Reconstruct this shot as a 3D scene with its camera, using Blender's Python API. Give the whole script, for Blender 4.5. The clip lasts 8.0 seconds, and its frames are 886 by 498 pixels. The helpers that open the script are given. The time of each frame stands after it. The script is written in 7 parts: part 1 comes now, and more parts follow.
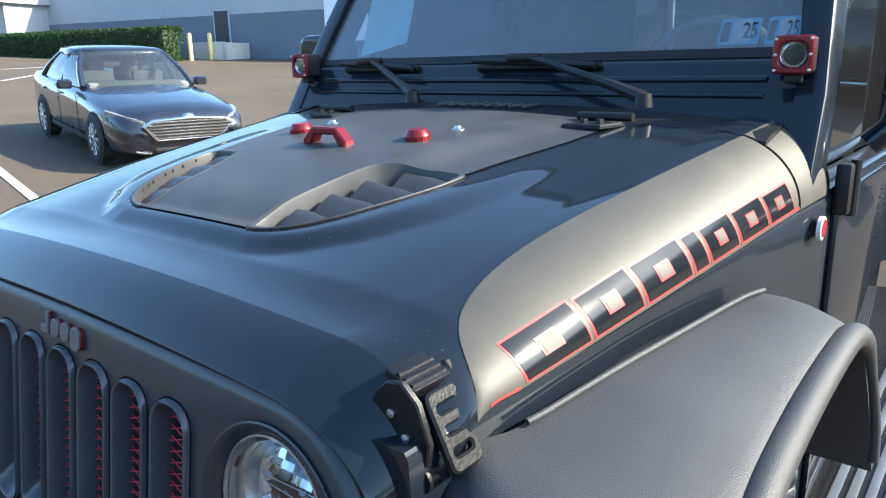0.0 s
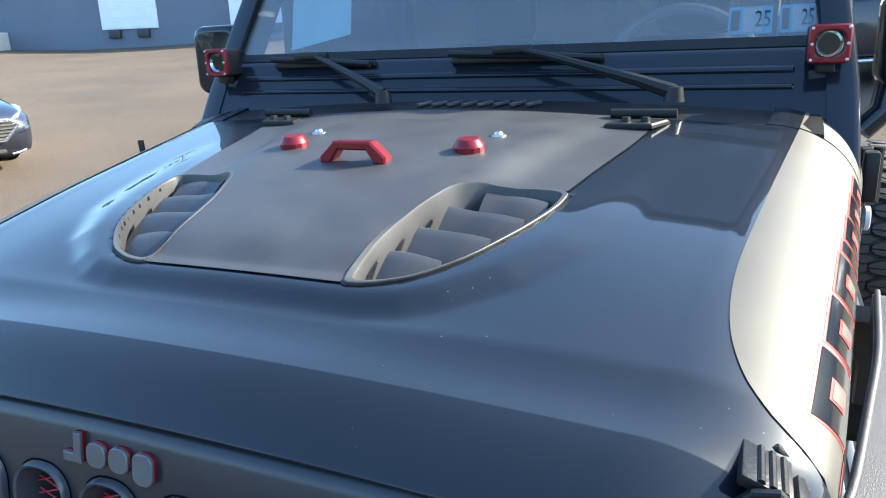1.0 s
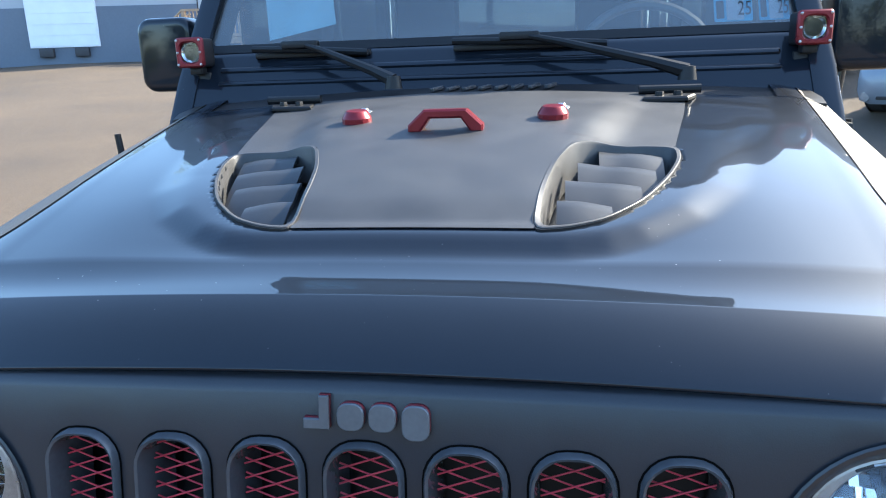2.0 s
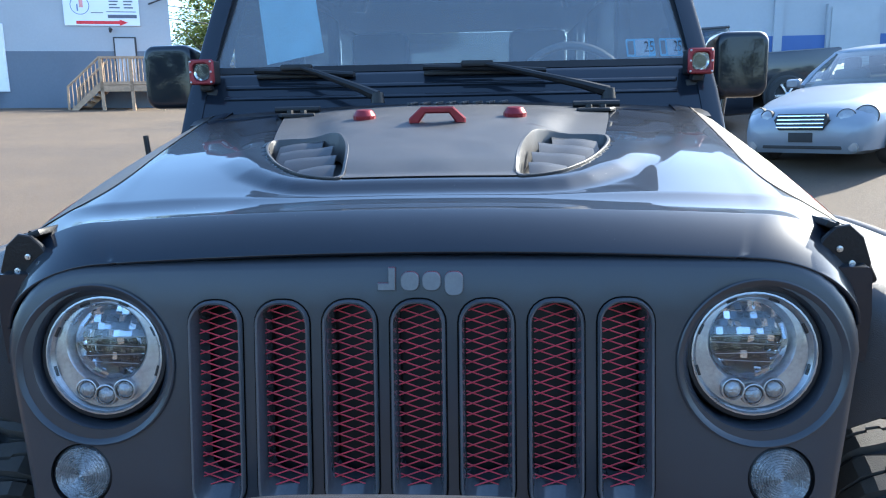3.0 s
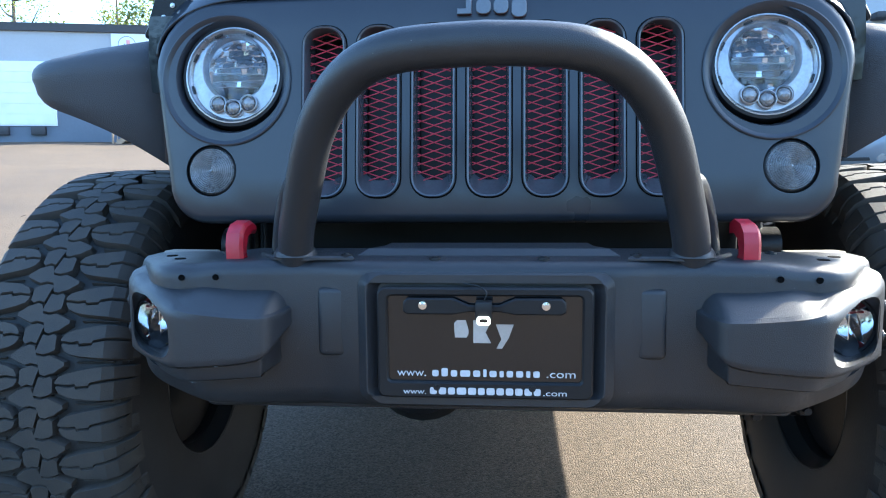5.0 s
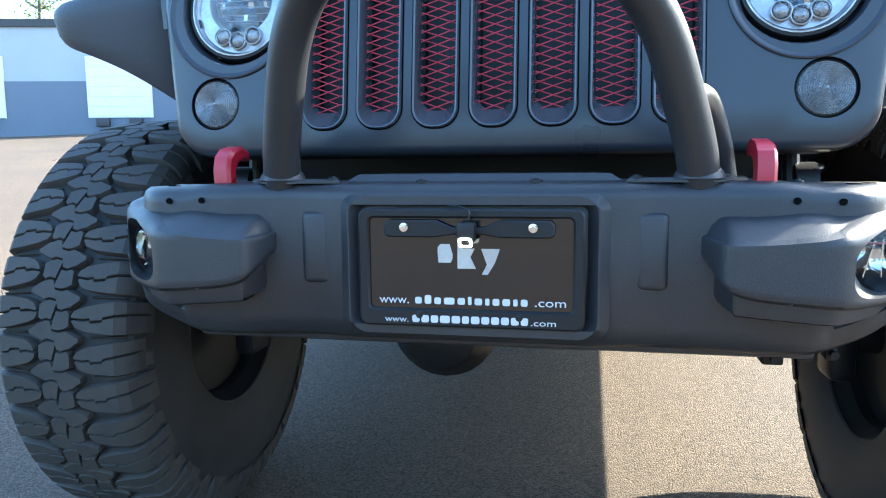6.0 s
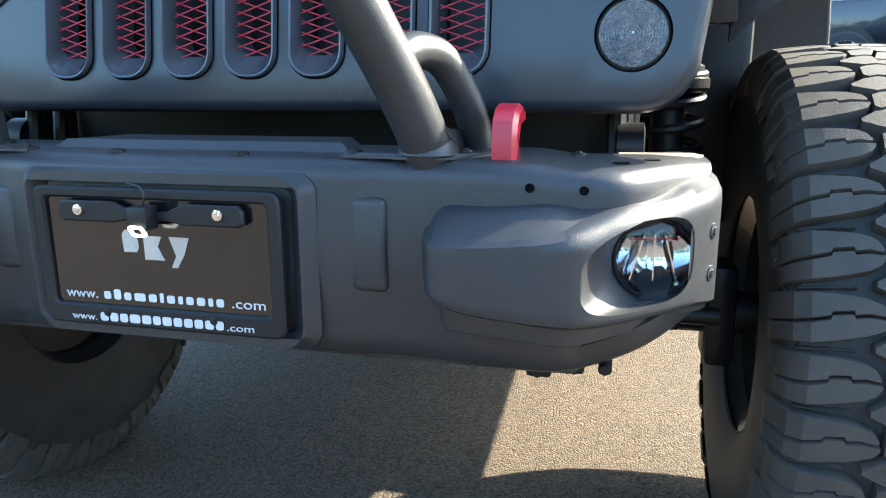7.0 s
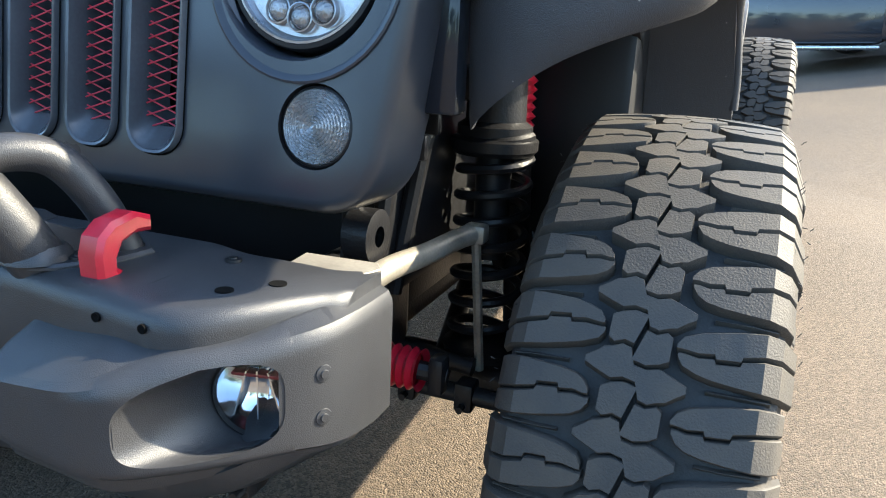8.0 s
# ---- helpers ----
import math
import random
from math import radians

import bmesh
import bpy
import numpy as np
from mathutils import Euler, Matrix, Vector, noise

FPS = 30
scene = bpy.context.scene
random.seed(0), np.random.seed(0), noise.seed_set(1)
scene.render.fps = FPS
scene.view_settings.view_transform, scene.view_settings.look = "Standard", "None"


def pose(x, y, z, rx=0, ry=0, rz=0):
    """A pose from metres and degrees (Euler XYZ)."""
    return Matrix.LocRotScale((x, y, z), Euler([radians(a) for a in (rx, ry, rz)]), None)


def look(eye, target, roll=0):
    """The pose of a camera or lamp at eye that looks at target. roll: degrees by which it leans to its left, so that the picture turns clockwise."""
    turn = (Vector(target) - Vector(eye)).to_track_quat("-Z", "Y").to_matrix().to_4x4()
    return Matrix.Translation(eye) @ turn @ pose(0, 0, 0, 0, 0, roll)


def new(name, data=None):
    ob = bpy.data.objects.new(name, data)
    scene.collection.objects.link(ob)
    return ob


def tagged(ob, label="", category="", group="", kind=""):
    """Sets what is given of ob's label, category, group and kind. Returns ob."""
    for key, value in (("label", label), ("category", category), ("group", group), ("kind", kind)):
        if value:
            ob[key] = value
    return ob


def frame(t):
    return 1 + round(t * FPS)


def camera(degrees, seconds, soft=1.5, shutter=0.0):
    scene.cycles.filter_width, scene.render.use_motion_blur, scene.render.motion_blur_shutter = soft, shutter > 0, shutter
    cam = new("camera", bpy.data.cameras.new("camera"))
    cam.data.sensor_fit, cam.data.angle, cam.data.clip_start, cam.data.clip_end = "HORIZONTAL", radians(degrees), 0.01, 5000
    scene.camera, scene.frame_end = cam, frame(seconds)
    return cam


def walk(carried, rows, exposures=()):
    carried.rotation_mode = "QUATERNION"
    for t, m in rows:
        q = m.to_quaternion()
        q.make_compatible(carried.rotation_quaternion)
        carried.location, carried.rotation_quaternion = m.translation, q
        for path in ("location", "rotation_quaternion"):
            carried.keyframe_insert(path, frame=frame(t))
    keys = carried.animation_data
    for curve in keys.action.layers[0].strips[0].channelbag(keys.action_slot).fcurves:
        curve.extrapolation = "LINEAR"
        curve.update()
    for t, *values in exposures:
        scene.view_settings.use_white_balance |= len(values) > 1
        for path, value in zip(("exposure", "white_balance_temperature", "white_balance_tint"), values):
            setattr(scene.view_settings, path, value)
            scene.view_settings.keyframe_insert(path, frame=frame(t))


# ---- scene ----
cam = camera(63.2, 8.0, 1.1)
PATH = [
    (0, (1.068, -0.384, 1.64), (-0.157, 1.118, 1.147), -1.1),
    (0.5, (0.834, -0.477, 1.647), (-0.191, 1.157, 1.118), -1.6),
    (1, (0.585, -0.429, 1.669), (-0.183, 1.336, 1.127), -2.1),
    (1.5, (0.355, -0.419, 1.652), (-0.163, 1.439, 1.124), -2.3),
    (1.7, (0.273, -0.454, 1.632), (-0.163, 1.427, 1.113), -2.3),
    (2.8, (0.09, -0.914, 1.508), (-0.03, 1.048, 1.139), -1.1),
    (3, (0.085, -0.971, 1.502), (-0.015, 0.995, 1.148), -1.1),
    (3.5, (0.018, -1.173, 1.404), (-0.041, 0.802, 1.096), -0.9),
    (4, (-0.037, -1.334, 1.29), (-0.089, 0.646, 1.016), -0.6),
    (4.5, (-0.015, -1.357, 1.195), (-0.106, 0.627, 0.956), -0.5),
    (4.8, (0.02, -1.305, 1.053), (-0.118, 0.679, 0.841), -0.3),
    (5, (0.025, -1.283, 0.989), (-0.148, 0.697, 0.769), -0.5),
    (5.2, (0.007, -1.259, 0.907), (-0.213, 0.718, 0.699), -0.5),
    (6.3, (0.271, -1.183, 0.882), (-0.159, 0.748, 0.589), -0.6),
    (6.5, (0.354, -1.134, 0.91), (-0.085, 0.786, 0.561), -0.6),
    (7, (0.507, -0.946, 0.931), (0.033, 0.945, 0.483), -0.3),
    (7.2, (0.593, -0.892, 0.99), (0.08, 0.983, 0.518), -0.2),
    (7.5, (0.731, -0.839, 1.025), (0.162, 1.005, 0.503), 0.5),
    (8, (0.931, -0.69, 1.089), (0.249, 1.105, 0.531), 2.9),
]
LIGHT = [(0.0, 1.78, 5520, 0), (1.0, 2.14, 5560, 0), (1.5, 2.22, 5600, 1), (3.0, 2.14, 5250, 2), (4.5, 2.32, 5250, 2), (5.0, 2.56, 5250, 1), (6.5, 2.95, 5380, -2), (7.0, 2.92, 5700, -2), (7.5, 2.74, 6000, 0), (8.0, 2.57, 5850, 0)]
walk(cam, [(t, look(eye, target, roll)) for t, eye, target, roll in PATH], LIGHT)


# ---- world, sun ----
SUN_AZ, SUN_EL = 55.5, 32.8        # degrees from +y towards +x, and above the horizon
world = bpy.data.worlds.new("sky")
scene.world = world
world.use_nodes = True
wn = world.node_tree.nodes
sky = wn.new("ShaderNodeTexSky")
sky.sky_type, sky.sun_disc = "NISHITA", False
sky.sun_elevation, sky.sun_rotation = radians(SUN_EL), radians(SUN_AZ)
sky.dust_density, sky.ozone_density, sky.air_density = 1.7, 1.4, 1.0
wn["Background"].inputs["Strength"].default_value = 0.15
world.node_tree.links.new(sky.outputs[0], wn["Background"].inputs["Color"])
sun = new("sun", bpy.data.lights.new("sun", "SUN"))
sun.data.energy, sun.data.angle, sun.data.color = 4.9, radians(0.6), (1.0, 0.80, 0.585)
sun_way = Vector((math.sin(radians(SUN_AZ)) * math.cos(radians(SUN_EL)), math.cos(radians(SUN_AZ)) * math.cos(radians(SUN_EL)), math.sin(radians(SUN_EL))))
sun.matrix_world = look(sun_way * 40, (0, 0, 0))


# ---- materials ----
def mat(name, colour, rough=0.5, metal=0.0, vary=0.15, scale=8.0, bump=0.0, bump_scale=200.0, coat=0.0, second=None, rough_vary=0.08, spec=0.5, coat_rough=0.03, emit=0.0):
    """A surface with tone that varies in broad patches and fine grain, uneven gloss and, where asked, fine relief."""
    m = bpy.data.materials.new(name)
    m.use_nodes = True
    nt = m.node_tree
    n, l = nt.nodes, nt.links
    b = n["Principled BSDF"]
    geo = n.new("ShaderNodeTexCoord")
    broad, fine = n.new("ShaderNodeTexNoise"), n.new("ShaderNodeTexNoise")
    broad.inputs["Scale"].default_value, broad.inputs["Detail"].default_value = scale, 5.0
    fine.inputs["Scale"].default_value, fine.inputs["Detail"].default_value = bump_scale, 3.0
    for t in (broad, fine):
        l.new(geo.outputs["Object"], t.inputs["Vector"])
    mix = n.new("ShaderNodeMix")
    mix.data_type = "RGBA"
    lo = second or tuple(c * (1 - vary) for c in colour)
    hi = colour if second else tuple(min(1, c * (1 + vary)) for c in colour)
    mix.inputs[6].default_value, mix.inputs[7].default_value = (*lo, 1), (*hi, 1)
    add = n.new("ShaderNodeMath")
    add.operation = "MULTIPLY_ADD"
    l.new(fine.outputs[0], add.inputs[0])
    add.inputs[1].default_value = 0.5
    l.new(broad.outputs[0], add.inputs[2])
    ramp = n.new("ShaderNodeMapRange")
    ramp.inputs["From Min"].default_value, ramp.inputs["From Max"].default_value = 0.5, 1.0
    l.new(add.outputs[0], ramp.inputs["Value"])
    l.new(ramp.outputs[0], mix.inputs[0])
    l.new(mix.outputs[2], b.inputs["Base Color"])
    rr = n.new("ShaderNodeMapRange")
    rr.inputs["To Min"].default_value, rr.inputs["To Max"].default_value = max(0.02, rough - rough_vary), min(1, rough + rough_vary)
    l.new(broad.outputs[0], rr.inputs["Value"])
    l.new(rr.outputs[0], b.inputs["Roughness"])
    b.inputs["Metallic"].default_value = metal
    b.inputs["Specular IOR Level"].default_value = spec
    b.inputs["Coat Weight"].default_value, b.inputs["Coat Roughness"].default_value = coat, coat_rough
    if bump:
        bp = n.new("ShaderNodeBump")
        bp.inputs["Strength"].default_value, bp.inputs["Distance"].default_value = min(1, bump), 0.002
        l.new(fine.outputs[0], bp.inputs["Height"])
        l.new(bp.outputs[0], b.inputs["Normal"])
    if emit:
        b.inputs["Emission Color"].default_value, b.inputs["Emission Strength"].default_value = (*colour, 1), emit
    return m


def glass(name, tint, rough=0.0, haze=0.0, ior=1.5):
    """Thin tinted glass: gloss over a see-through sheet, with a pale film that imitates haze where asked."""
    m = bpy.data.materials.new(name)
    m.use_nodes = True
    n, l = m.node_tree.nodes, m.node_tree.links
    n.remove(n["Principled BSDF"])
    gl, tr, mx, fr = n.new("ShaderNodeBsdfGlossy"), n.new("ShaderNodeBsdfTransparent"), n.new("ShaderNodeMixShader"), n.new("ShaderNodeLayerWeight")
    gl.inputs["Roughness"].default_value = rough
    tr.inputs["Color"].default_value = (*tint, 1)
    fr.inputs["Blend"].default_value = 0.5
    pw, sc = n.new("ShaderNodeMath"), n.new("ShaderNodeMath")
    pw.operation, sc.operation = "POWER", "MULTIPLY_ADD"
    pw.inputs[1].default_value = 3.0
    f0 = ((ior - 1) / (ior + 1)) ** 2
    sc.inputs[1].default_value, sc.inputs[2].default_value = 0.8 - f0, f0
    l.new(fr.outputs["Facing"], pw.inputs[0])
    l.new(pw.outputs[0], sc.inputs[0])
    l.new(sc.outputs[0], mx.inputs[0])
    # uneven pale diffuse colour stands in for sky haze on the glass
    if haze:
        df, dm = n.new("ShaderNodeBsdfDiffuse"), n.new("ShaderNodeMixShader")
        df.inputs["Color"].default_value = (0.55, 0.55, 0.54, 1)
        dn, dr = n.new("ShaderNodeTexNoise"), n.new("ShaderNodeMapRange")
        dn.inputs["Scale"].default_value, dn.inputs["Detail"].default_value = 4.0, 6.0
        dr.inputs["To Min"].default_value, dr.inputs["To Max"].default_value = haze * 0.6, haze * 1.4
        l.new(dn.outputs[0], dr.inputs["Value"])
        l.new(dr.outputs[0], dm.inputs[0])
        l.new(tr.outputs[0], dm.inputs[1])
        l.new(df.outputs[0], dm.inputs[2])
        tr = dm
    l.new(tr.outputs[0], mx.inputs[1])
    l.new(gl.outputs[0], mx.inputs[2])
    l.new(mx.outputs[0], n["Material Output"].inputs["Surface"])
    return m


PAINT = mat("black_gloss_paint", (0.008, 0.011, 0.017), 0.38, 0.0, 0.2, 3, 0.0, 900, coat=0.75, rough_vary=0.04, coat_rough=0.03, spec=0.07)
SATIN = mat("satin_black_paint", (0.023, 0.026, 0.033), 0.30, 0.0, 0.15, 5, 0.05, 700)
VINYL = mat("matte_black_vinyl", (0.050, 0.050, 0.052), 0.48, 0.3, 0.2, 12, 0.15, 1200)
LOUVRE = mat("satin_black_louvre", (0.032, 0.033, 0.036), 0.42, 0.2, 0.15, 12, 0.1, 1200)
DECAL = mat("metallic_grey_vinyl", (0.066, 0.061, 0.051), 0.55, 0.2, 0.12, 9, 0.1, 1500)
TEXTURED = mat("textured_black_powder_coat", (0.024, 0.0245, 0.027), 0.36, 0.0, 0.2, 7, 0.30, 900, spec=0.45)
PLASTIC = mat("black_grained_plastic", (0.034, 0.035, 0.039), 0.50, 0.0, 0.2, 6, 0.5, 700)
RUBBER = mat("tyre_rubber", (0.034, 0.033, 0.032), 0.62, 0.0, 0.3, 14, 0.35, 300, second=(0.018, 0.018, 0.018), spec=0.28)
DARK = mat("black_trim", (0.010, 0.010, 0.011), 0.45, spec=0.32)
UNDER = mat("black_chassis_paint", (0.008, 0.008, 0.009), 0.40, 0.0, 0.3, 10, 0.3, 200, spec=0.25)
RED = mat("red_powder_coat", (0.33, 0.006, 0.020), 0.30, 0.0, 0.15, 20, 0.1, 900)
RED_MESH = mat("red_painted_mesh", (0.46, 0.035, 0.06), 0.4, 0.0, 0.15, 20)
RED_DEEP = mat("dark_red_anodised", (0.16, 0.012, 0.018), 0.3, 0.4, 0.15, 20)
HOLE = mat("hollow_black", (0.003, 0.003, 0.003), 0.9, 0.0, 0.1, 20, spec=0.05)
CHROME = mat("chrome", (0.75, 0.76, 0.78), 0.08, 1.0, 0.03, 20, rough_vary=0.03)
STEEL = mat("zinc_steel", (0.5, 0.5, 0.5), 0.35, 1.0, 0.1, 30)
SILVER_GREY = mat("satin_grey_badge", (0.13, 0.14, 0.155), 0.36, 0.4)
WHITE_INK = mat("white_print", (0.52, 0.52, 0.53), 0.5)
CLEAR = glass("clear_lens", (0.95, 0.96, 0.97), 0.02)
SCREEN = glass("tinted_windscreen", (0.72, 0.77, 0.80), 0.0, 0.085, 1.75)
PRIVACY = glass("dark_privacy_glass", (0.22, 0.24, 0.26), 0.0, 0.02, 1.6)
RIM = mat("gloss_black_rim", (0.02, 0.02, 0.021), 0.3, 0.3, coat=0.5)
SIGNAL_LENS = mat("prism_lens_plastic", (0.27, 0.275, 0.28), 0.18, 0.65, 0.25, 60, 1.0, 260, coat=0.6)
SLOT_TRIM = mat("semi_gloss_slot_trim", (0.065, 0.069, 0.078), 0.22, 0.1, 0.15, 8)
MARK_FILM = mat("black_mark_film", (0.008, 0.009, 0.011), 0.14, 0.0, 0.2, 9, spec=0.35)
MARKER_LENS = mat("pale_red_marker_lens", (0.50, 0.09, 0.06), 0.18, 0.0, 0.2, 60, 0.4, 300, coat=0.5)
LAMP_GREY = mat("grey_lamp_inner", (0.07, 0.075, 0.085), 0.2, 0.85, 0.2, 40)
LAMP_SILVER = mat("satin_silver_lamp_bezel", (0.36, 0.36, 0.37), 0.30, 0.8, 0.25, 30)
# paler and browner than the rubber of the sidewalls
TREAD_RUBBER = mat("dusty_tread_rubber", (0.058, 0.050, 0.041), 0.66, 0.0, 0.3, 18, 0.4, 400, second=(0.036, 0.034, 0.032), spec=0.32)


def add_specks(m, scale, size, colour):
    """Scatters fine dusty specks over a paint, thicker in some patches than in others."""
    n, l = m.node_tree.nodes, m.node_tree.links
    b = n["Principled BSDF"]
    co, vo, no = n.new("ShaderNodeTexCoord"), n.new("ShaderNodeTexVoronoi"), n.new("ShaderNodeTexNoise")
    vo.inputs["Scale"].default_value, no.inputs["Scale"].default_value = scale, 5.0
    for t in (vo, no):
        l.new(co.outputs["Object"], t.inputs["Vector"])
    near, some, both_on = n.new("ShaderNodeMapRange"), n.new("ShaderNodeMapRange"), n.new("ShaderNodeMath")
    near.inputs["From Min"].default_value, near.inputs["From Max"].default_value = size, size * 0.5
    some.inputs["From Min"].default_value, some.inputs["From Max"].default_value = 0.45, 0.65
    both_on.operation = "MULTIPLY"
    l.new(vo.outputs["Distance"], near.inputs["Value"])
    l.new(no.outputs[0], some.inputs["Value"])
    l.new(near.outputs[0], both_on.inputs[0])
    l.new(some.outputs[0], both_on.inputs[1])
    mx = n.new("ShaderNodeMix")
    mx.data_type = "RGBA"
    old = b.inputs["Base Color"].links[0].from_socket
    l.new(both_on.outputs[0], mx.inputs[0])
    l.new(old, mx.inputs[6])
    mx.inputs[7].default_value = (*colour, 1)
    l.new(mx.outputs[2], b.inputs["Base Color"])


add_specks(PAINT, 55.0, 0.050, (0.16, 0.16, 0.155))
add_specks(VINYL, 70.0, 0.050, (0.40, 0.38, 0.34))
add_specks(TEXTURED, 60.0, 0.045, (0.22, 0.20, 0.17))
add_specks(PLASTIC, 45.0, 0.060, (0.26, 0.25, 0.23))

# ---- building helpers ----
def part(name, bm, material, parent=None, label="", m=None, sharp=35):
    """Links a bmesh as one mesh object, under a thing or a part."""
    me = bpy.data.meshes.new(name)
    bmesh.ops.recalc_face_normals(bm, faces=bm.faces)
    bm.to_mesh(me)
    bm.free()
    me.polygons.foreach_set("use_smooth", [True] * len(me.polygons))
    me.set_sharp_from_angle(angle=radians(sharp))
    me.materials.append(material)
    ob = new(name, me)
    if parent:
        ob.parent = parent
    if m is not None:
        ob.matrix_local = m
    if label:
        ob["label"] = label
    return ob


def again(ob, parent, m):
    """One more object on the same mesh."""
    o = new(ob.name.split(".")[0], ob.data)
    o.parent = parent
    o.matrix_local = m
    for key in ("label", "kind"):
        if key in ob:
            o[key] = ob[key]
    return o


def thing(name, label, category, m=None, group="", kind=""):
    e = new(name)
    if m is not None:
        e.matrix_local = m
    return tagged(e, label, category, group, kind)


def loft(bm, loops, closed=True, cap=True, around=False):
    """Skins a row of equal loops; around joins the last to the first."""
    rings = [[bm.verts.new(p) for p in lp] for lp in loops]
    k = len(rings[0])
    pairs = list(zip(rings, rings[1:])) + ([(rings[-1], rings[0])] if around else [])
    for a, b in pairs:
        for i in range(k if closed else k - 1):
            j = (i + 1) % k
            bm.faces.new((a[i], a[j], b[j], b[i]))
    if cap and closed and not around:
        bm.faces.new(rings[0][::-1])
        bm.faces.new(rings[-1])
    return rings


def tube(bm, pts, r, n=10, closed=False, radii=None):
    """A round bar along points."""
    pts = [Vector(p) for p in pts]
    k = len(pts)
    loops, side = [], None
    for i, p in enumerate(pts):
        a = pts[(i - 1) % k] if closed or i else p
        b = pts[(i + 1) % k] if closed or i < k - 1 else p
        d = (b - a).normalized()
        if side is None:
            side = d.orthogonal().normalized()
        side = (side - d * side.dot(d)).normalized()
        up = d.cross(side)
        rr = radii[i] if radii else r
        loops.append([p + (side * math.cos(t) + up * math.sin(t)) * rr for t in (2 * math.pi * q / n for q in range(n))])
    loft(bm, loops, True, not closed, closed)


def smooth_path(pts, steps=6):
    """Catmull-Rom points through pts."""
    pts = [Vector(p) for p in pts]
    out = []
    for i in range(len(pts) - 1):
        p0, p1, p2, p3 = pts[max(0, i - 1)], pts[i], pts[i + 1], pts[min(len(pts) - 1, i + 2)]
        for s in range(steps):
            t = s / steps
            out.append(0.5 * (2 * p1 + (p2 - p0) * t + (2 * p0 - 5 * p1 + 4 * p2 - p3) * t * t + (3 * p1 - p0 - 3 * p2 + p3) * t ** 3))
    return out + [pts[-1]]


def box(bm, lo, hi, bevel=0.0, m=None, seg=2):
    ret = bmesh.ops.create_cube(bm, size=1.0)
    vs = ret["verts"]
    c, d = [(a + b) / 2 for a, b in zip(lo, hi)], [b - a for a, b in zip(lo, hi)]
    bmesh.ops.transform(bm, matrix=Matrix.Translation(c) @ Matrix.Diagonal((*d, 1)), verts=vs)
    if bevel:
        es = {e for v in vs for e in v.link_edges}
        r = bmesh.ops.bevel(bm, geom=list(es), offset=bevel, segments=seg, affect="EDGES", profile=0.5)
        vs = list({v for f in r["faces"] for v in f.verts} | {v for v in vs if v.is_valid})
    if m is not None:
        bmesh.ops.transform(bm, matrix=m, verts=[v for v in vs if v.is_valid])
    return vs


def rod(bm, a, b, r, n=12, r2=None):
    tube(bm, [a, b], r, n, radii=[r, r2 if r2 is not None else r])


def turned(bm, profile, n=32, m=None):
    """Turns (radius, height) pairs about z; the profile runs from axis to axis or stays open."""
    loops = [[(m or Matrix()) @ Vector((r * math.cos(2 * math.pi * q / n), r * math.sin(2 * math.pi * q / n), z)) for q in range(n)] for r, z in profile]
    loft(bm, loops, True, False)
    vs = bm.verts
    bmesh.ops.remove_doubles(bm, verts=[v for v in vs], dist=1e-5)


def rounded(w, h, r, n=6, cx=0, cy=0):
    """A rounded rectangle's outline, counter-clockwise, as (x, y)."""
    out = []
    for k, (sx, sy) in enumerate(((1, 1), (-1, 1), (-1, -1), (1, -1))):
        for i in range(n + 1):
            t = math.pi / 2 * (k + i / n)
            out.append((cx + sx * (w / 2 - r) + r * math.cos(t), cy + sy * (h / 2 - r) + r * math.sin(t)))
    return out


def slab(bm, outline, depth, m=None, bevel=0.0, holes=()):
    """A flat plate from z=0 to z=depth over an outline, with holes and a bevelled upper rim."""
    m = m or Matrix()

    def shrink(lp, d):
        k, res = len(lp), []
        area = sum(lp[i][0] * lp[(i + 1) % k][1] - lp[(i + 1) % k][0] * lp[i][1] for i in range(k))
        s = 1 if area > 0 else -1
        for i in range(k):
            a, p, b = Vector(lp[i - 1]), Vector(lp[i]), Vector(lp[(i + 1) % k])
            e, f = (p - a), (b - p)
            if e.length < 1e-9 or f.length < 1e-9:
                res.append(tuple(p))
                continue
            e.normalize(), f.normalize()
            nn = Vector((-(e.y + f.y), e.x + f.x)) * s
            if nn.length < 1e-6:
                res.append(tuple(p))
                continue
            nn.normalize()
            c = max(0.4, nn.dot(Vector((-e.y, e.x)) * s))
            res.append(tuple(p + nn * d / c))
        return res

    tops = []
    for lp, out in [(outline, True)] + [(h, False) for h in holes]:
        levels = [(lp, 0.0), (lp, depth - bevel)] if bevel else [(lp, 0.0), (lp, depth)]
        if bevel:
            levels.append((shrink(lp, bevel if out else -bevel), depth))
        rings = loft(bm, [[m @ Vector((x, y, z)) for x, y in q] for q, z in levels], True, False)
        tops.append((rings[-1], rings[0]))
    for pick in (0, 1):
        es = []
        for t in tops:
            ring = t[pick]
            for i in range(len(ring)):
                e = bm.edges.get((ring[i], ring[(i + 1) % len(ring)]))
                if e:
                    es.append(e)
        bmesh.ops.triangle_fill(bm, use_beauty=True, use_dissolve=False, edges=es)


def mirrored(bm):
    """A copy on the other side of the centre plane."""
    b = bm.copy()
    bmesh.ops.scale(b, vec=(-1, 1, 1), verts=b.verts)
    return b


def both(name, make, material, parent, label="", sharp=35):
    """A part and its mirror image; make(bm) builds the one at +x."""
    bm = bmesh.new()
    make(bm)
    b = mirrored(bm)
    return part(name, bm, material, parent, label, sharp=sharp), part(name, b, material, parent, label, sharp=sharp)


def lerp(a, b, t):
    return a + (b - a) * t


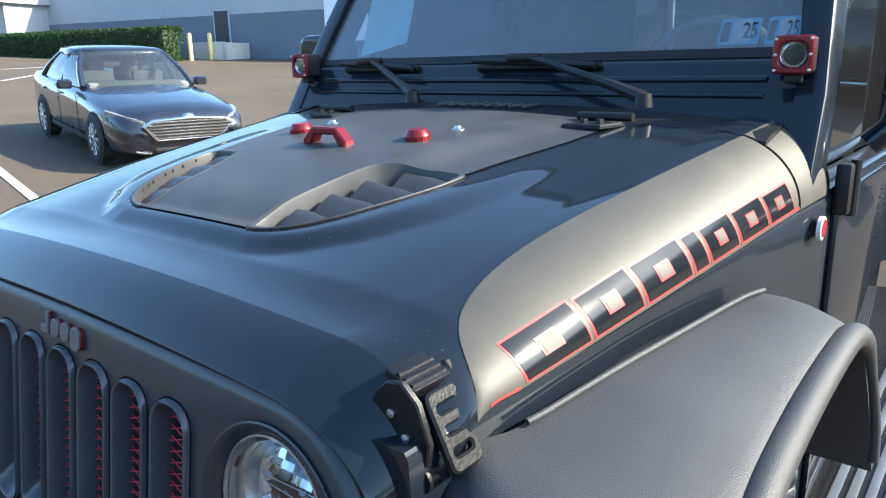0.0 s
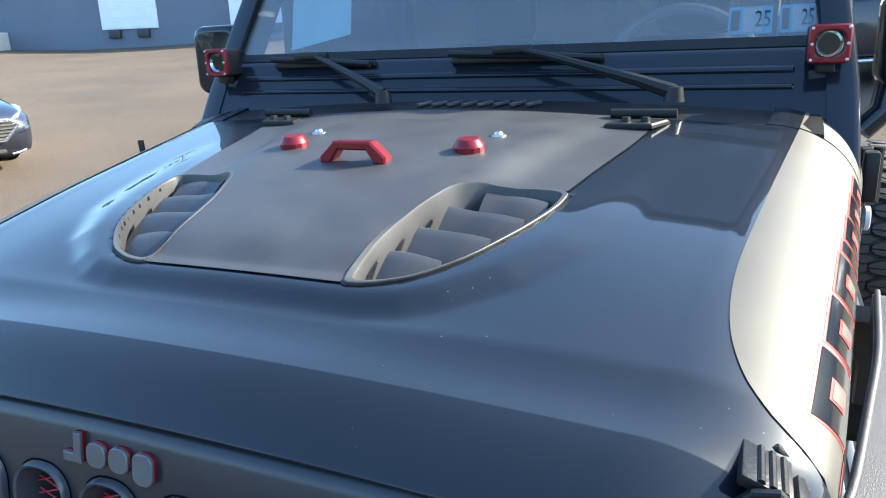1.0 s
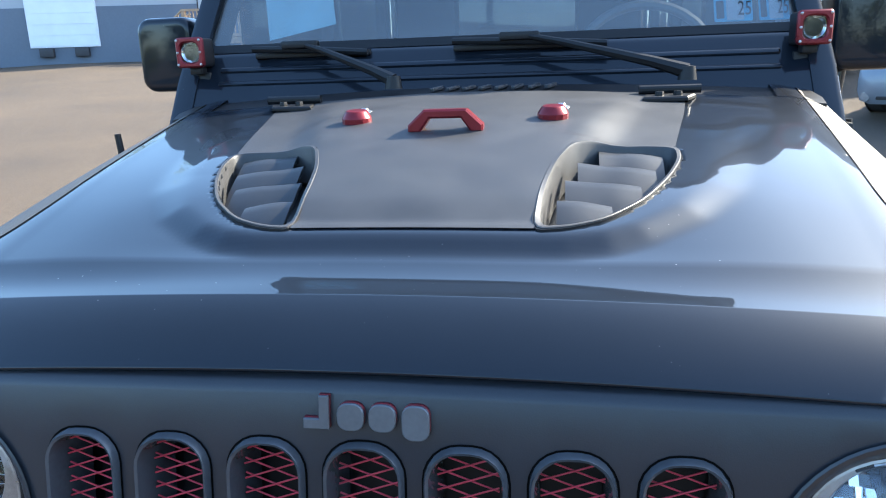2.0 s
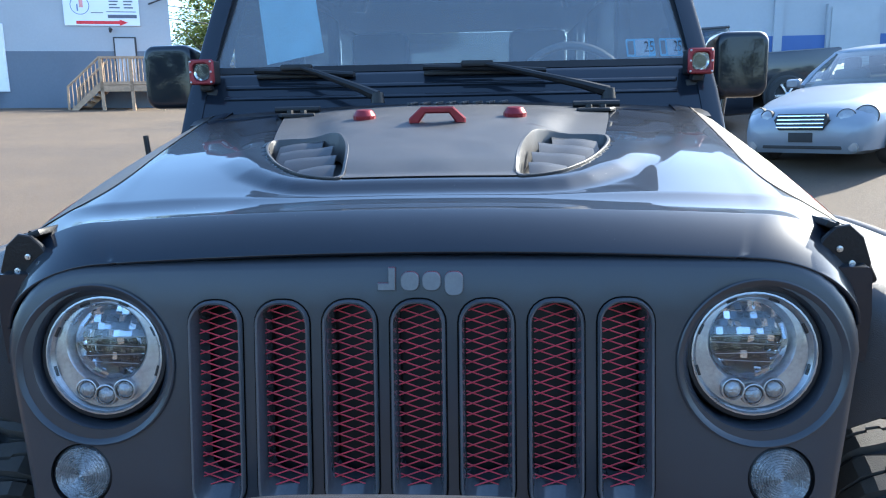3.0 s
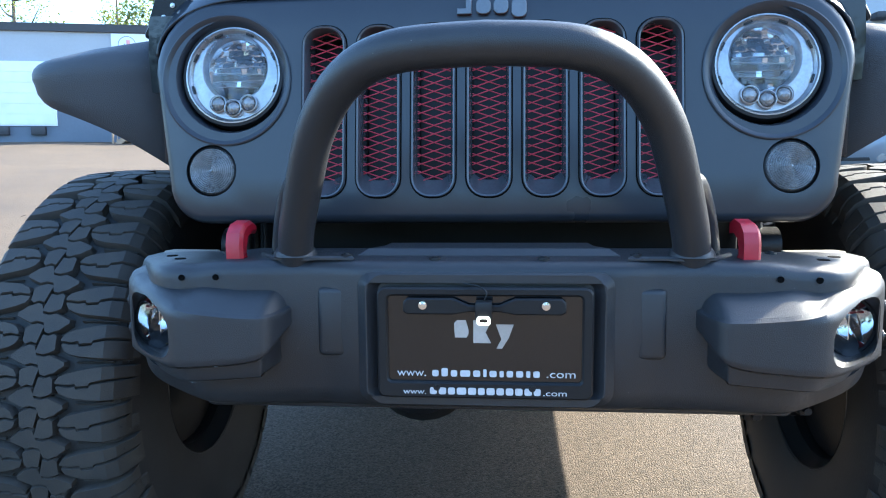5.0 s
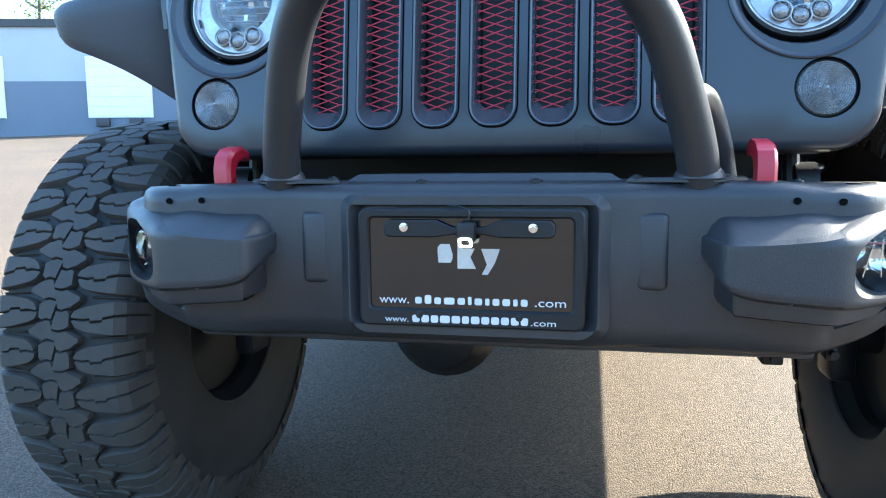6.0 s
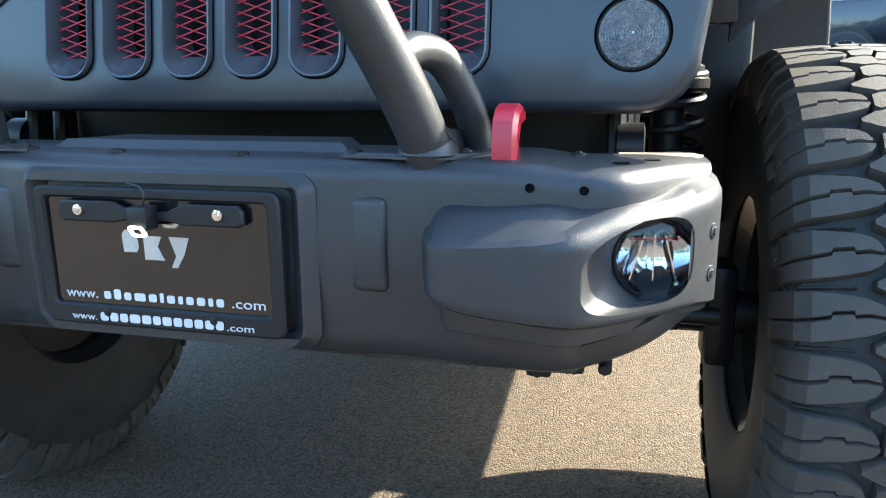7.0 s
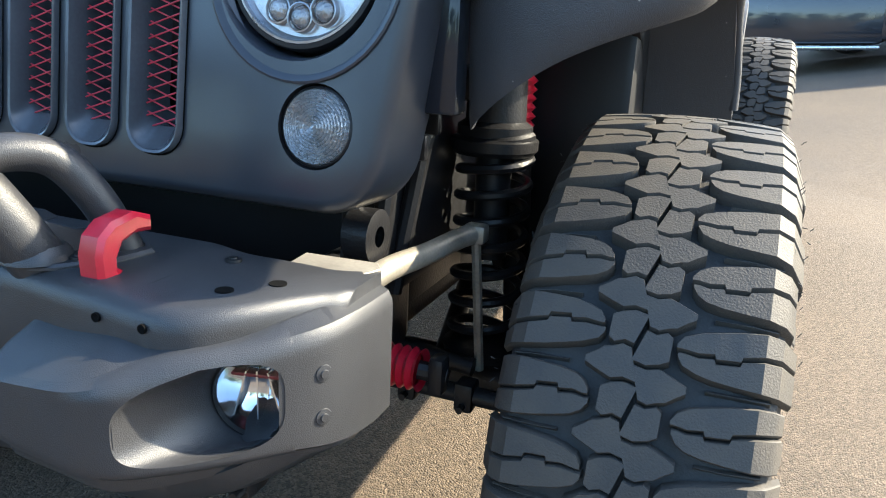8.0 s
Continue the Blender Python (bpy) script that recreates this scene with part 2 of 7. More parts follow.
def curve(pts, x):
    """Piecewise straight line through (x, y) pairs."""
    if x <= pts[0][0]:
        return pts[0][1]
    for (x0, y0), (x1, y1) in zip(pts, pts[1:]):
        if x <= x1:
            return lerp(y0, y1, (x - x0) / (x1 - x0))
    return pts[-1][1]


def soft(pts, x):
    """Smooth curve through (x, y) pairs."""
    if x <= pts[0][0]:
        return pts[0][1]
    k = len(pts)
    for i in range(k - 1):
        if x <= pts[i + 1][0]:
            (x0, y0), (x1, y1) = pts[i], pts[i + 1]
            h = x1 - x0
            m0 = (y1 - pts[i - 1][1]) / (x1 - pts[i - 1][0]) if i else (y1 - y0) / h
            m1 = (pts[i + 2][1] - y0) / (pts[i + 2][0] - x0) if i + 2 < k else (y1 - y0) / h
            t = (x - x0) / h
            return (2 * t ** 3 - 3 * t * t + 1) * y0 + (t ** 3 - 2 * t * t + t) * h * m0 + (3 * t * t - 2 * t ** 3) * y1 + (t ** 3 - t * t) * h * m1
    return pts[-1][1]


def step(a, b, x):
    t = min(1, max(0, (x - a) / (b - a)))
    return t * t * (3 - 2 * t)


def inside(p, poly):
    x, y = p
    c = False
    for i in range(len(poly)):
        (x0, y0), (x1, y1) = poly[i - 1], poly[i]
        if (y0 > y) != (y1 > y) and x < (x1 - x0) * (y - y0) / (y1 - y0) + x0:
            c = not c
    return c


# ---- the ground ----
def ground_z(x, y):
    """The car park is level round the vehicle and climbs gently away from it."""
    r = math.hypot(x, y - 0.5)
    b = math.degrees(math.atan2(x, y - 0.5))
    slope = 0.072 + 0.075 * step(-5, 25, b)
    side = step(-50, -35, b) * (1 - step(-8, 2, b))       # steeper towards the warehouse and the road behind it
    slope += 0.008 * side
    slope *= 1 - step(75, 130, abs(b))
    d = max(0.0, r - 3.0)
    rise = d * d / 4 if d < 2 else d - 1
    if r > 60:
        rise = 56 + (r - 60) * 0.2
    rise_drop = 0.014 * max(0.0, r - 14) * step(30, 50, -b) * (1 - step(75, 130, abs(b))) if r < 60 else 0.0
    tail = min(0.19, 0.065 * max(0.0, y - 0.6)) * (1 - step(1.5, 3.2, abs(x)))
    return max(slope * rise - rise_drop + 0.03 * side * max(0.0, min(r, 60) - 36), tail)


# ---- the off-road vehicle ----
car = thing("off_road_vehicle", "black lifted off-road vehicle with red accents, parked on asphalt", "car")

# the bonnet: a surface over y (front to back) and u (across, 0 at the middle, 1 at the lower side edge)
BASE = [(0.118, 1.3683), (0.16, 1.3780), (0.26, 1.4005), (0.40, 1.4320), (0.55, 1.461), (0.95, 1.528), (1.3, 1.585)]
DOME = [(0.24, 1.390), (0.27, 1.404), (0.33, 1.432), (0.417, 1.456), (0.5, 1.478), (0.575, 1.495), (0.65, 1.507), (0.757, 1.518), (0.99, 1.539), (1.2, 1.55)]


PLATEAU = [(0.0, 0.255), (0.185, 0.255), (0.228, 0.264), (0.264, 0.285), (0.318, 0.340), (0.356, 0.42), (0.380, 0.5), (0.393, 0.56), (0.428, 0.75), (0.448, 1.2)]


def plateau_gap(x, y):
    """Distance from the raised plateau's outline, nothing inside it."""
    if y > 0.255 and x < curve([(q, p) for p, q in PLATEAU[1:]], y):
        return 0.0
    best = 1.0
    for (x0, y0), (x1, y1) in zip(PLATEAU, PLATEAU[1:]):
        dx, dy = x1 - x0, y1 - y0
        t = min(1.0, max(0.0, ((x - x0) * dx + (y - y0) * dy) / (dx * dx + dy * dy)))
        best = min(best, math.hypot(x - x0 - dx * t, y - y0 - dy * t))
    return best


def bonnet_top(x, y):
    base = soft(BASE, y) - 0.02 * (x / 0.6) ** 2
    base -= 0.0045 * max(0.0, math.sin(math.pi * min(1.0, max(0.0, (y - 0.118) / 0.09))))   # the skin dips behind the crease
    base -= 0.012 * step(0.13, 0.25, y) * (1 - step(0.28, 0.50, y)) * (1 - step(0.12, 0.46, abs(x)))   # shallow hollow before the raised centre
    base += curve([(0.25, 0.0165), (0.36, 0.0130), (0.46, 0.0085), (0.60, 0.0060)], y) * (1 - step(0.0, curve([(0.26, 0.040), (0.42, 0.075)], y), plateau_gap(abs(x), y))) * (1 - step(0.6, 0.85, y))   # low step round the centre panel and the vents
    if y > 0.2:
        w = curve([(0.25, 0.15), (0.42, 0.165), (0.55, 0.2), (0.93, 0.29), (1.0, 0.3)], y)
        t = 1 - step(w - 0.005, w + 0.075, abs(x))
        base = lerp(base, max(base, soft(DOME, y) - 0.01 * (x / 0.3) ** 2), t * step(0.2, 0.3, y))
    return base


def bonnet(y, u, off=0.0, inset=0.0):
    """Point of the bonnet's skin; inset pulls the section in for the rolled front."""
    s = 1 if u >= 0 else -1
    u = abs(u)
    w = soft([(0.0, 0.645), (0.09, 0.650), (0.15, 0.668), (0.5, 0.712), (0.98, 0.765), (1.1, 0.78)], y)
    zb = soft([(0.0, 1.205), (0.075, 1.206), (0.11, 1.23), (0.16, 1.288), (0.22, 1.298), (0.98, 1.375), (1.1, 1.385)], y)
    xs = w - 0.16
    if u < 0.7:
        x = xs * u / 0.7
        z = bonnet_top(x, y)
        return Vector((s * x * (1 - inset * 0.6 / w), y, z - inset + off))
    t = min(1.0, (u - 0.7) / 0.3) * math.pi / 2
    z0 = bonnet_top(xs, y)
    e = 1.0
    x = xs + (w - xs) * math.sin(t) ** e
    z = zb + (z0 - zb) * max(0.0, math.cos(t)) ** e
    nx, nz = math.sin(t), math.cos(t)
    return Vector((s * (x - inset * 0.4 * nx - inset * 0.6 * (1 - nx) + off * nx), y, z - inset * max(nz, 0.0) + off * nz))


VENT = [(0.150, 0.264), (0.157, 0.36), (0.170, 0.44), (0.195, 0.515), (0.235, 0.548), (0.300, 0.560), (0.352, 0.560), (0.348, 0.50), (0.322, 0.42), (0.285, 0.345), (0.235, 0.29), (0.19, 0.268)]


def cut_corners(pts, times=2):
    """Round a closed outline by cutting its corners."""
    for _ in range(times):
        q = []
        for a, b in zip(pts, pts[1:] + pts[:1]):
            q += [(lerp(a[0], b[0], 0.2), lerp(a[1], b[1], 0.2)), (lerp(a[0], b[0], 0.8), lerp(a[1], b[1], 0.8))]
        pts = q
    return pts


VENT = cut_corners(VENT)
US = [i / 90 for i in range(-90, 91)]
hood = None


def build_bonnet():
    bm = bmesh.new()
    rows = []
    for y in [0.0425, 0.044, 0.0465, 0.050, 0.057, 0.066, 0.076, 0.086, 0.096, 0.105, 0.112, 0.1168, 0.1176, 0.1186, 0.1194] + [lerp(0.122, 0.985, k / 110) for k in range(111)]:
        d = max(0.0, 0.118 - y)                          # the front lip rolls down from a crease
        rows.append([bonnet(y, u, 0, 0.38 * d + 0.13 - math.sqrt(0.13 ** 2 - d * d)) for u in US])
    g = [[bm.verts.new(p) for p in r] for r in rows]
    hole = [(0.255 + (x - 0.255) * 1.008, 0.43 + (y - 0.43) * 1.008) for x, y in VENT]
    for a, b in zip(g, g[1:]):
        for i in range(len(US) - 1):
            mid_x, mid_y = (a[i].co.x + b[i + 1].co.x) / 2, (a[i].co.y + b[i + 1].co.y) / 2
            if inside((abs(mid_x), mid_y), hole):
                continue
            bm.faces.new((a[i], a[i + 1], b[i + 1], b[i]))
    ob = part("bonnet", bm, PAINT, car, "gloss black bonnet with a raised centre", sharp=60)
    sol = ob.modifiers.new("sheet", "SOLIDIFY")
    sol.thickness, sol.offset = 0.006, -1
    return ob


hood = build_bonnet()


def bonnet_patch(name, poly_fn, material, label, off=0.0025, ys=None, us=None):
    """A film on the bonnet: the cells of a fine grid that poly_fn(u, y) keeps, moved to its limits."""
    bm = bmesh.new()
    ys = ys or [0.26 + 0.725 * i / 120 for i in range(121)]
    g = {}
    for i, y in enumerate(ys):
        lo, hi, m = poly_fn(y)
        if hi <= lo:
            continue
        g[i] = [bm.verts.new(bonnet(y, lerp(lo, hi, k / m), off)) for k in range(m + 1)]
    for i in range(len(ys) - 1):
        if i in g and i + 1 in g and len(g[i]) == len(g[i + 1]):
            for k in range(len(g[i]) - 1):
                bm.faces.new((g[i][k], g[i][k + 1], g[i + 1][k + 1], g[i + 1][k]))
    return part(name, bm, material, hood, label, sharp=60)


def u_of(x, y):
    w = soft([(0.0, 0.645), (0.09, 0.650), (0.15, 0.668), (0.5, 0.712), (0.98, 0.765), (1.1, 0.78)], y)
    xs = w - 0.16
    return x / xs * 0.7


def panel_edge(y):
    x = curve([(0.262, 0.150), (0.36, 0.157), (0.44, 0.170), (0.515, 0.195), (0.548, 0.235), (0.558, 0.300), (0.562, 0.35), (0.80, 0.398), (0.985, 0.43)], y)
    return u_of(x, y)


bonnet_patch("centre_panel", lambda y: (-panel_edge(y), panel_edge(y), 60), VINYL, "matte black film on the raised centre", 0.0025,
             [0.262 + 0.28 * i / 60 for i in range(61)] + [0.545, 0.548, 0.551, 0.554, 0.558, 0.56, 0.562] + [0.562 + 0.42 * i / 60 for i in range(1, 61)])
for side in (1, -1):                                      # grey films on the flanks
    def flank(y, s=side):
        top = soft([(0.155, 0.985), (0.170, 0.90), (0.195, 0.83), (0.24, 0.785), (0.32, 0.755), (0.45, 0.745), (0.985, 0.765)], y)
        return (top * s, 0.995 * s, 24) if s > 0 else (-0.995, -top, 24)
    bonnet_patch("flank_film", flank, DECAL, "grey metallic film along the bonnet flank", 0.0015, [0.155 + 0.83 * i / 90 for i in range(91)])


def vent_side(s):
    bm = bmesh.new()

    def ring(scale, dz, c=(0.255, 0.43)):
        return [Vector((s * (c[0] + (x - c[0]) * scale), c[1] + (y - c[1]) * scale, bonnet_top(x, y) + dz)) for x, y in VENT]
    loft(bm, [ring(1.030, -0.004), ring(1.030, 0.0025), ring(1.02, 0.0035), ring(0.965, 0.003), ring(0.950, -0.001), ring(0.935, -0.055)], True, False)
    frame_ob = part("vent", bm, VINYL, hood, "satin black louvred bonnet vent", sharp=30)
    bm = bmesh.new()
    loft(bm, [ring(1.046, -0.003), ring(1.046, 0.001), ring(1.034, 0.001), ring(1.034, -0.003)], True, False)
    part("vent_seal", bm, DARK, frame_ob)
    bm = bmesh.new()
    bm.faces.new([bm.verts.new(Vector((s * x, y, bonnet_top(x, y) - 0.06))) for x, y in VENT])
    part("vent_floor", bm, DARK, frame_ob)
    for yy in (0.285, 0.350, 0.415, 0.480):
        bm = bmesh.new()
        loops = []
        y1 = yy + 0.062
        x0 = curve([(0.264, 0.168), (0.36, 0.178), (0.44, 0.192), (0.515, 0.218), (0.56, 0.25)], y1)
        x1 = curve([(0.264, 0.20), (0.29, 0.225), (0.345, 0.272), (0.42, 0.306), (0.5, 0.330), (0.56, 0.336)], yy + 0.03)
        for i in range(11):
            x = lerp(x0 - 0.001, x1 - 0.002, i / 10)
            arch = 0.005 * math.sin(math.pi * i / 10)
            sec = [(yy, -0.046), (yy + 0.02, -0.028), (yy + 0.045, -0.012), (yy + 0.058, -0.006), (y1, -0.006), (y1 + 0.001, -0.010), (yy + 0.045, -0.018), (yy + 0.02, -0.036)]
            loops.append([Vector((s * x, a, bonnet_top(min(0.35, x), min(0.56, y1)) + z + arch - 0.003)) for a, z in sec])
        loft(bm, loops, True, True)
        part("louvre", bm, LOUVRE, frame_ob, sharp=30)


vent_side(1), vent_side(-1)

def flank_point(s, y, u, off):
    v = bonnet(y, u, off)
    return Vector((s * v.x, v.y, v.z))


def flank_block(s, pts, off, name, material, label=""):
    """A plain flat shape laid on the flank; pts are (y, u)."""
    bm = bmesh.new()
    k = 6
    (a0, b0), (a1, b1), (a2, b2), (a3, b3) = pts
    g = [[bm.verts.new(flank_point(s, lerp(lerp(a0, a1, i / k), lerp(a3, a2, i / k), j / k), lerp(lerp(b0, b1, i / k), lerp(b3, b2, i / k), j / k), off)) for j in range(k + 1)] for i in range(k + 1)]
    for a, b in zip(g, g[1:]):
        for j in range(k):
            bm.faces.new((a[j], a[j + 1], b[j + 1], b[j]))
    return part(name, bm, material, hood, label, sharp=60)


RED_FILM = mat("red_film", (0.55, 0.03, 0.03), 0.4, 0.0, 0.08, 30)
widths = [0.114, 0.104, 0.114, 0.036, 0.086, 0.096, 0.092]
# plain black blocks edged in red, with red-edged gaps; (from, to) along the block and (low, high) up it
gaps = [[(0.32, 0.64, 0.30, 0.74)] if w > 0.05 else [] for w in widths]
for s in (1, -1):
    y = 0.222
    for i, w in enumerate(widths):
        lo, hi, lean, e, eu = 0.982, 0.882 + 0.0055 * i, 0.012, 0.0035, 0.0055

        def quad(f0, f1, g0, g1, grow=0.0):
            at = lambda f, g: (y + w * f + lean * (1 - g), lerp(lo, hi, g))
            (a0, b0), (a1, b1), (a2, b2), (a3, b3) = at(f0, g0), at(f1, g0), at(f1, g1), at(f0, g1)
            return [(a0 - grow, b0 + grow * 1.5), (a1 + grow, b1 + grow * 1.5), (a2 + grow, b2 - grow * 1.5), (a3 - grow, b3 - grow * 1.5)]
        flank_block(s, quad(0, 1, 0, 1, e), 0.0022, "flank_mark_edge", RED_FILM, "red outlined block")
        flank_block(s, quad(0, 1, 0, 1), 0.0030, "flank_mark", MARK_FILM, "gloss black block")
        for g in gaps[i]:
            flank_block(s, quad(*g), 0.0036, "flank_mark_gap_edge", RED_FILM)
            flank_block(s, quad(*g, -e), 0.0042, "flank_mark_gap", DECAL)
        y += w + 0.014
    for a, b in ((0.172, 0.220), (0.962, 0.985)):
        flank_block(s, [(a, 0.992), (b, 0.992), (b, 0.984), (a + 0.002, 0.984)], 0.0026, "flank_line", RED_FILM, "thin red line")

# grab handle, two knobs and two bolts on the bonnet
bm = bmesh.new()
hz = bonnet_top(0.0, 0.575)
outer = [(-0.060, 0.0), (-0.060, 0.012), (-0.034, 0.036), (0.034, 0.036), (0.060, 0.012), (0.060, 0.0), (0.041, 0.0), (0.025, 0.022), (-0.025, 0.022), (-0.041, 0.0)]
slab(bm, outer, 0.024, Matrix.Translation((0, 0.587, hz - 0.002)) @ Matrix.Rotation(radians(90), 4, "X"), 0.003)
handle = part("grab_handle", bm, RED_DEEP, hood, "dark red anodised grab handle", sharp=25)
for sx in (1, -1):
    for y, prof, name, mt in ((0.652, [(0, 0.022), (0.017, 0.022), (0.019, 0.0205), (0.0245, 0.012), (0.0255, 0.010), (0.0255, -0.01), (0, -0.01)], "knob", RED_DEEP),
                              (0.757, [(0, 0.010), (0.006, 0.010), (0.008, 0.006), (0.014, 0.004), (0.015, -0.005), (0, -0.005)], "bolt", STEEL)):
        bm = bmesh.new()
        x = 0.167 if name == "knob" else 0.181
        turned(bm, prof, 14 if name == "knob" else 16, Matrix.Translation((sx * x, y, bonnet_top(x, y))) @ Matrix.Rotation(radians(6), 4, "X"))
        part(name, bm, mt, hood, "dark red faceted knob" if name == "knob" else "small steel washer nozzle", sharp=25)

# ---- grille ----
def gy(z):
    return 0.135 * (z - 0.99)


def face(x, z, out=0.0):
    """A place on the raked face of the grille, out metres in front of it."""
    return Vector((x, gy(z) - out, z))


def grille_outline(d=0.0, n=8):
    """Right half from bottom middle up to top middle, drawn in by d."""
    pts = []
    for i in range(7):
        pts.append((0.52 * i / 6, 0.893 + d))
    for i in range(1, n + 1):
        t = math.pi / 2 * i / n
        pts.append((0.52 + (0.075 - d) * math.sin(t), 0.968 - (0.075 - d) * math.cos(t)))
    for i in range(1, 7):
        pts.append((lerp(0.595, 0.625, i / 6) - d, lerp(0.968, 1.17, i / 6)))
    for i in range(1, n + 1):
        t = math.pi / 2 * i / n
        pts.append((0.495 + (0.13 - d) * math.cos(t), 1.17 + (0.135 - d) * math.sin(t)))
    for i in range(1, 7):
        pts.append((0.495 * (1 - i / 6), 1.305 - d + 0.006 * i / 6))
    return pts


def full_outline(d=0.0):
    r = grille_outline(d)
    return r + [(-x, z) for x, z in r[::-1][1:-1]]


SLOT_X = [-0.3015 + 0.099 * i for i in range(7)]
HL = (0.476, 1.166)
TURN = (0.511, 0.99)
bm = bmesh.new()
rim_loops = [[face(x, z, -0.10) for x, z in full_outline(-0.004)], [face(x, z, -0.018) for x, z in full_outline(0.0)], [face(x, z, -0.005) for x, z in full_outline(0.006)], [face(x, z, 0.0) for x, z in full_outline(0.018)]]
rings = loft(bm, rim_loops, True, False)
front = rings[-1]
holes = []


def hole_ring(pts):
    vs = [bm.verts.new(face(x, z)) for x, z in pts]
    es = [bm.edges.new((vs[i], vs[(i + 1) % len(vs)])) for i in range(len(vs))]
    holes.extend(es)
    return vs


for x in SLOT_X:
    hole_ring(rounded(0.070, 0.298, 0.030, 6, x, 1.094))
for s in (1, -1):
    hole_ring([(s * HL[0] + 0.104 * math.cos(2 * math.pi * i / 40), HL[1] - 0.004 + 0.104 * math.sin(2 * math.pi * i / 40)) for i in range(40)])
    hole_ring([(s * TURN[0] + 0.047 * math.cos(2 * math.pi * i / 32), TURN[1] + 0.047 * math.sin(2 * math.pi * i / 32)) for i in range(32)])
edges = holes + [bm.edges.get((front[i], front[(i + 1) % len(front)])) for i in range(len(front))]
bmesh.ops.triangle_fill(bm, use_beauty=True, use_dissolve=False, edges=edges)
grille = part("grille", bm, SATIN, car, "satin black seven-slot grille shell", sharp=50)

# slots with a raised rim and an inward slope; red diamond mesh behind each
def slot_mesh(x):
    bm = bmesh.new()
    cz = 1.094
    lv = [(0.070, 0.298, 0.030, 0.0), (0.0805, 0.3085, 0.0345, -0.002), (0.0795, 0.3075, 0.034, 0.006), (0.076, 0.304, 0.0325, 0.0095), (0.0705, 0.2985, 0.030, 0.008), (0.067, 0.294, 0.029, 0.001), (0.0635, 0.267, 0.027, -0.019), (0.062, 0.263, 0.026, -0.034), (0.0605, 0.260, 0.0255, -0.056)]
    loft(bm, [[face(px, pz, o) for px, pz in rounded(w, h, r, 6, x, cz + (0.0 if o > -0.01 else 0.0095))] for w, h, r, o in lv], True, False)
    return bm


for x in SLOT_X:
    sl = part("slot", slot_mesh(x), SLOT_TRIM, grille)
    bm = bmesh.new()                                      # dark joint round the clipped-in rim
    loft(bm, [[face(px, pz, 0.0006) for px, pz in rounded(w, h, r, 6, x, 1.094)] for w, h, r in ((0.079, 0.307, 0.034), (0.0845, 0.3125, 0.0365))], True, False)
    part("rim_joint", bm, HOLE, sl)
    bm = bmesh.new()
    w2, z0, z1, dz, dx = 0.0300, 0.966, 1.228, 0.0153, 0.0455
    sl_k = dz / dx                                        # flat strands cross from edge to edge in both directions
    for k in range(-4, 24):
        for d in (1, -1):
            za = z0 + k * dz + (0 if d > 0 else 2 * w2 * sl_k)
            pts = []
            for i in range(9):
                px = -w2 + 2 * w2 * i / 8
                pz = za + d * (px + w2) * sl_k
                if z0 - 0.008 <= pz <= z1 + 0.012:
                    pts.append(face(x + px, pz, -0.017 + 0.0012 * d))
            if len(pts) > 1:
                tube(bm, pts, 0.00105, 5)
    part("mesh_insert", bm, RED_MESH, sl, "red diamond mesh insert", sharp=80)
    bm = bmesh.new()
    slab(bm, [(-0.03, -0.145), (0.03, -0.145), (0.03, 0.145), (-0.03, 0.145)], 0.003, Matrix.Translation(face(x, 1.098, -0.075)) @ Matrix.Rotation(math.atan(0.135) * -1, 4, "X") @ Matrix.Rotation(radians(90), 4, "X"))
    part("backing", bm, DARK, sl)
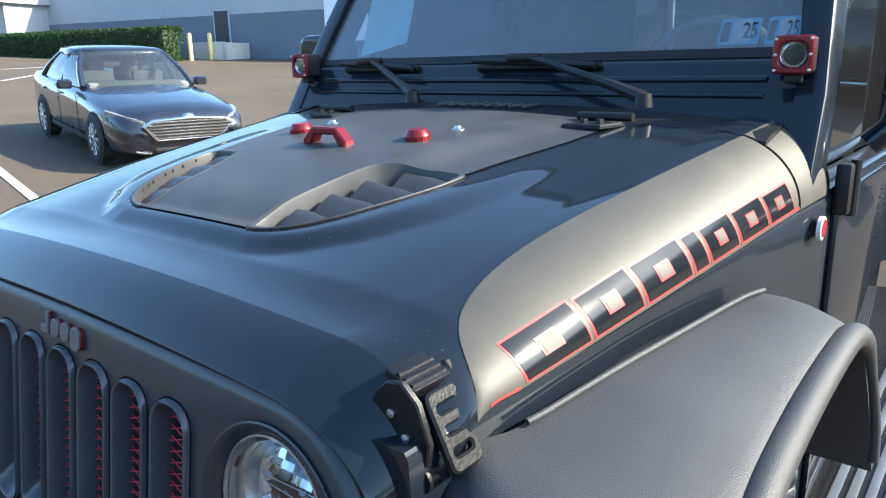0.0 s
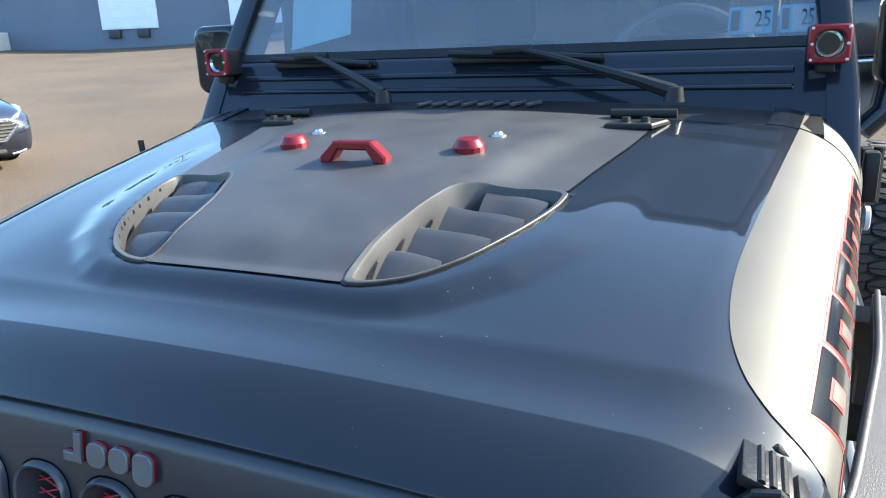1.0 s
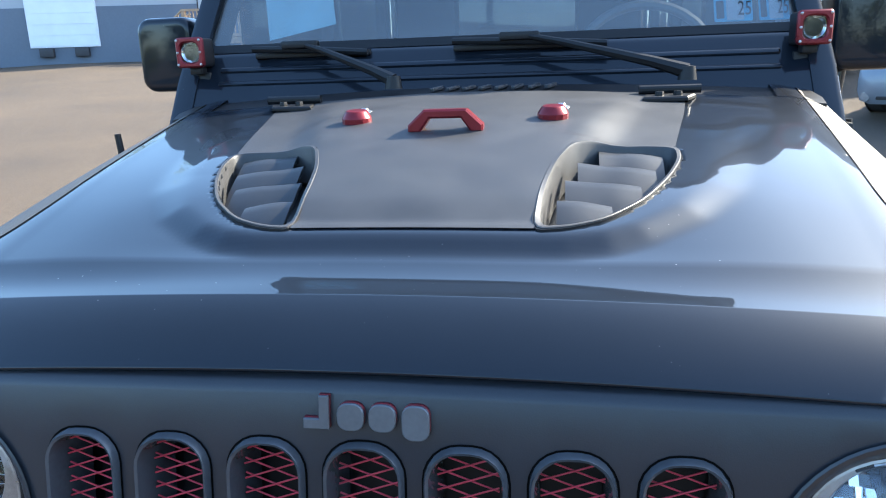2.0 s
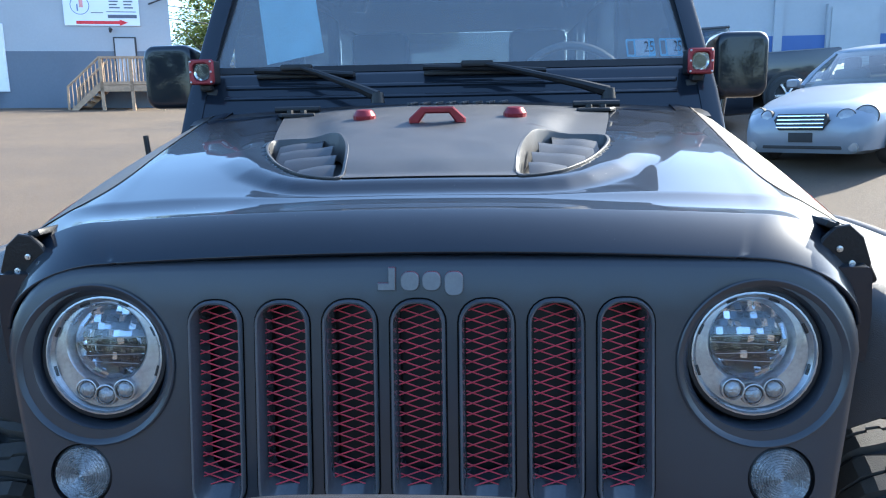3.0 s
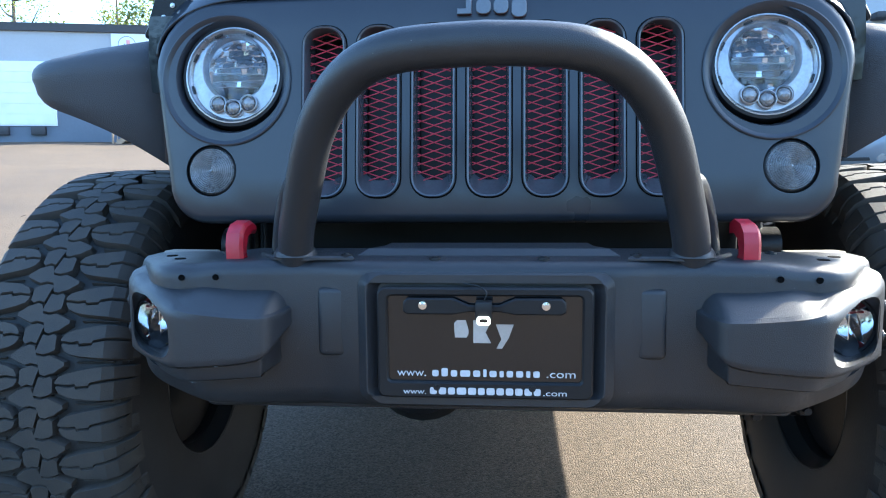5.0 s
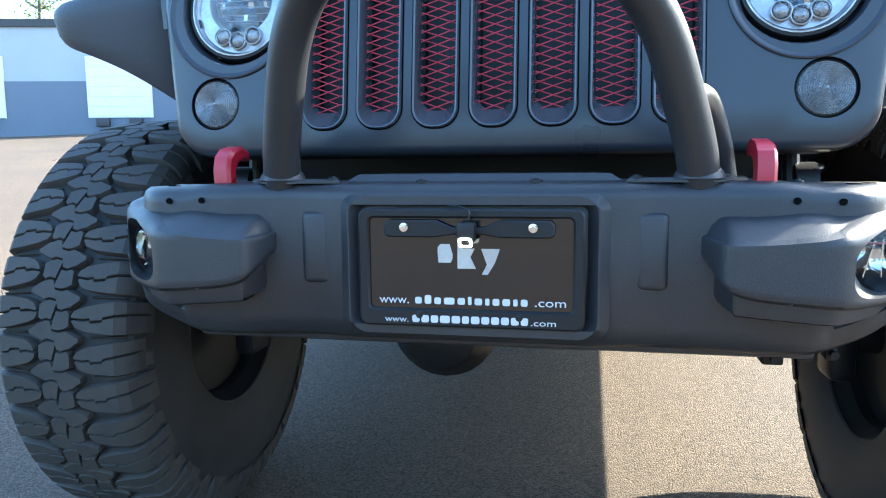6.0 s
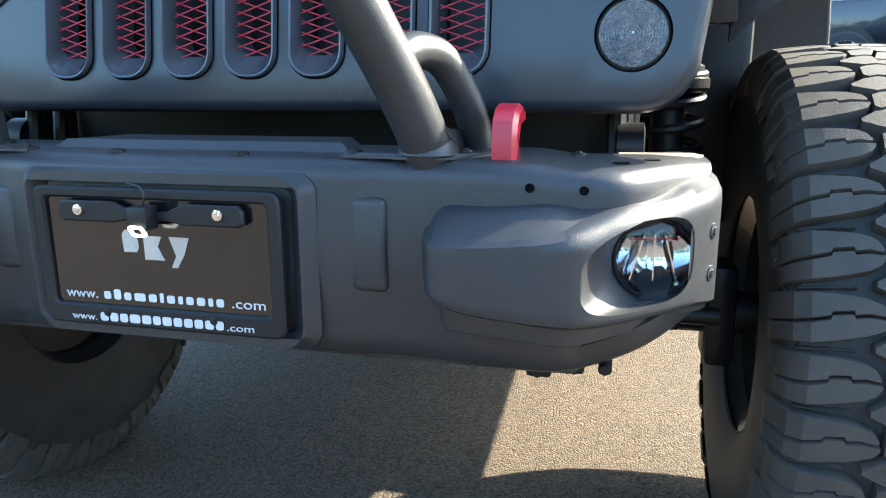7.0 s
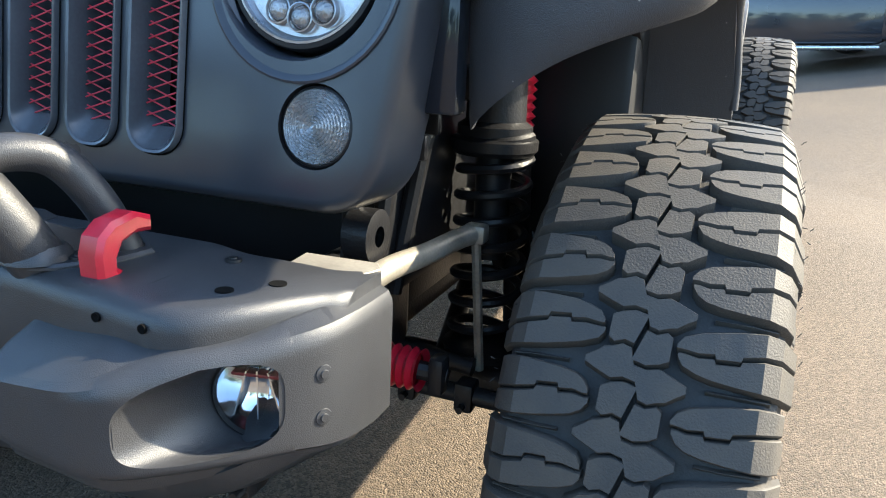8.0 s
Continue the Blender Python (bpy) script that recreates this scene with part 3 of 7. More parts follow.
for s in (1, -1):
    cx, cz = s * HL[0], HL[1]
    FM = Matrix.Translation(face(cx, cz)) @ Matrix.Rotation(math.atan(0.135) * -1, 4, "X") @ Matrix.Rotation(radians(90), 4, "X")
    bm = bmesh.new()
    turned(bm, [(0.1045, 0.0), (0.102, -0.004), (0.097, -0.03), (0.096, -0.06)], 40, FM @ Matrix.Translation((0, -0.004, 0)))
    part("lamp_well", bm, SATIN, grille)
    bm = bmesh.new()
    turned(bm, [(0.121, 0.0035), (0.1185, 0.0045), (0.114, 0.003), (0.107, -0.004), (0.101, -0.012)], 48, FM @ Matrix.Translation((-s * 0.008 * -1, -0.012, 0)))
    part("lamp_crescent", bm, SATIN, grille)
    lamp = bmesh.new()
    turned(lamp, [(0.0965, -0.05), (0.0965, -0.014), (0.0945, -0.010), (0.090, -0.009), (0.087, -0.012), (0.0855, -0.02)], 40, FM)
    lamp = part("headlamp", lamp, DARK, car, "round LED headlamp with chrome bezel")
    bm = bmesh.new()
    inner, outer_r = [], []
    for i in range(48):                                   # bezel widens round the three small lenses below
        t = 2 * math.pi * i / 48
        inner.append((0.0605 * math.cos(t), 0.016 + 0.0605 * math.sin(t)))
        outer_r.append((math.cos(t), math.sin(t)))
    loft(bm, [[FM @ Vector((0.0865 * c, 0.0865 * q, -0.014)) for c, q in outer_r], [FM @ Vector((0.083 * c, 0.083 * q, -0.0155)) for c, q in outer_r], [FM @ Vector((0.080 * c, 0.080 * q, -0.020)) for c, q in outer_r],
              [FM @ Vector((px * 1.04, py * 1.04 - 0.0006, -0.0195)) for px, py in inner], [FM @ Vector((px, py, -0.022)) for px, py in inner], [FM @ Vector((px * 0.94, 0.001 + py * 0.94, -0.036)) for px, py in inner]], True, False)
    part("bezel", bm, LAMP_SILVER, lamp, "satin silver bezel")
    for t in (0.45, 1.2, 1.95, 2.7, 3.45, 5.98):
        bm = bmesh.new()
        box(bm, (-0.008, -0.0024, 0.0), (0.008, 0.0024, 0.0025), 0.0006, FM @ Matrix.Translation((0.0815 * math.cos(t), 0.0815 * math.sin(t), -0.0178)) @ Matrix.Rotation(t + math.pi / 2, 4, "Z"))
        part("bezel_notch", bm, DARK, lamp)
    bm = bmesh.new()
    turned(bm, [(0.0865, -0.012), (0.089, -0.009), (0.0865, -0.0085), (0.0845, -0.013)], 40, FM)
    part("chrome_ring", bm, LAMP_SILVER, lamp, "chrome ring")
    bm = bmesh.new()
    turned(bm, [(0.060, -0.034), (0.050, -0.048), (0.030, -0.058), (0.0, -0.062)], 14, FM @ Matrix.Translation((0, 0.016, 0)))
    part("reflector", bm, CHROME, lamp, sharp=5)
    cell_rng = random.Random(21)
    for i in range(-5, 6):                                # small tilted cells; more chrome above, more grey below imitate reflected sky and dark
        for j in range(-4, 5):
            px, py = i * 0.0098 + (0.002 if j % 2 else -0.002), j * 0.0116
            if math.hypot(px, py) > 0.050:
                continue
            tilt = cell_rng.uniform(14, 34) if j > 0 else cell_rng.uniform(-22, 4)
            bm = bmesh.new()
            slab(bm, rounded(0.0096, 0.0114, 0.001, 1), 0.0015, FM @ Matrix.Translation((px, 0.016 + py, -0.047)) @ Matrix.Rotation(radians(-tilt), 4, "X") @ Matrix.Rotation(radians(cell_rng.uniform(-22, 22)), 4, "Y"))
            part("reflector_cell", bm, CHROME if cell_rng.random() < (0.42 if j > 0 else 0.10) else LAMP_GREY, lamp)
    for zz, tt in ((0.006, 3), (-0.006, -4), (-0.020, 2), (-0.032, -3)):   # thin silver rods across the lower half stand in for glints
        bm = bmesh.new()
        h = math.sqrt(0.050 ** 2 - zz ** 2)
        rod(bm, FM @ Vector((-h, 0.016 + zz - tt * 0.0006, -0.038)), FM @ Vector((h, 0.016 + zz + tt * 0.0006, -0.038)), 0.0006, 6)
        part("reflector_rib", bm, LAMP_SILVER, lamp)
    bm = bmesh.new()                                      # clear inner dome
    turned(bm, [(0.0, -0.016), (0.025, -0.018), (0.045, -0.024), (0.0565, -0.032)], 36, FM @ Matrix.Translation((0, 0.016, 0)))
    part("inner_lens", bm, CLEAR, lamp, "clear domed inner lens").visible_shadow = False
    for i in (-1, 0, 1):
        bm = bmesh.new()
        turned(bm, [(0.0, -0.0085), (0.007, -0.0095), (0.012, -0.0135), (0.0142, -0.019), (0.0142, -0.03)], 18, FM @ Matrix.Translation((i * 0.029, -0.060 + abs(i) * 0.008, 0.002)))
        part("small_lens", bm, SIGNAL_LENS, lamp)
        bm = bmesh.new()
        turned(bm, [(0.0140, -0.0135), (0.0150, -0.0118), (0.0165, -0.0122), (0.0170, -0.02)], 20, FM @ Matrix.Translation((i * 0.029, -0.060 + abs(i) * 0.008, 0.002)))
        part("small_lens_ring", bm, LAMP_SILVER, lamp)
    bm = bmesh.new()
    turned(bm, [(0.0, 0.002), (0.03, 0.0), (0.06, -0.005), (0.08, -0.011), (0.086, -0.016)], 40, FM)
    lens = part("lens", bm, CLEAR, lamp, "clear lens")
    lens.visible_shadow = False
    TM = Matrix.Translation(face(s * TURN[0], TURN[1])) @ Matrix.Rotation(math.atan(0.135) * -1, 4, "X") @ Matrix.Rotation(radians(90), 4, "X")
    bm = bmesh.new()
    turned(bm, [(0.0485, 0.0), (0.0475, -0.004), (0.0465, -0.0085), (0.0445, -0.004), (0.0425, -0.003), (0.0425, -0.02)], 32, TM)
    sig = part("turn_signal", bm, DARK, car, "round clear turn signal with ribbed lens")
    bm = bmesh.new()
    prof = [(0.0, 0.0045)]
    for i in range(12):
        r0 = 0.0425 * (i + 0.5) / 12
        prof += [(r0, 0.0045 - 0.0075 * (r0 / 0.0425) ** 2 + 0.0012), (0.0425 * (i + 1) / 12, 0.0045 - 0.0075 * ((i + 1) / 12) ** 2 - 0.0012)]
    turned(bm, prof, 32, TM)
    part("ribbed_lens", bm, SIGNAL_LENS, sig, "clear ribbed lens", sharp=10)

# badge: four plain raised shapes
BADGE_TILT = Matrix.Rotation(math.atan(0.135) * -1, 4, "X") @ Matrix.Rotation(radians(90), 4, "X")
def badge_shapes(out, depth):
    bm = bmesh.new()
    slab(bm, [(-0.012, -0.0165), (0.0135, -0.0165), (0.0135, 0.0165), (0.0035, 0.0165), (0.0035, -0.006), (-0.012, -0.006)], depth, Matrix.Translation(face(-0.0490, 1.2780, out)) @ BADGE_TILT, 0.001)
    for cx, z, h in ((-0.0145, 1.2745, 0.027), (0.0165, 1.2745, 0.027), (0.0485, 1.2710, 0.034)):
        slab(bm, rounded(0.0265, h, 0.010, 4), depth, Matrix.Translation(face(cx, z, out)) @ BADGE_TILT, 0.001)
    return bm


badge_ob = part("badge", badge_shapes(0.0, 0.005), RED_DEEP, grille, "raised badge with dark red sides")
part("badge_cap", badge_shapes(0.005, 0.0035), SILVER_GREY, badge_ob, "satin grey cap")

# ---- steel front bumper ----
def bumper_section(x, recess=False):
    """Closed outline (y, z) of the beam at |x|, front side first; the face is set back where the lamps sit."""
    e = step(0.47, 0.625, x)
    g = -0.226 + 0.012 * step(0.19, 0.26, x) - 0.012 * step(0.27, 0.4, x)
    f = g + 0.145 * e ** 1.6
    h = g + 0.020 * step(0.5, 0.59, x) + 0.10 * step(0.575, 0.632, x)
    if recess:
        h = lerp(h, max(h, -0.105), step(0.458, 0.478, x))
    top = 0.853 - 0.006 * step(0.40, 0.46, x) - 0.006 * step(0.53, 0.625, x)
    low = 0.625 - 0.002 * step(0.2, 0.3, x) + 0.055 * step(0.44, 0.615, x)
    k = g + 0.012 * step(0.42, 0.5, x) + 0.115 * step(0.47, 0.625, x) ** 3 if recess else f
    back = -0.045 + 0.035 * step(0.55, 0.62, x)
    r = 0.020
    q = h if recess else f
    return [(back, top), (f + r + 0.002, top), (f + r * 0.38, top - 0.0055), (f + 0.001, top - 0.015), (f, top - 0.024), (f - 0.001, 0.797), (q - 0.002, (top + low) / 2), (k + 0.006, low + 0.03), (k + 0.016, low + 0.004), (min(k + 0.040, back - 0.006), low - 0.008), (back, low - 0.006)]


bm = bmesh.new()
XS = [-0.604 + 1.208 * i / 120 for i in range(121)]
loft(bm, [[Vector((x, y, z)) for y, z in bumper_section(abs(x), True)] for x in XS], True, True)
bumper = part("bumper", bm, TEXTURED, car, "textured black steel front bumper", sharp=50)

bm = bmesh.new()                                          # lower valance behind the beam
box(bm, (-0.47, -0.165, 0.602), (0.47, -0.06, 0.65), 0.012)
part("valance", bm, TEXTURED, bumper)
bm = bmesh.new()
slab(bm, rounded(0.382, 0.20, 0.022, 5), 0.030, Matrix.Translation((-0.006, -0.212, 0.737)) @ Matrix.Rotation(radians(90), 4, "X"), 0.014, [rounded(0.322, 0.168, 0.012, 4)])
part("plate_surround", bm, TEXTURED, bumper)
bm = bmesh.new()                                          # raised pad along the top between the hoop's feet
slab(bm, [(-0.205, -0.140), (0.205, -0.140), (0.180, -0.085), (0.176, -0.03), (-0.176, -0.03), (-0.180, -0.085)], 0.016, Matrix.Translation((-0.004, -0.02, 0.848)), 0.010)
part("top_pad", bm, TEXTURED, bumper)


def ribs(bm):
    box(bm, (0.218, -0.2222, 0.705), (0.262, -0.190, 0.812), 0.009, None, 3)


both("pressing", ribs, TEXTURED, bumper)


# the nose that carries the fog lamp: a wall swept along a plan line and pierced by the lamp's opening
PLAN = smooth_path([(0.300, -0.195, 0), (0.305, -0.228, 0), (0.312, -0.256, 0), (0.321, -0.277, 0), (0.332, -0.2845, 0), (0.350, -0.286, 0), (0.40, -0.286, 0), (0.440, -0.286, 0), (0.470, -0.277, 0), (0.505, -0.250, 0), (0.545, -0.214, 0), (0.580, -0.176, 0), (0.604, -0.140, 0), (0.615, -0.105, 0), (0.619, -0.060, 0), (0.619, -0.015, 0)], 8)
ARC = [0.0]
for p, q in zip(PLAN, PLAN[1:]):
    ARC.append(ARC[-1] + (q - p).length)
NOSE_TOP = [(0.0, 0.786), (0.06, 0.780), (0.13, 0.781), (0.20, 0.788), (0.245, 0.797), (0.30, 0.812), (0.36, 0.818), (0.41, 0.826), (0.47, 0.832), (0.52, 0.833)]
NOSE_LOW = [(0.0, 0.752), (0.04, 0.742), (0.075, 0.724), (0.10, 0.712), (0.135, 0.704), (0.20, 0.698), (0.26, 0.694), (0.33, 0.694), (0.40, 0.693), (0.47, 0.680), (0.52, 0.674)]
SKIRT_LOW = [(0.0, 0.694), (0.10, 0.682), (0.20, 0.674), (0.26, 0.671), (0.33, 0.675), (0.40, 0.680), (0.47, 0.676), (0.52, 0.674)]


def nose(a, z, out=0.0):
    """Place on the nose's wall at arc length a and height z; the wall rolls in along its upper and lower edges."""
    a = min(max(a, 0.0), ARC[-1] - 1e-5)
    i = max(k for k in range(len(ARC) - 1) if ARC[k] <= a)
    d = (PLAN[i + 1] - PLAN[i]).normalized()
    p = PLAN[i].lerp(PLAN[i + 1], (a - ARC[i]) / (ARC[i + 1] - ARC[i]))
    zt, zb = soft(NOSE_TOP, a), soft(NOSE_LOW, a)
    r = lerp(0.0065, 0.026, step(0.17, 0.28, a))
    q = max(0.0, 1 - (zt - z) / r, 1 - (z - zb) / 0.011)
    out -= (r if zt - z < z - zb else 0.012) * (1 - math.sqrt(max(0.0, 1 - min(1, q) ** 2)))
    return Vector((p.x, p.y, z)) + Vector((d.y, -d.x, 0)) * out


EYE_A, A0, A1 = 0.318, 0.228, 0.404                       # middle of the opening, and the stretch of wall round it


def eye_ring(w, h):
    """Outline of the lamp's opening on the wall, as (arc, height)."""
    pts = []
    for i in range(64):
        t = 2 * math.pi * i / 64
        c, q = math.cos(t), math.sin(t)
        px = w * math.copysign(abs(c) ** 0.6, c)
        pz = h * math.copysign(abs(q) ** 0.6, q)
        k = px / w
        pts.append((EYE_A + px, 0.753 + pz * (1 - 0.20 * max(0, -k)) - 0.011 * max(0, -k) + 0.004 * max(0, k)))
    return pts


def pod(bm):
    zs = [i / 16 for i in range(17)]
    # plain wall on either side of the opening
    for lo, hi, n in ((0.0, A0 + 0.003, 40), (A1 - 0.003, ARC[-1], 20)):
        loft(bm, [[nose(lerp(lo, hi, i / n), lerp(soft(NOSE_LOW, lerp(lo, hi, i / n)), soft(NOSE_TOP, lerp(lo, hi, i / n)), z)) for z in zs] for i in range(n + 1)], False, False)
    for lo, hi in ((A0 - 0.002, A0 + 0.016), (A1 - 0.016, A1 + 0.002)):   # backing at the corners of that stretch
        loft(bm, [[nose(lerp(lo, hi, i / 4), lerp(soft(NOSE_LOW, lerp(lo, hi, i / 4)), soft(NOSE_TOP, lerp(lo, hi, i / 4)), z), -0.0009) for z in zs] for i in range(5)], False, False)
    # wall round the opening, from its outline to the frame of that stretch
    ring = eye_ring(0.076, 0.0455)
    frame_pts = []
    for a, z in ring:
        c, q = (a - EYE_A) / 0.076, (z - 0.753) / 0.0455
        k = 1 / max(abs(c), abs(q), 1e-6)
        fa = EYE_A + (c * k) * ((A1 - EYE_A) if c > 0 else (EYE_A - A0))
        fq = q * k
        zt, zb = soft(NOSE_TOP, fa), soft(NOSE_LOW, fa)
        frame_pts.append((fa, lerp(0.753, zt, fq) if fq > 0 else lerp(0.753, zb, -fq)))
    loops = []
    for k in range(9):
        t = k / 8
        loops.append([nose(lerp(a, fa, t), lerp(z, fz, t)) for (a, z), (fa, fz) in zip(ring, frame_pts)])
    inner = []
    seat, across = Vector((0.544, -0.163, 0.747)), Vector((0.975, 0.22, 0))
    for t, keep in ((1.0, 0.0), (0.80, 0.10), (0.55, 0.34), (0.30, 0.64), (0.12, 0.86), (0.03, 0.97)):   # a scoop that narrows to the lamp
        row = []
        for i, (a, z) in enumerate(ring):
            q = 2 * math.pi * i / 64
            rim_at, deep = nose(a, z), seat + across * (0.0445 * math.cos(q)) + Vector((0, 0, 0.0445 * math.sin(q)))
            v = deep.lerp(rim_at, keep)
            row.append(Vector((v.x, lerp(rim_at.y, deep.y, t), v.z)))
        inner.append(row)
    loft(bm, inner + loops, True, False)
    # top and underside running back to the beam
    for tab, up, way in ((NOSE_TOP, 0.032, 1), (NOSE_LOW, -0.002, -1)):
        rows = []
        for i in range(61):
            a = ARC[-1] * i / 60
            e = nose(a, soft(tab, a))
            lift = 1 - 0.8 * step(0.20, 0.34, a) if way > 0 else 1.0
            turn = step(0.17, 0.44, a) * math.pi / 2 * 0.85
            inw = Vector((-math.sin(turn), math.cos(turn), 0)) * (0.07 if way > 0 else 0.05)
            rows.append([e, e + inw * 0.35 + Vector((0, 0, up * lift * 0.45)), e + inw + Vector((0, 0, up * lift))])
        loft(bm, rows, False, False)
    bmesh.ops.remove_doubles(bm, verts=bm.verts, dist=2e-4)


def nose_skirt(bm):
    """Set-back flange below the nose, turned under at its foot."""
    loops = []
    for i in range(49):
        a = min(ARC[-1] - 1e-4, 0.50 * i / 48)
        k = max(q for q in range(len(ARC) - 1) if ARC[q] <= a)
        d = (PLAN[k + 1] - PLAN[k]).normalized()
        p = PLAN[k].lerp(PLAN[k + 1], (a - ARC[k]) / (ARC[k + 1] - ARC[k]))
        inn = Vector((-d.y, d.x, 0))
        back = 0.016 - 0.012 * step(0.38, 0.48, a)
        zb, zt = soft(SKIRT_LOW, a), soft(NOSE_LOW, a) + 0.012
        loops.append([Vector((p.x, p.y, z)) + inn * (back + o) for z, o in ((zt, 0.0), (zb + 0.010, 0.002), (zb + 0.003, 0.005), (zb, 0.012), (zb, 0.10), (zb + 0.006, 0.10), (zb + 0.010, 0.016), (zt, 0.008))])
    loft(bm, loops, True, True)


both("lamp_nose", pod, TEXTURED, bumper, sharp=30)
both("nose_skirt", nose_skirt, TEXTURED, bumper, sharp=40)
for s in (1, -1):
    fm = Matrix.Translation((s * 0.544, -0.164, 0.747)) @ Vector((s * 0.22, -0.97, 0.0)).to_track_quat("Z", "Y").to_matrix().to_4x4() @ Matrix.Scale(0.86, 4)
    bm = bmesh.new()
    turned(bm, [(0.051, -0.03), (0.052, -0.006), (0.0515, 0.003), (0.049, 0.004), (0.0465, -0.002)], 36, fm)
    fog = part("fog_lamp", bm, DARK, car, "round chrome fog lamp set in the bumper")
    bm = bmesh.new()
    turned(bm, [(0.0465, -0.001), (0.042, -0.014), (0.030, -0.028), (0.014, -0.035), (0.0, -0.036)], 36, fm)
    part("reflector", bm, CHROME, fog)
    for i in (-1, 0, 1):
        bm = bmesh.new()
        slab(bm, [(-0.034, -0.03), (0.034, -0.03), (0.030, -0.004), (-0.030, -0.004)], 0.0018, fm @ Matrix.Translation((i * 0.021, 0, 0)) @ Matrix.Rotation(radians(90), 4, "X") @ Matrix.Rotation(radians(90), 4, "Y") @ Matrix.Rotation(radians(i * 16), 4, "Y"))
        part("divider", bm, CHROME, fog)
    bm = bmesh.new()
    box(bm, (-0.030, 0.022, -0.02), (0.030, 0.026, -0.004), 0.001, fm)
    part("cut_off", bm, RED_DEEP, fog)
    bm = bmesh.new()
    turned(bm, [(0.0, 0.006), (0.025, 0.005), (0.046, -0.001)], 36, fm)
    part("lens", bm, CLEAR, fog, "clear lens").visible_shadow = False

# bolts and holes of the bumper
def stud(x, y, z, r, way, material, name, parent):
    bm = bmesh.new()
    turned(bm, [(0, 0.004), (r * 0.45, 0.004), (r * 0.5, 0.0025), (r * 0.95, 0.002), (r, 0.0), (r, -0.004)], 14, Matrix.Translation((x, y, z)) @ Vector(way).to_track_quat("Z", "Y").to_matrix().to_4x4())
    return part(name, bm, material, parent)


def pit(x, y, z, r, way, name, parent):
    bm = bmesh.new()
    turned(bm, [(0, 0.0003), (r * 0.80, 0.0003), (r * 0.95, 0.0006), (r, -0.002)], 18, Matrix.Translation((x, y, z)) @ Vector(way).to_track_quat("Z", "Y").to_matrix().to_4x4())
    return part(name, bm, HOLE, parent)


for s in (1, -1):
    for x, y in ((0.082, -0.199), (0.455, -0.075)):
        stud(s * x, y, bumper_section(x)[0][1] + 0.001, 0.0095, (0, 0, 1), UNDER, "bolt", bumper)
    for x, y, z in ((0.417, -0.224, 0.828), (0.471, -0.216, 0.827)):
        pit(s * x, bumper_section(x)[4][0] - 0.0022, z, 0.0048, (0, -1, 0), "hole", bumper)
    for x, y in ((0.505, -0.155), (0.538, -0.114)):
        pit(s * x, y, bumper_section(x)[0][1] + 0.0006, 0.0095, (0, 0, 1), "hole", bumper)
    stud(s * 0.6045, -0.138, 0.775, 0.009, (s * 0.86, -0.5, 0), TEXTURED, "bolt", bumper)
    stud(s * 0.6045, -0.138, 0.728, 0.009, (s * 0.86, -0.5, 0), TEXTURED, "bolt", bumper)
    for x in (0.40, 0.47):
        stud(s * x, -0.19, 0.634, 0.006, (0, -1, -0.3), DARK, "hole", bumper)
    # red tow hook and its slot
    bm = bmesh.new()
    prof = [(-0.200, 0.835), (-0.202, 0.875), (-0.196, 0.893), (-0.180, 0.905), (-0.150, 0.910), (-0.128, 0.902), (-0.128, 0.886), (-0.150, 0.888), (-0.168, 0.882), (-0.176, 0.868), (-0.176, 0.858), (-0.168, 0.852), (-0.168, 0.835)]
    slab(bm, prof, 0.026, Matrix.Translation((s * 0.391 - 0.018, 0, 0)) @ Matrix(((0, 0, 1, 0), (1, 0, 0, 0), (0, 1, 0, 0), (0, 0, 0, 1))), 0.005)
    part("tow_hook", bm, RED, car, "red painted tow hook", sharp=30)
    bm = bmesh.new()
    slab(bm, rounded(0.064, 0.052, 0.012, 4), 0.0012, Matrix.Translation((s * 0.392 + 0.012, -0.163, 0.8480)))
    part("hook_slot", bm, HOLE, bumper)

def end_bracket(bm):
    slab(bm, [(0.50, -0.07), (0.575, -0.07), (0.602, -0.01), (0.590, 0.005), (0.50, 0.0)], 0.005, Matrix.Translation((0, 0, 0.840)) @ Matrix.Rotation(radians(4), 4, "X"), 0.001)
    box(bm, (0.50, -0.005, 0.80), (0.585, 0.002, 0.84), 0.001)


both("end_bracket", end_bracket, mat("bare_plate_steel", (0.30, 0.27, 0.22), 0.45, 0.5, 0.2, 20), bumper, "bare steel bracket")

for x, w, z in ((0.405, 0.030, 0.584), (0.452, 0.022, 0.592), (0.490, 0.016, 0.594)):
    bm = bmesh.new()                                      # small brackets that hang under the beam
    box(bm, (x, -0.13, z), (x + w, -0.09, 0.625), 0.004)
    rod(bm, (x + w / 2, -0.145, z + 0.012), (x + w / 2, -0.08, z + 0.012), 0.006, 8)
    part("under_bracket", bm, UNDER, bumper)

# hoop with rear braces, gussets and foot plates
HOOP = [(0.303, -0.187, 0.852), (0.292, -0.212, 0.90), (0.268, -0.25, 0.97), (0.236, -0.295, 1.045), (0.185, -0.342, 1.105), (0.115, -0.372, 1.135), (0.0, -0.38, 1.142)]
half = smooth_path(HOOP, 6)
path = half + [Vector((-p.x, p.y, p.z)) for p in half[::-1][1:]]
bm = bmesh.new()
tube(bm, path, 0.0275, 20)
hoop = part("hoop", bm, TEXTURED, car, "textured black tubular bumper hoop", sharp=60)


def brace(bm):
    tube(bm, smooth_path([(0.276, -0.24, 0.952), (0.292, -0.205, 0.965), (0.312, -0.165, 0.955), (0.332, -0.135, 0.91), (0.345, -0.115, 0.855)], 6), 0.019, 16)


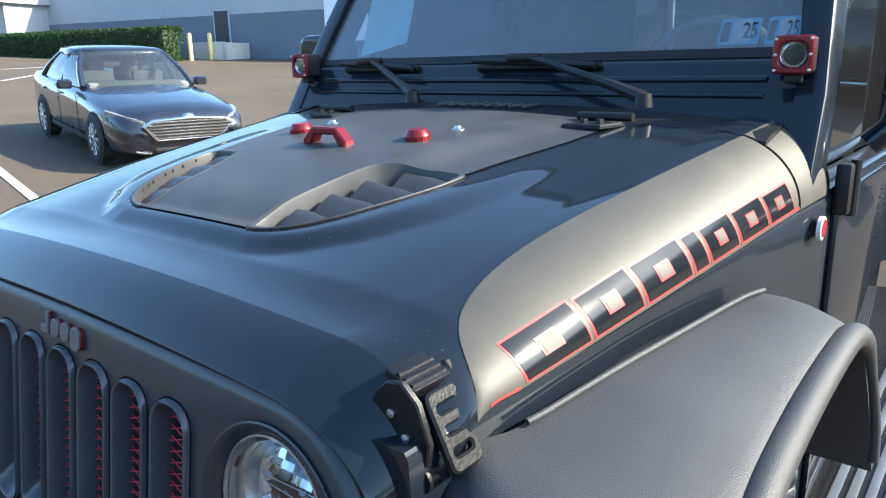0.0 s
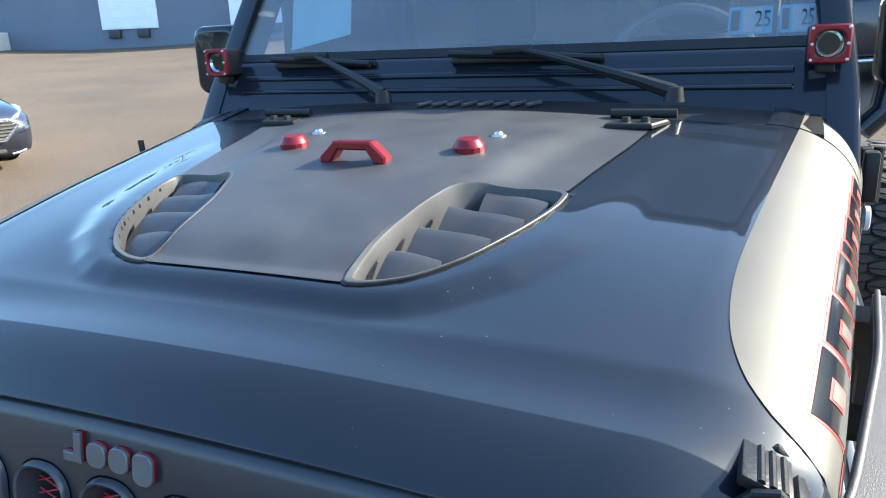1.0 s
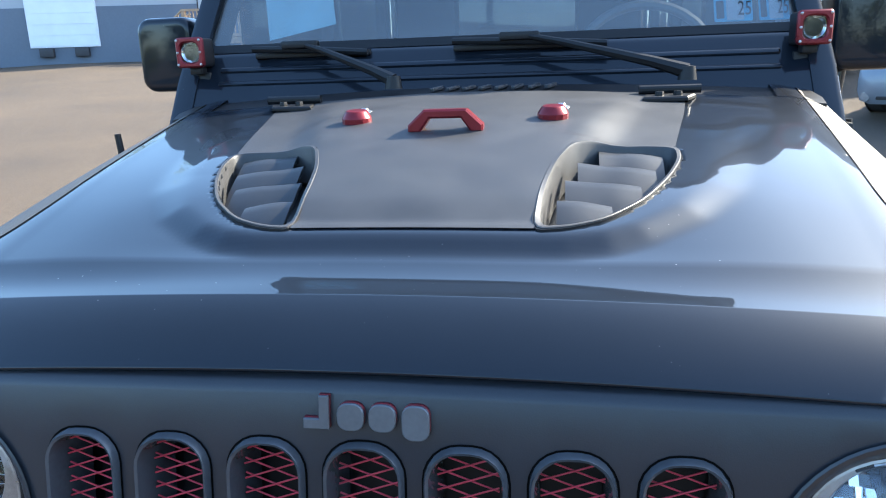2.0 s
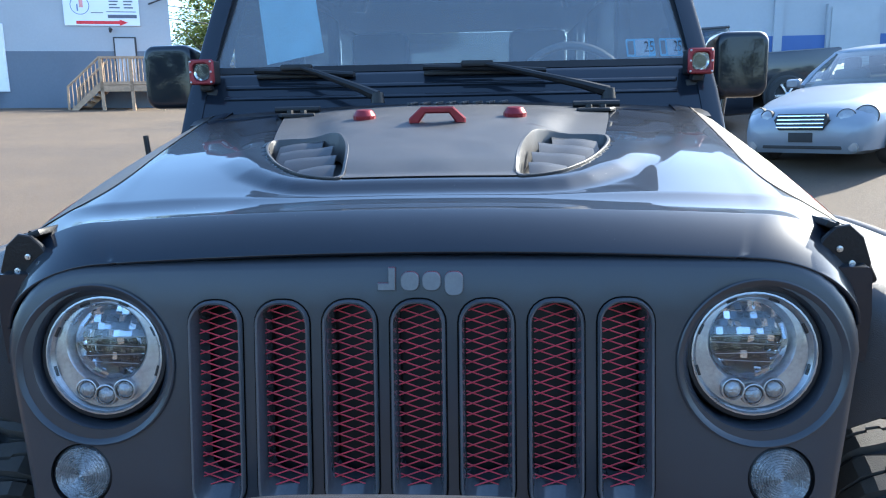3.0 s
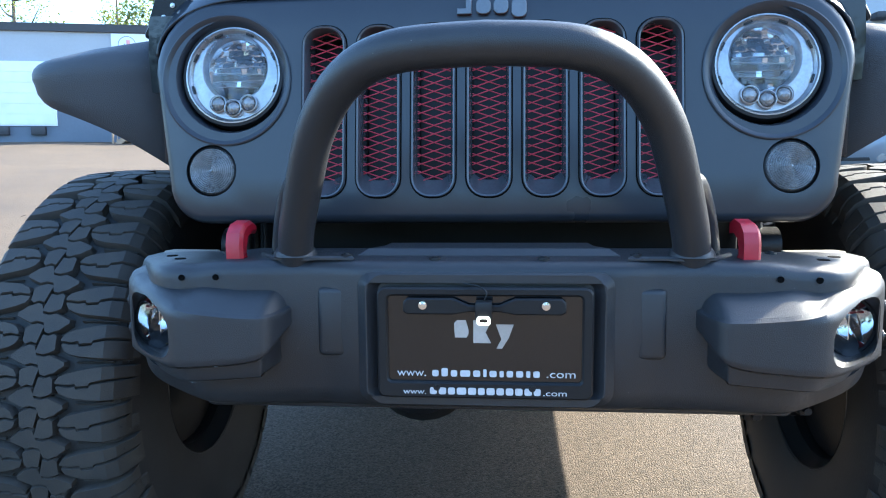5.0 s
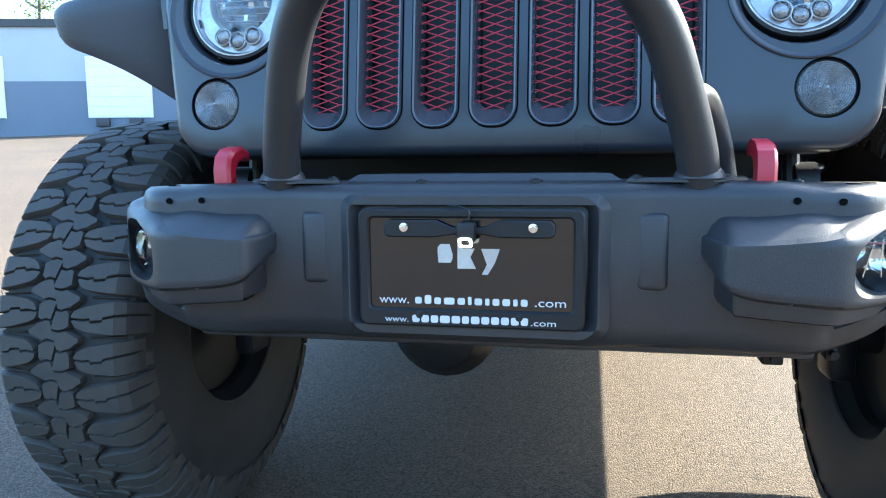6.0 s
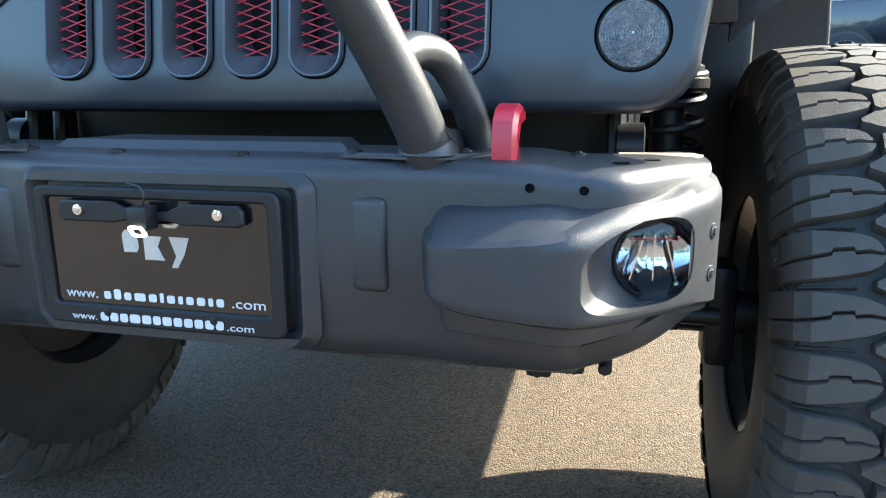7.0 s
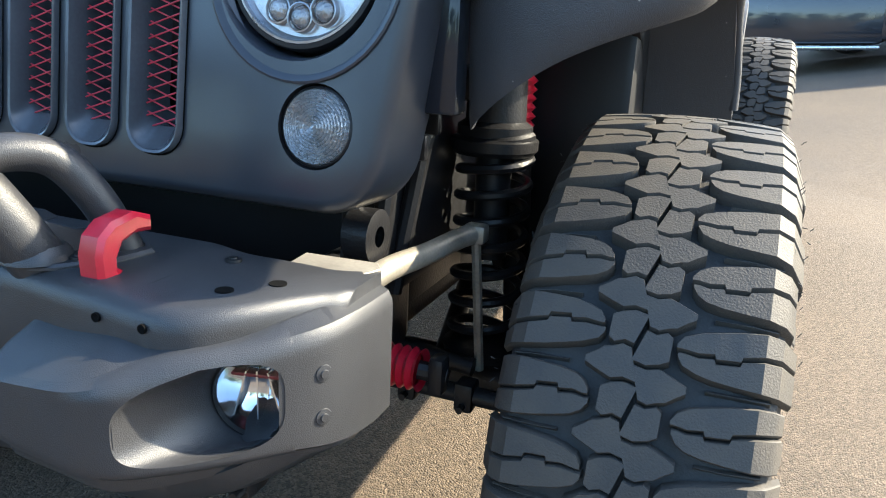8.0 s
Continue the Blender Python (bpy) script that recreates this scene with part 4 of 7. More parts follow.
def gusset(bm):
    slab(bm, [(-0.200, 0.858), (-0.226, 0.918), (-0.212, 0.908), (-0.192, 0.892), (-0.168, 0.882), (-0.146, 0.880), (-0.130, 0.874), (-0.120, 0.858)], 0.006, Matrix.Translation((0.384, 0, 0)) @ Matrix.Rotation(radians(-25), 4, "Z") @ Matrix(((0, 0, 1, 0), (1, 0, 0, 0), (0, 1, 0, 0), (0, 0, 0, 1))), 0.001)


def foot(bm):
    slab(bm, [(0.205, -0.206), (0.262, -0.206), (0.275, -0.213), (0.318, -0.213), (0.338, -0.200), (0.372, -0.15), (0.378, -0.108), (0.36, -0.092), (0.325, -0.098), (0.285, -0.16), (0.215, -0.175)], 0.006, Matrix.Translation((0, 0, 0.852)), 0.003)
    turned(bm, [(0.0345, 0.857), (0.033, 0.863), (0.029, 0.869), (0.026, 0.872)], 20, Matrix.Translation((0.302, -0.188, 0)))


both("brace", brace, TEXTURED, hoop)
both("gusset", gusset, TEXTURED, hoop)
both("foot_plate", foot, TEXTURED, hoop)
for s in (1, -1):
    for x, y in ((0.353, -0.108), (0.219, -0.196), (0.338, -0.172)):
        stud(s * x, y, 0.8585, 0.009, (0, 0, 1), UNDER, "bolt", hoop)

# dealer plate: frame, board, bar with a small lit camera
PL = Matrix.Translation((-0.006, -0.243, 0.735)) @ Matrix.Rotation(radians(90), 4, "X")
plate = thing("number_plate", "black dealer plate in a black frame on the bumper", "number plate")
bm = bmesh.new()
slab(bm, rounded(0.316, 0.166, 0.012, 4), 0.009, PL, 0.003, [rounded(0.284, 0.128, 0.006, 3, 0, 0.006)])
part("plate_frame", bm, DARK, plate)
bm = bmesh.new()
slab(bm, rounded(0.300, 0.150, 0.008, 3), 0.003, PL)
part("board", bm, mat("gloss_black_board", (0.006, 0.006, 0.007), 0.12, 0.0, 0.1, 30, coat=0.6), plate)
bm = bmesh.new()
slab(bm, [(-0.118, 0.062), (-0.112, 0.068), (-0.045, 0.068), (-0.022, 0.058), (0.022, 0.058), (0.045, 0.068), (0.112, 0.068), (0.118, 0.062), (0.118, 0.048), (0.112, 0.044), (0.045, 0.044), (0.022, 0.048), (-0.022, 0.048), (-0.045, 0.044), (-0.112, 0.044), (-0.118, 0.048)], 0.006, PL @ Matrix.Translation((0, 0, 0.009)), 0.002)
bar = part("camera_bar", bm, DARK, plate)
for x in (-0.089, 0.089):
    p = PL @ Vector((x, 0.058, 0.016))
    stud(p.x, p.y, p.z, 0.0065, (0, -1, 0), CHROME, "screw", plate)
for x in (-0.07, 0.07):
    p = PL @ Vector((x, -0.066, 0.008))
    stud(p.x, p.y, p.z, 0.006, (0, -1, 0), DARK, "screw", plate)
bm = bmesh.new()
box(bm, (-0.012, 0.040, 0.012), (0.012, 0.066, 0.034), 0.002, PL @ Matrix.Translation((0, 0, 0)))
camera_box = part("camera_housing", bm, DARK, plate, "small black camera housing")
bm = bmesh.new()
slab(bm, rounded(0.019, 0.016, 0.004, 3), 0.002, PL @ Matrix.Translation((0, 0.040, 0.033)) @ Matrix.Rotation(radians(35), 4, "X"), 0, [rounded(0.012, 0.010, 0.003, 3)])
part("lit_ring", bm, mat("camera_light", (1.0, 0.95, 0.75), 0.4, emit=0.8), camera_box, "lit white ring")
bm = bmesh.new()
tube(bm, smooth_path([PL @ Vector(q) for q in ((0.0, 0.066, 0.022), (0.004, 0.078, 0.022), (-0.008, 0.086, 0.014), (-0.03, 0.088, 0.004))], 5), 0.0012, 6)
part("lead", bm, DARK, camera_box)


def words(text, size, m, material, parent, name, width=None, label=""):
    """Raised lettering in the built-in font, centred, as a mesh."""
    cu = bpy.data.curves.new(name, "FONT")
    cu.body, cu.size, cu.align_x, cu.extrude = text, size, "CENTER", 0.0004
    cu.resolution_u = 3
    tmp = bpy.data.objects.new(name, cu)
    me = bpy.data.meshes.new_from_object(tmp)
    bpy.data.objects.remove(tmp)
    if width:
        xs = [v.co.x for v in me.vertices]
        k = width / (max(xs) - min(xs))
        c = (max(xs) + min(xs)) / 2
        for v in me.vertices:
            v.co.x = (v.co.x - c) * k
    me.materials.append(material)
    ob = new(name, me)
    ob.parent, ob.matrix_local = parent, m
    if label:
        ob["label"] = label
    return ob


def print_blocks(widths, height, gap, m, material, parent, name, heights=None):
    """A row of plain blocks in place of lettering."""
    total = sum(widths) + gap * (len(widths) - 1)
    x = -total / 2
    for i, w in enumerate(widths):
        h = heights[i] if heights else height
        bm = bmesh.new()
        slab(bm, rounded(w, h, min(w, h) * 0.25, 2, x + w / 2, h / 2), 0.0006, m)
        part(name, bm, material, parent)
        x += w + gap


words("www.", 0.0165, PL @ Matrix.Translation((-0.108, -0.051, 0.0035)), WHITE_INK, plate, "printed_line", 0.043)
words(".com", 0.0165, PL @ Matrix.Translation((0.112, -0.051, 0.0035)), WHITE_INK, plate, "printed_line", 0.042)
print_blocks([0.0095, 0.0095, 0.0095, 0.015, 0.0105, 0.005, 0.0105, 0.006, 0.0095, 0.0105, 0.006, 0.0095], 0.0095, 0.0043, PL @ Matrix.Translation((0.002, -0.051, 0.0035)), WHITE_INK, plate, "printed_block",
             [0.0095, 0.0125, 0.0095, 0.0095, 0.0095, 0.0115, 0.0095, 0.0095, 0.0095, 0.0095, 0.0095, 0.0095])
words("www.", 0.012, PL @ Matrix.Translation((-0.103, -0.0765, 0.0095)), WHITE_INK, plate, "printed_line", 0.034)
words(".com", 0.012, PL @ Matrix.Translation((0.103, -0.0765, 0.0095)), WHITE_INK, plate, "printed_line", 0.034)
print_blocks([0.0105, 0.011, 0.0105, 0.014, 0.012, 0.010, 0.012, 0.011, 0.011, 0.011, 0.011, 0.010], 0.0105, 0.0026, PL @ Matrix.Translation((0.001, -0.0765, 0.0095)), WHITE_INK, plate, "printed_block")
bm = bmesh.new()
for pts in ([(-0.043, 0.004), (-0.026, 0.004), (-0.023, 0.009), (-0.023, 0.016), (-0.027, 0.030), (-0.040, 0.030), (-0.044, 0.025), (-0.044, 0.018)],
            [(-0.016, -0.004), (0.010, -0.004), (0.002, 0.012), (0.008, 0.024), (-0.009, 0.024), (-0.010, 0.030), (-0.016, 0.030)],
            [(0.017, 0.024), (0.043, 0.024), (0.036, 0.004), (0.026, -0.012), (0.018, -0.012), (0.025, 0.002)]):
    slab(bm, pts, 0.0006, PL @ Matrix.Translation((0, 0.004, 0.0035)))
part("emblem", bm, mat("silver_print", (0.45, 0.46, 0.47), 0.35, 0.6), plate, "plain silver emblem shapes")

# ---- wheels ----
TR, TW = 0.497, 0.315


def tyre_mesh():
    """Carcass and knobbly mud tread, axle along x."""
    bm = bmesh.new()
    prof = [(-0.135, 0.225), (-0.150, 0.26), (-0.160, 0.34), (-0.157, 0.41), (-0.148, 0.452), (-0.135, 0.466), (-0.10, 0.4755), (0, 0.478), (0.10, 0.4755), (0.135, 0.466), (0.148, 0.452), (0.157, 0.41), (0.160, 0.34), (0.150, 0.26), (0.135, 0.225)]
    n = 64
    g = [[bm.verts.new((x, r * math.cos(2 * math.pi * q / n), r * math.sin(2 * math.pi * q / n))) for x, r in prof] for q in range(n)]
    for q in range(n):
        a, b = g[q], g[(q + 1) % n]
        for i in range(len(prof) - 1):
            bm.faces.new((a[i], a[i + 1], b[i + 1], b[i]))
    return bm


def tread_mesh():
    """The blocks of the tread: wavy centre ribs and long shoulder lugs, each cut by zigzag sipes."""
    bm = bmesh.new()
    count = 38
    pitch = 2 * math.pi * TR / count
    unit = 0.071                                          # the pitch that the outlines below are drawn for
    stretch = pitch / unit

    def bar(stations, k, flip, low=0.0):
        """A lug skinned over stations across the tread: (x, from, to) along the rolling way."""
        f = -1 if flip else 1
        loops = []
        for x, s0, s1 in stations:
            loop = []
            for ds, dr in ((s0 - 0.0022, -0.026), (s0, -0.0035 - low), (s0 + 0.0015, -low), (s1 - 0.0015, -low), (s1, -0.0035 - low), (s1 + 0.0022, -0.026)):
                px = x + 0.0075 * math.cos(2 * math.pi * ds / unit) * (1 - step(0.0, 0.04, x))
                rr = TR - 0.0045 * (px / 0.1) ** 2 + dr
                if px > 0.130:
                    rr -= (px - 0.130) * 0.75 + max(0.0, px - 0.148) * 1.6
                t = (ds * stretch * f + k * pitch) / TR
                loop.append(Vector((px * f, rr * math.cos(t), rr * math.sin(t))))
            loops.append(loop)
        loft(bm, loops, True, True)

    for k in range(count):
        o = 0.004 if k % 2 else -0.003                    # shoulder lugs alternate in reach
        i = 0.005 if k % 2 else 0.0
        for flip in (False, True):
            ph = k + (0.5 if flip else 0)
            # tongue-shaped shoulder lug, split by a stepped sipe
            bar([(0.046 - i, 0.0245, 0.0300), (0.052 - i, 0.0245, 0.0385), (0.062, 0.0265, 0.0440), (0.078, 0.0245, 0.0470), (0.080, 0.0290, 0.0472), (0.104, 0.0270, 0.0490), (0.106, 0.0225, 0.0491), (0.128, 0.0185, 0.0500), (0.146, 0.0165, 0.0500), (0.160 + o, 0.0150, 0.0495)], ph, flip)
            bar([(0.044 - i, 0.0160, 0.0225), (0.050 - i, 0.0085, 0.0225), (0.062, 0.0025, 0.0240), (0.078, -0.0010, 0.0220), (0.080, -0.0014, 0.0265), (0.104, -0.0060, 0.0245), (0.106, -0.0062, 0.0200), (0.128, -0.0090, 0.0155), (0.146, -0.0100, 0.0130), (0.160 + o, -0.0105, 0.0115)], ph, flip)
            # two interlocking blocks of the centre rib
            bar([(0.0012, 0.0440, 0.0780), (0.014, 0.0470, 0.0805), (0.026, 0.0440, 0.0770), (0.036, 0.0480, 0.0755), (0.045, 0.0515, 0.0695), (0.055, 0.0555, 0.0640)], ph, flip)
            bar([(0.0012, 0.0802, 0.1128), (0.014, 0.0827, 0.1158), (0.026, 0.0792, 0.1128), (0.034, 0.0835, 0.1085)], ph, flip)
            # low rib in the groove, and the side biter
            bar([(0.074, 0.0545, 0.0575), (0.110, 0.0535, 0.0570), (0.140, 0.0520, 0.0560)], ph, flip, 0.010)
            bar([(0.1535, 0.0170, 0.0460), (0.163, 0.0190, 0.0450)], ph, flip, 0.022)
    return bm


def whisker_mesh():
    """Fine moulding whiskers along the shoulders of a new tyre."""
    bm = bmesh.new()
    rng = random.Random(3)
    for k in range(170):
        t = rng.uniform(0, 2 * math.pi)
        side = rng.choice((-1, 1))
        x, r = side * rng.uniform(0.150, 0.163), rng.uniform(0.440, 0.474)
        a = Vector((x, r * math.cos(t), r * math.sin(t)))
        t2 = t + rng.uniform(-0.02, 0.02)
        b = Vector((x + side * rng.uniform(0.002, 0.006), (r + rng.uniform(0, 0.004)) * math.cos(t2), (r + rng.uniform(0, 0.004)) * math.sin(t2)))
        tube(bm, [a, b], 0.0006, 4)
    return bm


def rim_mesh():
    bm = bmesh.new()
    spin = Matrix.Rotation(radians(90), 4, "Y")
    turned(bm, [(0.228, 0.138), (0.232, 0.130), (0.222, 0.118), (0.205, 0.10), (0.205, -0.10), (0.222, -0.118), (0.232, -0.130), (0.228, -0.138)], 48, spin)
    turned(bm, [(0.0, 0.075), (0.04, 0.075), (0.06, 0.066), (0.085, 0.06), (0.085, 0.02), (0.0, 0.02)], 32, spin)
    for i in range(8):
        m = Matrix.Rotation(2 * math.pi * i / 8, 4, "X")
        box(bm, (0.035, -0.022, 0.07), (0.075, 0.022, 0.212), 0.008, m)
    return bm


wheel = new("wheel")
wheel.parent = car
wheel["label"] = "black rim with a chunky mud-terrain tyre"
tyre = part("tyre", tyre_mesh(), RUBBER, wheel, "black knobbly mud-terrain tyre", sharp=28)
tread = tagged(part("tread", tread_mesh(), TREAD_RUBBER, wheel, "chunky tread blocks", sharp=28), kind="stuff")
tagged(part("moulding_whiskers", whisker_mesh(), RUBBER, wheel), kind="stuff")
rim = part("rim", rim_mesh(), RIM, wheel, "black spoked rim")
bm = bmesh.new()
turned(bm, [(0.0, -0.075), (0.202, -0.075), (0.204, -0.065), (0.204, -0.05), (0.0, -0.05)], 40, Matrix.Rotation(radians(90), 4, "Y"))
part("brake_shield", bm, UNDER, wheel, "black brake shield")
WX, FY, RY = 0.877, 0.482, 3.43
wheel.matrix_local = pose(WX, FY, TR)
RZ = TR + 0.185                                           # the tail stands on higher ground
for x, y, z, turn in ((-WX, FY, TR, 180), (WX + 0.16, RY, RZ, 0), (-WX - 0.16, RY, RZ, 180)):
    w = new("wheel")
    w.parent, w.matrix_local, w["label"] = car, pose(x, y, z, 37 * y, 0, turn), wheel["label"]
    for o in wheel.children:
        again(o, w, Matrix())

# ---- chassis and suspension ----
bm = bmesh.new()
for s in (1, -1):
    box(bm, (s * 0.42 - 0.035, -0.04, 0.60), (s * 0.42 + 0.035, 3.9, 0.72), 0.008)
for y in (0.05, 1.2, 2.4, 3.6):
    box(bm, (-0.42, y, 0.62), (0.42, y + 0.07, 0.70), 0.006)
chassis = part("chassis", bm, UNDER, car, "black steel chassis rails")
for y, az in ((FY, TR), (RY, RZ)):
    bm = bmesh.new()
    rod(bm, (-0.78, y, az), (0.78, y, az), 0.042, 16)
    turned(bm, [(0, 0.13), (0.09, 0.11), (0.13, 0.04), (0.13, -0.05), (0.08, -0.12), (0, -0.12)], 24, Matrix.Translation((-0.18 if y < 1 else 0.0, y, az)) @ Matrix.Rotation(radians(90), 4, "X"))
    for s in (1, -1):
        box(bm, (s * 0.70 - 0.028, y - 0.05, az - 0.10), (s * 0.70 + 0.028, y + 0.05, az + 0.10), 0.015)
    part("axle", bm, UNDER, car, "black solid axle")
for s in (1, -1):
    for y, z0 in ((0.452, 0.575), (RY, 0.70)):
        bm = bmesh.new()
        turns = 8.0
        pts = [(s * 0.582 + 0.058 * math.cos(t), y + 0.058 * math.sin(t), z0 + 0.37 * (0.86 * q + 0.14 * q * q * (2 - q)) if q < 1 else z0 + 0.37) for q, t in ((i / 200, 2 * math.pi * turns * (i / 200) ** 1.15) for i in range(201))]
        tube(bm, pts, 0.0085, 8)
        spring = part("coil_spring", bm, UNDER, car, "black coil spring")
        bm = bmesh.new()
        turned(bm, [(0.03, 0.335), (0.066, 0.338), (0.073, 0.346), (0.073, 0.362), (0.062, 0.368), (0.062, 0.384), (0.050, 0.392), (0.048, 0.46), (0.0, 0.46)], 28, Matrix.Translation((s * 0.578, y, z0)))
        part("spring_seat", bm, UNDER, spring)
        bm = bmesh.new()
        rod(bm, (s * 0.582, y, z0 + 0.16), (s * 0.580, y, z0 + 0.36), 0.030, 16)
        part("bump_stop", bm, DARK, spring)
        bm = bmesh.new()
        turned(bm, [(0.0, -0.015), (0.070, -0.015), (0.074, 0.0), (0.055, 0.008), (0.0, 0.010)], 24, Matrix.Translation((s * 0.584, y, z0)))
        part("lower_perch", bm, UNDER, spring)
    bm = bmesh.new()                                      # shock absorber with red bellows
    rod(bm, (s * 0.60, 0.62, 0.50), (s * 0.565, 0.645, 0.92), 0.026, 14)
    shock = part("shock_absorber", bm, UNDER, car, "black shock absorber with red bellows")
    bm = bmesh.new()
    prof = []
    for i in range(16):
        prof += [(0.033, 0.90 + 0.0165 * i), (0.042, 0.908 + 0.0165 * i)]
    turned(bm, prof, 20, Matrix.Translation((s * 0.552, 0.648, 0)))
    part("bellows", bm, RED, shock, "red rubber bellows", sharp=70)
    bm = bmesh.new()                                      # spring tower welded to the rail
    box(bm, (s * 0.535 - 0.06, 0.36, 1.00), (s * 0.535 + 0.06, 0.54, 1.05), 0.012)
    box(bm, (s * 0.47 - 0.01, 0.34, 0.66), (s * 0.47 + 0.01, 0.60, 1.05), 0.004)
    for i in range(3):
        box(bm, (s * 0.515 - 0.045, 0.20 + 0.045 * i, 0.93 + 0.03 * i), (s * 0.515 + 0.045, 0.215 + 0.045 * i, 0.965 + 0.03 * i), 0.004)
    part("spring_tower", bm, UNDER, car)
    bm = bmesh.new()                                      # black panel between grille and flare
    box(bm, (s * 0.620 - 0.022, 0.088, 1.005), (s * 0.620 + 0.022, 0.125, 1.175), 0.006)
    part("side_filler", bm, PAINT, car, "gloss black filler panel")
bm = bmesh.new()                                          # steering links
rod(bm, (-0.62, FY - 0.16, 0.535), (0.68, FY - 0.16, 0.535), 0.016, 12)
rod(bm, (-0.30, FY - 0.12, 0.66), (0.60, FY - 0.13, 0.57), 0.016, 12)
for x in (0.40, 0.50, 0.60, -0.60):
    box(bm, (x - 0.016, FY - 0.180, 0.510), (x + 0.016, FY - 0.140, 0.560), 0.006)
    rod(bm, (x, FY - 0.195, 0.522), (x, FY - 0.125, 0.522), 0.006, 8)
part("steering_linkage", bm, UNDER, car, "black steering rods and clamps")
bm = bmesh.new()                                          # steering damper with red bellows
rod(bm, (0.05, 0.16, 0.645), (0.44, 0.16, 0.645), 0.024, 14)
rod(bm, (0.58, 0.16, 0.645), (0.62, 0.17, 0.64), 0.014, 10)
box(bm, (0.598, 0.145, 0.615), (0.622, 0.178, 0.672), 0.008)
box(bm, (0.04, 0.10, 0.60), (0.09, 0.20, 0.68), 0.008)
damper = part("steering_damper", bm, UNDER, car)
bm = bmesh.new()
prof = []
for i in range(12):
    prof += [(0.023, 0.43 + 0.0135 * i), (0.031, 0.437 + 0.0135 * i)]
turned(bm, prof, 18, Matrix.Translation((0, 0.16, 0.645)) @ Matrix.Rotation(radians(90), 4, "Y"))
part("bellows", bm, RED, damper, "red rubber bellows", sharp=70)
bm = bmesh.new()                                          # anti-roll bar and its links
half_bar = [(0.0, -0.02, 0.70), (0.44, -0.02, 0.70), (0.50, -0.005, 0.715), (0.528, 0.035, 0.755), (0.546, 0.09, 0.797), (0.557, 0.23, 0.792), (0.575, 0.32, 0.797), (0.590, 0.35, 0.80)]
full_bar = [(-x, y, z) for x, y, z in half_bar[::-1]] + half_bar[1:]
tube(bm, smooth_path(full_bar, 6), 0.0165, 12)
for s in (1, -1):
    rod(bm, (s * 0.590, 0.35, 0.80), (s * 0.604, 0.37, 0.56), 0.008, 8)
    box(bm, (s * 0.59 - 0.018, 0.335, 0.785), (s * 0.59 + 0.018, 0.365, 0.815), 0.006)
part("anti_roll_bar", bm, mat("greyed_steel_bar", (0.22, 0.20, 0.165), 0.45, 0.4, 0.3, 20), car, "grey steel anti-roll bar with links")
for s in (1, -1):                                         # frame horns, track bar mount and inner splash panel
    bm = bmesh.new()
    box(bm, (s * 0.455 - 0.03, 0.00, 0.585), (s * 0.455 + 0.03, 0.36, 0.80), 0.03, None, 3)
    for i in range(3):
        rod(bm, (s * 0.50, 0.10 + 0.07 * i, 0.72), (s * (0.49 + 0.02 * i), 0.14 + 0.08 * i, 1.02), 0.014, 10)
    turned(bm, [(0.028, -0.02), (0.036, -0.018), (0.036, 0.018), (0.028, 0.02), (0.014, 0.02)], 20, Matrix.Translation((s * 0.515, 0.12, 0.84)) @ Matrix.Rotation(radians(90), 4, "Y"))
    rod(bm, (s * 0.46, 0.03, 0.79), (s * 0.535, 0.03, 0.79), 0.030, 16)
    rod(bm, (s * 0.53, 0.36, 0.52), (s * 0.44, 0.80, 0.60), 0.020, 12)
    part("frame_horn", bm, UNDER, car, "black frame horn with mounts")
bm = bmesh.new()                                          # under-bonnet mass behind the grille
box(bm, (-0.50, 0.21, 0.70), (0.50, 1.15, 1.25), 0.03)
part("engine", bm, DARK, car)
bm = bmesh.new()
box(bm, (-0.56, 0.10, 0.93), (0.56, 0.20, 1.24), 0.02)
part("radiator", bm, DARK, car)
# plain plate added to keep sun from passing through the underside
bm = bmesh.new()
box(bm, (-0.72, 1.0, 0.63), (0.72, 3.9, 0.68), 0.02)
part("floor_pan", bm, DARK, car)
bm = bmesh.new()
box(bm, (-0.30, 0.60, 0.48), (0.25, 1.3, 0.75), 0.04)
part("gearbox", bm, DARK, car)

# ---- bodywork ----
# stations round the flare from the grille to the door: edge (x, y), foot of the skin on the body (x, y), edge height, body height, lower edge
FLARE = [((0.640, 0.112), (0.640, 0.170), 1.222, 1.250, 0.986), ((0.70, 0.078), (0.656, 0.175), 1.214, 1.254, 1.027), ((0.775, 0.056), (0.664, 0.18), 1.206, 1.256, 1.070), ((0.838, 0.050), (0.670, 0.19), 1.199, 1.257, 1.097),
         ((0.893, 0.062), (0.676, 0.20), 1.196, 1.258, 1.116), ((0.926, 0.096), (0.682, 0.22), 1.200, 1.260, 1.131), ((0.934, 0.150), (0.690, 0.25), 1.210, 1.264, 1.148), ((0.925, 0.23), (0.700, 0.30), 1.224, 1.270, 1.170),
         ((0.913, 0.33), (0.715, 0.38), 1.240, 1.278, 1.195), ((0.906, 0.50), (0.740, 0.52), 1.254, 1.288, 1.214), ((0.905, 0.68), (0.760, 0.69), 1.261, 1.290, 1.222), ((0.905, 0.79), (0.770, 0.77), 1.248, 1.284, 1.205)]


